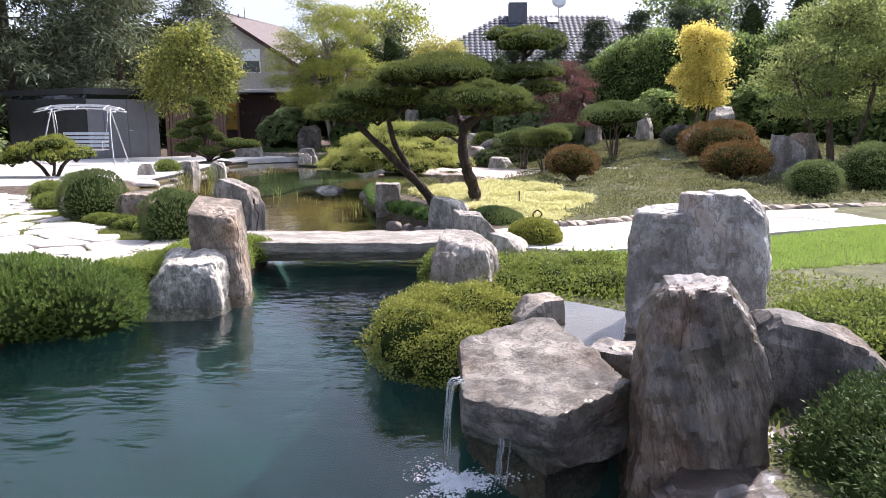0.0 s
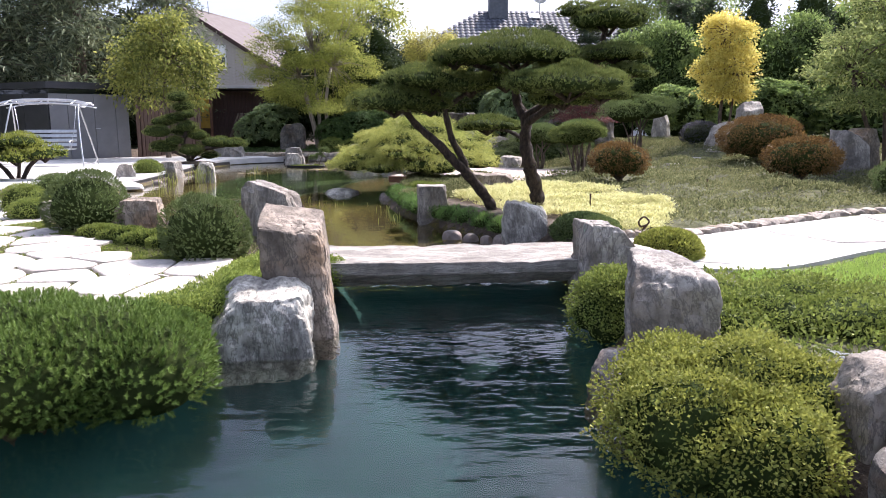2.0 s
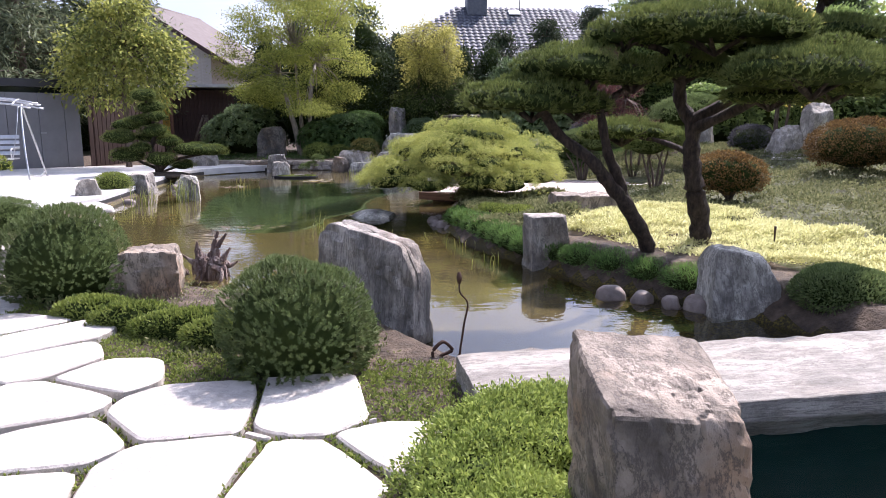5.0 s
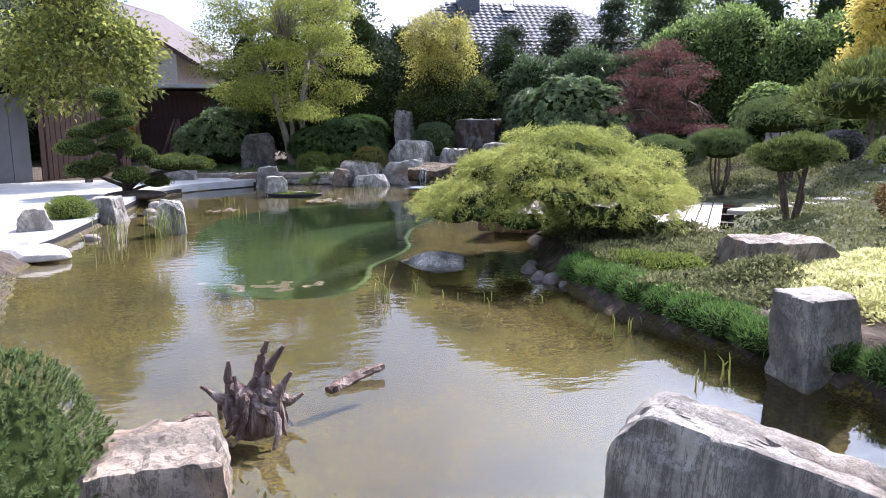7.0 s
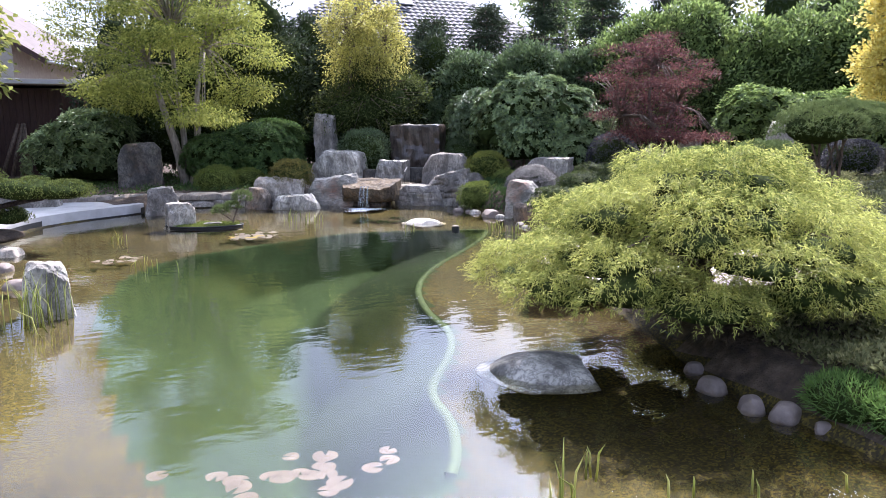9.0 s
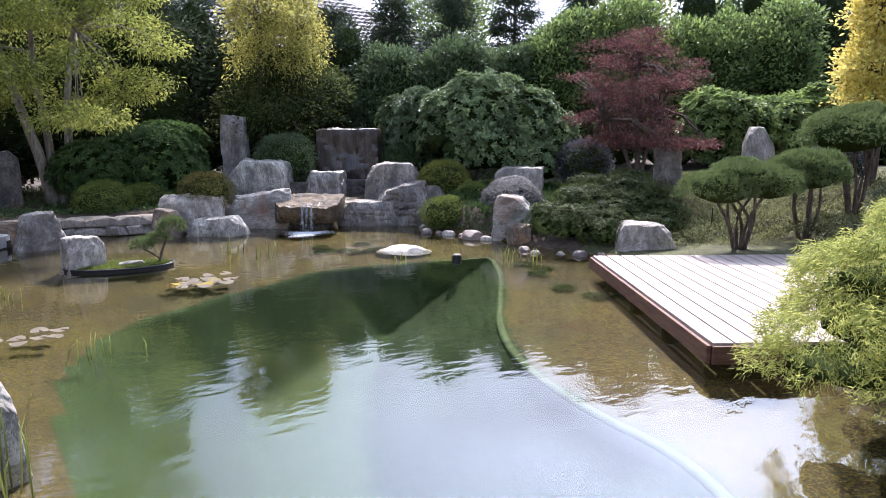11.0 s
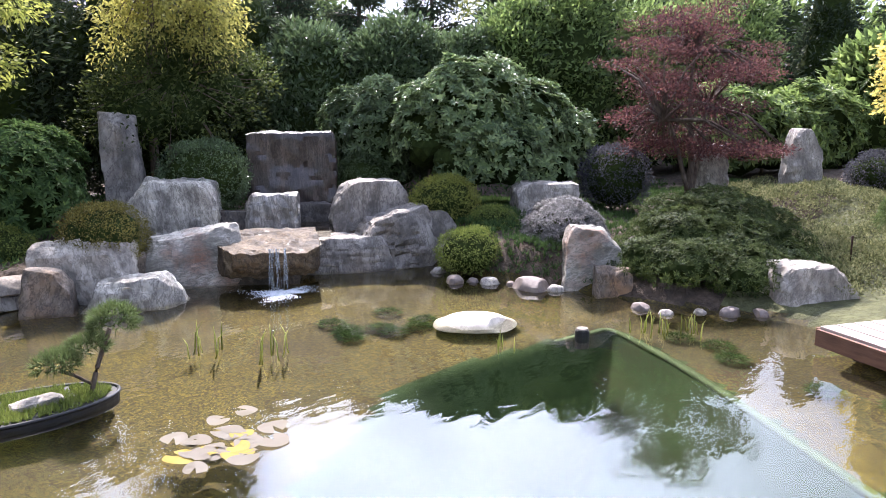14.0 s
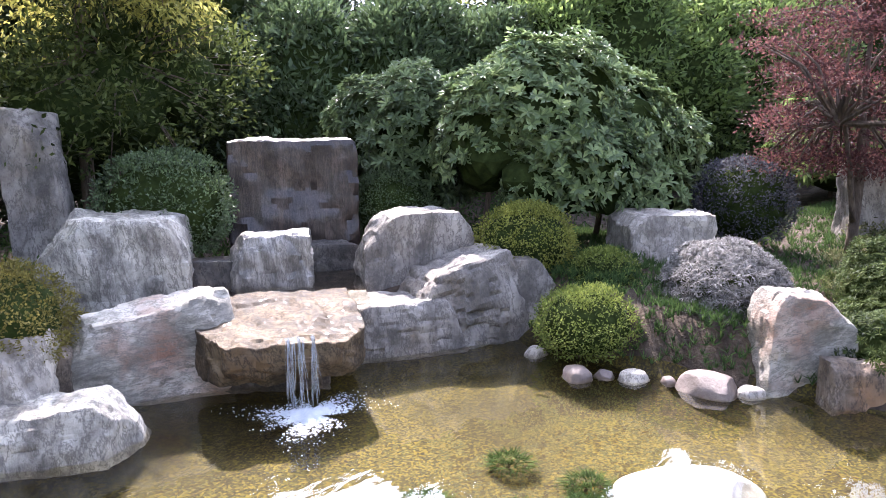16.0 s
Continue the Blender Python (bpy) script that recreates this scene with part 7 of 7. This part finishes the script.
# ---- swing seat ----
swing = thing("garden_swing", "galvanised steel garden swing seat with a slatted curved canopy", "swing seat", pose(-10.2, 20.6, .165, 0, 0, 8) @ Matrix.Diagonal((.82, .9, .98, 1)))
for sx in (-1.05, 1.05):
    part("side_frame", tubes_mesh("side_frame", [(bend([(sx * 1.12, -.75, 0), (sx * 1.0, -.45, .75), (sx * .92, -.15, 1.35), (sx * .9, 0, 1.55)]), [.025] * 19, 7, 0, 1), (bend([(sx * 1.12, .75, 0), (sx * 1.0, .4, .8), (sx * .92, .12, 1.35), (sx * .9, 0, 1.55)]), [.025] * 19, 7, 0, 1),
                                                     (bend([(sx * 1.1, -.7, .1), (sx * 1.15, 0, .04), (sx * 1.1, .7, .1)]), [.02] * 13, 6, 0, 1)]), STEEL, swing)
for k in range(6):
    y = -.55 + .22 * k
    z = 1.68 - .22 * (y / .55) ** 2 * .5
    part("canopy_slat", tubes_mesh("canopy_slat", [(bend([(-1.3, y, z - .1), (-.6, y, z), (.6, y, z), (1.3, y, z - .1)]), [.02] * 19, 6, 0, 1)]), STEEL, swing)
for sx in (-.9, 0, .9):
    part("canopy_rib", tubes_mesh("canopy_rib", [(bend([(sx, -.6, 1.54), (sx, 0, 1.66), (sx, .6, 1.54)]), [.018] * 13, 6, 0, 1)]), STEEL, swing)
for k in range(5):
    part("seat_slat", from_bm("seat_slat", box_bm(1.5, .075, .025, .006, (0, -.3 + .1 * k, .42))), STEEL, swing)
for k in range(4):
    part("backrest_slat", from_bm("backrest_slat", box_bm(1.5, .022, .075, .006)), STEEL, swing, "", pose(0, .16 + .03 * k, .53 + .115 * k, -15, 0, 0))
for sx in (-.72, .72):
    part("hanger", tubes_mesh("hanger", [([(sx, -.3, .42), (sx * 1.1, -.05, 1.0), (sx * 1.2, 0, 1.52)], [.012] * 3, 6, 0, 1)]), STEEL, swing)
    part("armrest", tubes_mesh("armrest", [(bend([(sx, -.38, .44), (sx, -.36, .62), (sx, .18, .64)]), [.018] * 13, 6, 0, 1)]), STEEL, swing)

# ---- water things ----
def lily_group(label, x, y, n, r, seed, spread_xy, yellow=.15, z=.006, mat=None):
    rng = np.random.default_rng(seed)
    root = thing("water_lily", label, "water lily", pose(x, y, z))
    for i in range(n):
        a = np.linspace(.25, 6.0, 16)
        rr = r * rng.uniform(.7, 1.15)
        ring = np.c_[np.cos(a) * rr, np.sin(a) * rr, .006 * np.sin(a * 2 + i)]
        v = np.concatenate([[[0, 0, 0.004]], ring])
        t3 = np.array([(0, k, k + 1) for k in range(1, 16)])
        bm = bmesh.new()
        vs = [bm.verts.new(p) for p in v]
        for f in t3:
            bm.faces.new([vs[k] for k in f])
        bmesh.ops.solidify(bm, geom=bm.faces[:], thickness=.003)
        px, py = rng.normal(size=2) * np.array(spread_xy)
        part("lily_pad", bm, LILYYELLOW if rng.random() < yellow else mat or PAD, root, at=pose(px, py, .003 * i / n, rng.uniform(-4, 4), rng.uniform(-4, 4), rng.uniform(0, 360)))
    return root


lily_group("floating brown and yellow water lily pads", -3.52, 21.0, 26, .075, 81, (.2, .16))
lily_group("submerged reddish water lily pads", -4.12, 14.0, 20, .055, 82, (.24, .1), .0, -.08, PADRED)
lily_group("small cluster of lily pads", -5.0, 19.7, 8, .07, 83, (.12, .14), .0)


def reeds(label, x, y, n, h, r, seed, lean=.2):
    rng = np.random.default_rng(seed)
    lines = []
    for _ in range(n):
        p = rng.normal(size=2) * r
        d = rng.normal(size=2) * lean * h
        hh = h * rng.uniform(.5, 1.1)
        lines.append(([(p[0], p[1], -.15), (p[0] + d[0] * .3, p[1] + d[1] * .3, hh * .6), (p[0] + d[0], p[1] + d[1], hh)], [.006, .005, .001], 4, 0, 1))
    return tagged(part("reed_clump", tubes_mesh("reed_clump", lines), REED, at=pose(x, y, 0)), label, "reeds", kind="stuff")


for i, (x, y, n, h, r) in enumerate([(-3.08, 13.25, 6, .26, .05), (-2.8, 13.5, 4, .13, .04), (-5.5, 17.2, 34, .4, .13), (-2.65, 22.4, 8, .2, .08), (-2.4, 22.0, 8, .18, .08), (-.1, 20.2, 14, .15, .06), (.1, 19.95, 10, .14, .06), (-6.0, 16.6, 24, .3, .1),
                                   (-2.35, 8.95, 7, .22, .05), (-1.35, 11.2, 6, .12, .12), (-1.5, 12.2, 6, .1, .12), (-5.2, 21.2, 8, .15, .1), (-4.7, 19.0, 8, .16, .1), (-1.2, 20.9, 5, .12, .05), (-2.3, 12.9, 6, .08, .2)]):
    reeds("thin pale green reeds standing in shallow water", x, y, n, h, r, 700 + i)

rng = np.random.default_rng(90)
for i in range(9):
    x, y = -1.55 + rng.normal() * .35, 22.0 + rng.normal() * .25
    shrub("submerged_plant", "dark submerged water plant on the gravel", "water plant", (x, y, -.26), [(0, 0, .05, .09, .1, .06)], LOWMAT, 420, "needle", .08, .007, .25, 710 + i, -.6, group="submerged plants")
for i in range(6):
    x, y = -.35 + rng.normal() * .25, 19.4 + rng.normal() * .5
    shrub("submerged_plant", "dark submerged water plant near the deck", "water plant", (x, y, -.26), [(0, 0, .05, .09, .1, .06)], LOWMAT, 420, "needle", .08, .007, .25, 730 + i, -.6, group="submerged plants")

bm = bmesh.new()
bmesh.ops.create_cone(bm, cap_ends=True, segments=18, radius1=.058, radius2=.055, depth=.4)
bmesh.ops.bevel(bm, geom=[e for e in bm.edges if abs(e.verts[0].co.z - e.verts[1].co.z) < .01], offset=.008, segments=2, affect="EDGES")
overflow = thing("overflow_pipe", "short dark round overflow pipe standing in the pond", "pipe", pose(-.61, 20.53, -.15))
part("pipe", bm, BLACKLINER, overflow)
bm = bmesh.new()
bmesh.ops.create_cone(bm, cap_ends=True, segments=18, radius1=.05, radius2=.044, depth=.012)
part("cap", bm, EDGE, overflow, "pale weathered cap", pose(0, 0, .205))

# planted float
raft = thing("planted_float", "round black tray float planted with moss and a tiny pine", "planter", pose(-4.02, 22.2, 0, 0, 0, -12))
a = np.linspace(0, 6.283, 41)[:-1]
ringp = [(.56 * math.cos(q), .27 * math.sin(q)) for q in a]
part("tray", prism(ringp, -.14, .03), BLACKLINER, raft)
part("rim", tubes_mesh("rim", [([(x, y, .032) for x, y in ringp + ringp[:1]], [.012] * 41, 5, 0, 1)]), BLACKLINER, raft)
rr = np.random.default_rng(5)
q = rr.uniform(0, 6.28, 1500)
s = np.sqrt(rr.random(1500)) * .95
P = np.c_[.54 * s * np.cos(q), .25 * s * np.sin(q), np.full(1500, .03)]
part("moss", mesh_arrays("moss", *tufts(P, np.repeat([[0, 0, 1.]], 1500, 0), 7, .04, .006, rr)), BOX, raft)
part("pine_stem", tubes_mesh("pine_stem", [(bend([(.4, 0, 0), (.45, 0, .18), (.54, .02, .4)]), [.014] * 13, 6, .1, 1), (bend([(.42, 0, .08), (.32, 0, .16), (.25, 0, .2)]), [.01] * 13, 6, .1, 1)]), BARK, raft)
P, N = on_lobes([(.56, .02, .44, .14, .12, .1), (.24, 0, .24, .12, .1, .07), (.42, .03, .3, .12, .1, .07)], 520, rr, -.5, .1, 5, 1, .3)
part("pine_needles", mesh_arrays("pine_needles", *tufts(P, N, 9, .055, .006, rr)), DOME, raft)
part("flat_stone", rock_mesh(.28, .16, .05, 5, grid=GRID_LO, cuts=2), PALE, raft, at=pose(.12, -.02, .03))

# driftwood
stump = thing("driftwood_stump", "gnarled weathered root stump standing in the pond", "driftwood", pose(-3.92, 10.9, 0) @ Matrix.Scale(.86, 4))
rr = np.random.default_rng(15)
for i in range(9):
    q = 6.28 * i / 9 + rr.uniform(-.3, .3)
    up, far = rr.uniform(.04, .22), rr.uniform(.16, .3)
    line = bend([(0, 0, .14), (.09 * math.cos(q), .09 * math.sin(q), up), (.7 * far * math.cos(q + .3), .7 * far * math.sin(q + .3), up * .6), (far * math.cos(q), far * math.sin(q), -.1)], 5)
    part("root", tubes_mesh("root", [(line, list(np.linspace(.045, .01, len(line))), 8, .35, i)], False), DRIFT, stump)
for x, y, z, r in ((-.2, 0, .24, .02), (-.14, .04, .36, .03), (.05, .05, .46, .04), (.1, .0, .44, .03), (-.02, .02, .27, .03), (.17, -.03, .3, .03), (.02, -.06, .2, .03), (.22, .03, .15, .02), (-.07, -.04, .3, .02)):
    line = bend([(x * .3, y, -.12), (x * .6, y, .12), (x * .9, y * 1.2, z * .7), (x * 1.25 + .03 * rr.normal(), y, z)], 6)
    rad = np.linspace(.065, r * .3, len(line)) * (1 + .07 * rr.normal(size=len(line)))
    part("snag", tubes_mesh("snag", [(line, list(rad.clip(.01, .1)), 10, .12, int(x * 100) + 30)], False), DRIFT, stump, "splintered upright snag")
part("fallen_branch", tubes_mesh("fallen_branch", [(bend([(.42, .42, -.01), (.58, .55, .03), (.78, .66, .06)], 5), list(np.linspace(.045, .025, 11)), 8, .3, 3)], False), DRIFT, stump)
part("fallen_branch", tubes_mesh("fallen_branch", [(bend([(-.42, .05, -.02), (-.34, .02, .03), (-.22, 0, .06)], 5), list(np.linspace(.04, .03, 11)), 7, .3, 4)], False), DRIFT, stump)

# iron curls
def curl(x, y, z, h, r, rot, label, seed):
    pts = [(0, 0, -.1), (0, 0, h * .4), (r * .6, 0, h * .75), (r * .9, 0, h), (r * .2, 0, h + r * .6), (-r * .5, 0, h), (-r * .2, 0, h - r * .7), (r * .5, 0, h - r * .5)]
    return tagged(part("iron_curl", tubes_mesh("iron_curl", [(bend(pts, 6), [.009] * 43, 6, .1, seed)]), RUSTY, at=pose(x, y, z, 0, 0, rot)), label, "garden ornament", "iron garden curls")


curl(1.0, 8.42, .2, .16, .07, 0, "bent rusty iron curl beside the path", 1)
curl(-2.25, 8.05, .12, .06, .08, 20, "rusty iron loop at the pond's edge", 2)
tagged(part("iron_reed", tubes_mesh("iron_reed", [(bend([(0, 0, -.1), (.04, 0, .18), (.06, 0, .3), (.02, 0, .36), (.015, 0, .42)], 6), list(np.linspace(.006, .004, 25)), 6, 0, 1), ([(.015, 0, .41), (.015, 0, .44), (.015, 0, .47)], [.008, .015, .008], 6, 0, 1)]), RUSTY, at=pose(-2.15, 8.15, .1)), "rusty iron reed ornament at the pond's edge", "garden ornament")
for i, (x, y, h) in enumerate([(1.0, 10.35, .2), (3.4, 12.6, .14), (-.95, 12.3, .12), (2.6, 19.35, .3), (-1.05, 12.9, .1)]):
    tagged(part("spike_light", tubes_mesh("spike_light", [([(0, 0, -.05), (0, 0, h * .7), (0, 0, h)], [.008, .008, .012], 6, 0, 1)]), RUSTY, at=pose(x, y, z_at(x, y))), "small dark metal garden spike", "garden spike", "garden spikes")


# falling water
def fall(label, x, y, ztop, width, rot, seed, out=.12, strands=7, thick=1.0, streams=3):
    rng = np.random.default_rng(seed)
    lines = []
    mids = (np.arange(streams) + .5) / streams - .5 + rng.uniform(-.08, .08, streams)
    for k in range(strands):
        px = width * (mids[k % streams] + rng.normal() * .3 / streams)
        o = out * rng.uniform(.5, 1.1)
        r = rng.uniform(.0008, .0034) * thick
        foot = ztop * rng.choice([-.02, -.02, -.02, .2, .45])
        lines.append((bend([(px, .05, ztop), (px, 0, ztop - .012), (px + rng.normal() * .008, -o * .6, ztop * .62 + foot * .2), (px + rng.normal() * .02, -o, foot)], 5), [r * 1.6] + [r * rng.uniform(.5, 1.5) for _ in range(14)] + [r * .3], 5, .3, k))
    return tagged(part("falling_water", tubes_mesh("falling_water", lines), SPLASH, at=pose(x, y, 0, 0, 0, rot)), label, "waterfall")


SPLASH, t, b, _ = shader("falling_water")
b.inputs["Base Color"].default_value = (0.86, 0.9, 0.92, 1)
b.inputs["Roughness"].default_value, b.inputs["IOR"].default_value = 0.1, 1.333
b.inputs["Transmission Weight"].default_value = 0.85


def foam(label, x, y, r, seed, n=1100, drops=1.0):
    """Churned white bubbles heaped over the falling stream's foot and drifting off."""
    rng = np.random.default_rng(seed)
    q, s = rng.uniform(0, 6.28, n), np.abs(rng.normal(size=n)) * .5
    arm = 1 + .45 * np.sin(3 * q + seed) + .3 * np.sin(7 * q)
    P = np.c_[r * s * arm * np.cos(q), r * .8 * s * arm * np.sin(q), .002 + .024 * np.exp(-s * 3) * rng.random(n)]
    k = 6
    a = np.linspace(0, 6.28, k + 1)[:-1]
    sz = rng.uniform(.004, .015, n) * np.exp(-s * .8) * drops
    V = np.concatenate([P[:, None] + np.c_[np.cos(a), np.sin(a), 0 * a][None] * sz[:, None, None], (P + np.c_[0 * sz, 0 * sz, sz * .6])[:, None]], 1).reshape(-1, 3)
    T = np.concatenate([np.stack([np.arange(n) * (k + 1) + i, np.arange(n) * (k + 1) + (i + 1) % k, np.arange(n) * (k + 1) + k], 1) for i in range(k)])
    return tagged(part("foam", mesh_arrays("foam", V, None, T), FOAM, at=pose(x, y, 0)), label, "foam", kind="stuff")


fall("thin streams falling from the waterfall rock into the pool", 0.22, 2.96, .33, .06, -34, 1, .035, 9, .9, 1)
fall("thin streams falling from the slab's corner into the pool", 0.0, 3.16, .36, .1, -70, 2, .03, 10, .8, 2)
foam("white foam where the streams hit the pool", 0.02, 2.98, .19, 1, 2600, .75)
fall("small waterfall spilling over the brown slab", -1.18, 23.56, .40, .17, -36, 3, .07, 40, 1.1, 3)
foam("white foam under the small waterfall", -1.26, 23.42, .3, 2, 4200)

# liner edge showing under the laceleaf maple
edge = bend([(-1.02, 15.5, 0), (-1.22, 15.0, 0), (-1.3, 14.5, 0), (-1.41, 14.05, 0), (-1.4, 13.7, 0), (-1.38, 13.42, 0)], 6)
ev = [(x + dx, y, z) for x, y, _ in edge for dx, z in ((0, -.06), (0, .06), (.012, .06), (.012, -.06))]
eq = [(4 * i + a, 4 * i + (a + 1) % 4, 4 * i + 4 + (a + 1) % 4, 4 * i + 4 + a) for i in range(len(edge) - 1) for a in range(4)]
tagged(part("pond_edging", mesh_arrays("pond_edging", np.array([tuple(v) for v in ev]), eq), BLACKLINER), "thin black liner edge standing along the pond's shore", "pond edging", kind="structure")

# cascade pool behind the slab
upper = part("cascade_water", mesh_arrays("cascade_water", np.array([(-1.4, 24.5, .40), (-.3, 23.8, .40), (.7, 24.9, .40), (-.3, 25.8, .40)]), [(0, 1, 2, 3)]), WATER)
upper.visible_shadow = False
tagged(upper, "dark shallow cascade water between boulders", "water", kind="structure")

# shore pebbles of the far bank
for i, (x, y, r) in enumerate([(.5, 22.95, .08), (.24, 22.5, .1), (.36, 22.36, .06), (.42, 22.18, .09), (.5, 21.98, .05), (.5, 21.74, .16), (.58, 21.5, .08), (.62, 21.68, .06), (.45, 20.55, .08), (.42, 20.3, .06), (.78, 19.88, .09), (.92, 19.68, .07), (.66, 20.1, .05), (-.45, 17.6, .14), (-6.35, 17.0, .1), (-6.3, 20.6, .14), (-6.2, 19.6, .12), (-5.9, 18.6, .12)]):
    rock("shore_pebble", "rounded pinkish-grey stone at the water line", x, y, -.02, r * 2.3, r * 1.8, r * .68, 800 + i, PINKROCK if i % 3 else PALE, rot=i * 53, sink=.05, cuts=2, power=3, rough=.4, grid=GRID_LO, group="shore pebbles", taper=.8)
rock("slab", "pale flat slab overhanging the water", -6.55, 15.6, .03, .75, .5, .15, 830, FLAG, rot=20, cuts=3, sink=.02, rough=.3)

# ---- background planting ----
for i in range(10):
    x, y = -27 + i * 1.6, 34 + (i % 3) * 1.2
    lob = [(0, 0, 2.0, 1.4, 1.3, 2.2), (0, 0, 4.0, 1.1, 1.1, 1.6)]
    shrub("boundary_shrub", "dense dark evergreen on the far boundary", "hedge", (x, y, 0), lob, DARKPINE, 600, "leaf", .26, .11, .84, 900 + i, -.8, .16, 3, 5, "boundary evergreens", clump=.14)
for i in range(7):
    x, y = 13.5 + i * 1.8, 27 - i * 1.2
    lob = [(0, 0, 2.0, 1.4, 1.3, 2.0), (0, 0, 3.4, 1.1, 1.1, 1.3)]
    shrub("boundary_shrub", "dense evergreen on the side boundary", "hedge", (x, y, .5), lob, LAUREL, 600, "leaf", .26, .11, .84, 920 + i, -.8, .16, 3, 5, "boundary evergreens", clump=.14)
for i in range(6):
    x, y = -13.5 - .4 * i, 19 - i * 3.4
    lob = [(0, 0, 1.2, 1.5, 1.8, 1.5), (0, 0, 2.2, 1.2, 1.4, 1.2)]
    shrub("side_hedge", "green hedge along the garden's far side", "hedge", (x, y, .1), lob, LAUREL, 500, "leaf", .2, .09, .84, 940 + i, -.8, .16, 3, 5, "side hedge plants", clump=.12)
for i, (x, y, h, r) in enumerate([(12.5, 40, 9, 1.8), (20, 36, 10, 2.4), (16, 44, 9, 2.2), (-3.5, 44, 7.5, 2.2)]):
    tree("distant_tree", "airy deciduous tree beyond the houses", (x, y, .5), [([(0, 0, 0), (.1, 0, h * .4), (0, 0, h * .8)], .14, .05)],
         [(0, 0, h * .62, r, r, h * .2), (.4 * r, 0, h * .8, r * .7, r * .7, h * .15), (-.5 * r, 0, h * .75, r * .7, r * .7, h * .14), (0, 0, h * .92, r * .5, r * .5, h * .1)], SPRING if i % 2 else LAUREL, 500, 12, .3, .2, .12, 960 + i, PALEBARK, .7, depth=.6)
lob = [(0, 0, .9, .5, .5, 1.0), (0, 0, 1.6, .35, .35, .6)]
shrub("thuja", "bright green thuja at the terrace's edge", "conifer", (-10.0, 15.3, .12), lob, BOX, 2500, "leaf", .07, .03, .86, 970, -.8, .12, 3, 8, clump=.05)
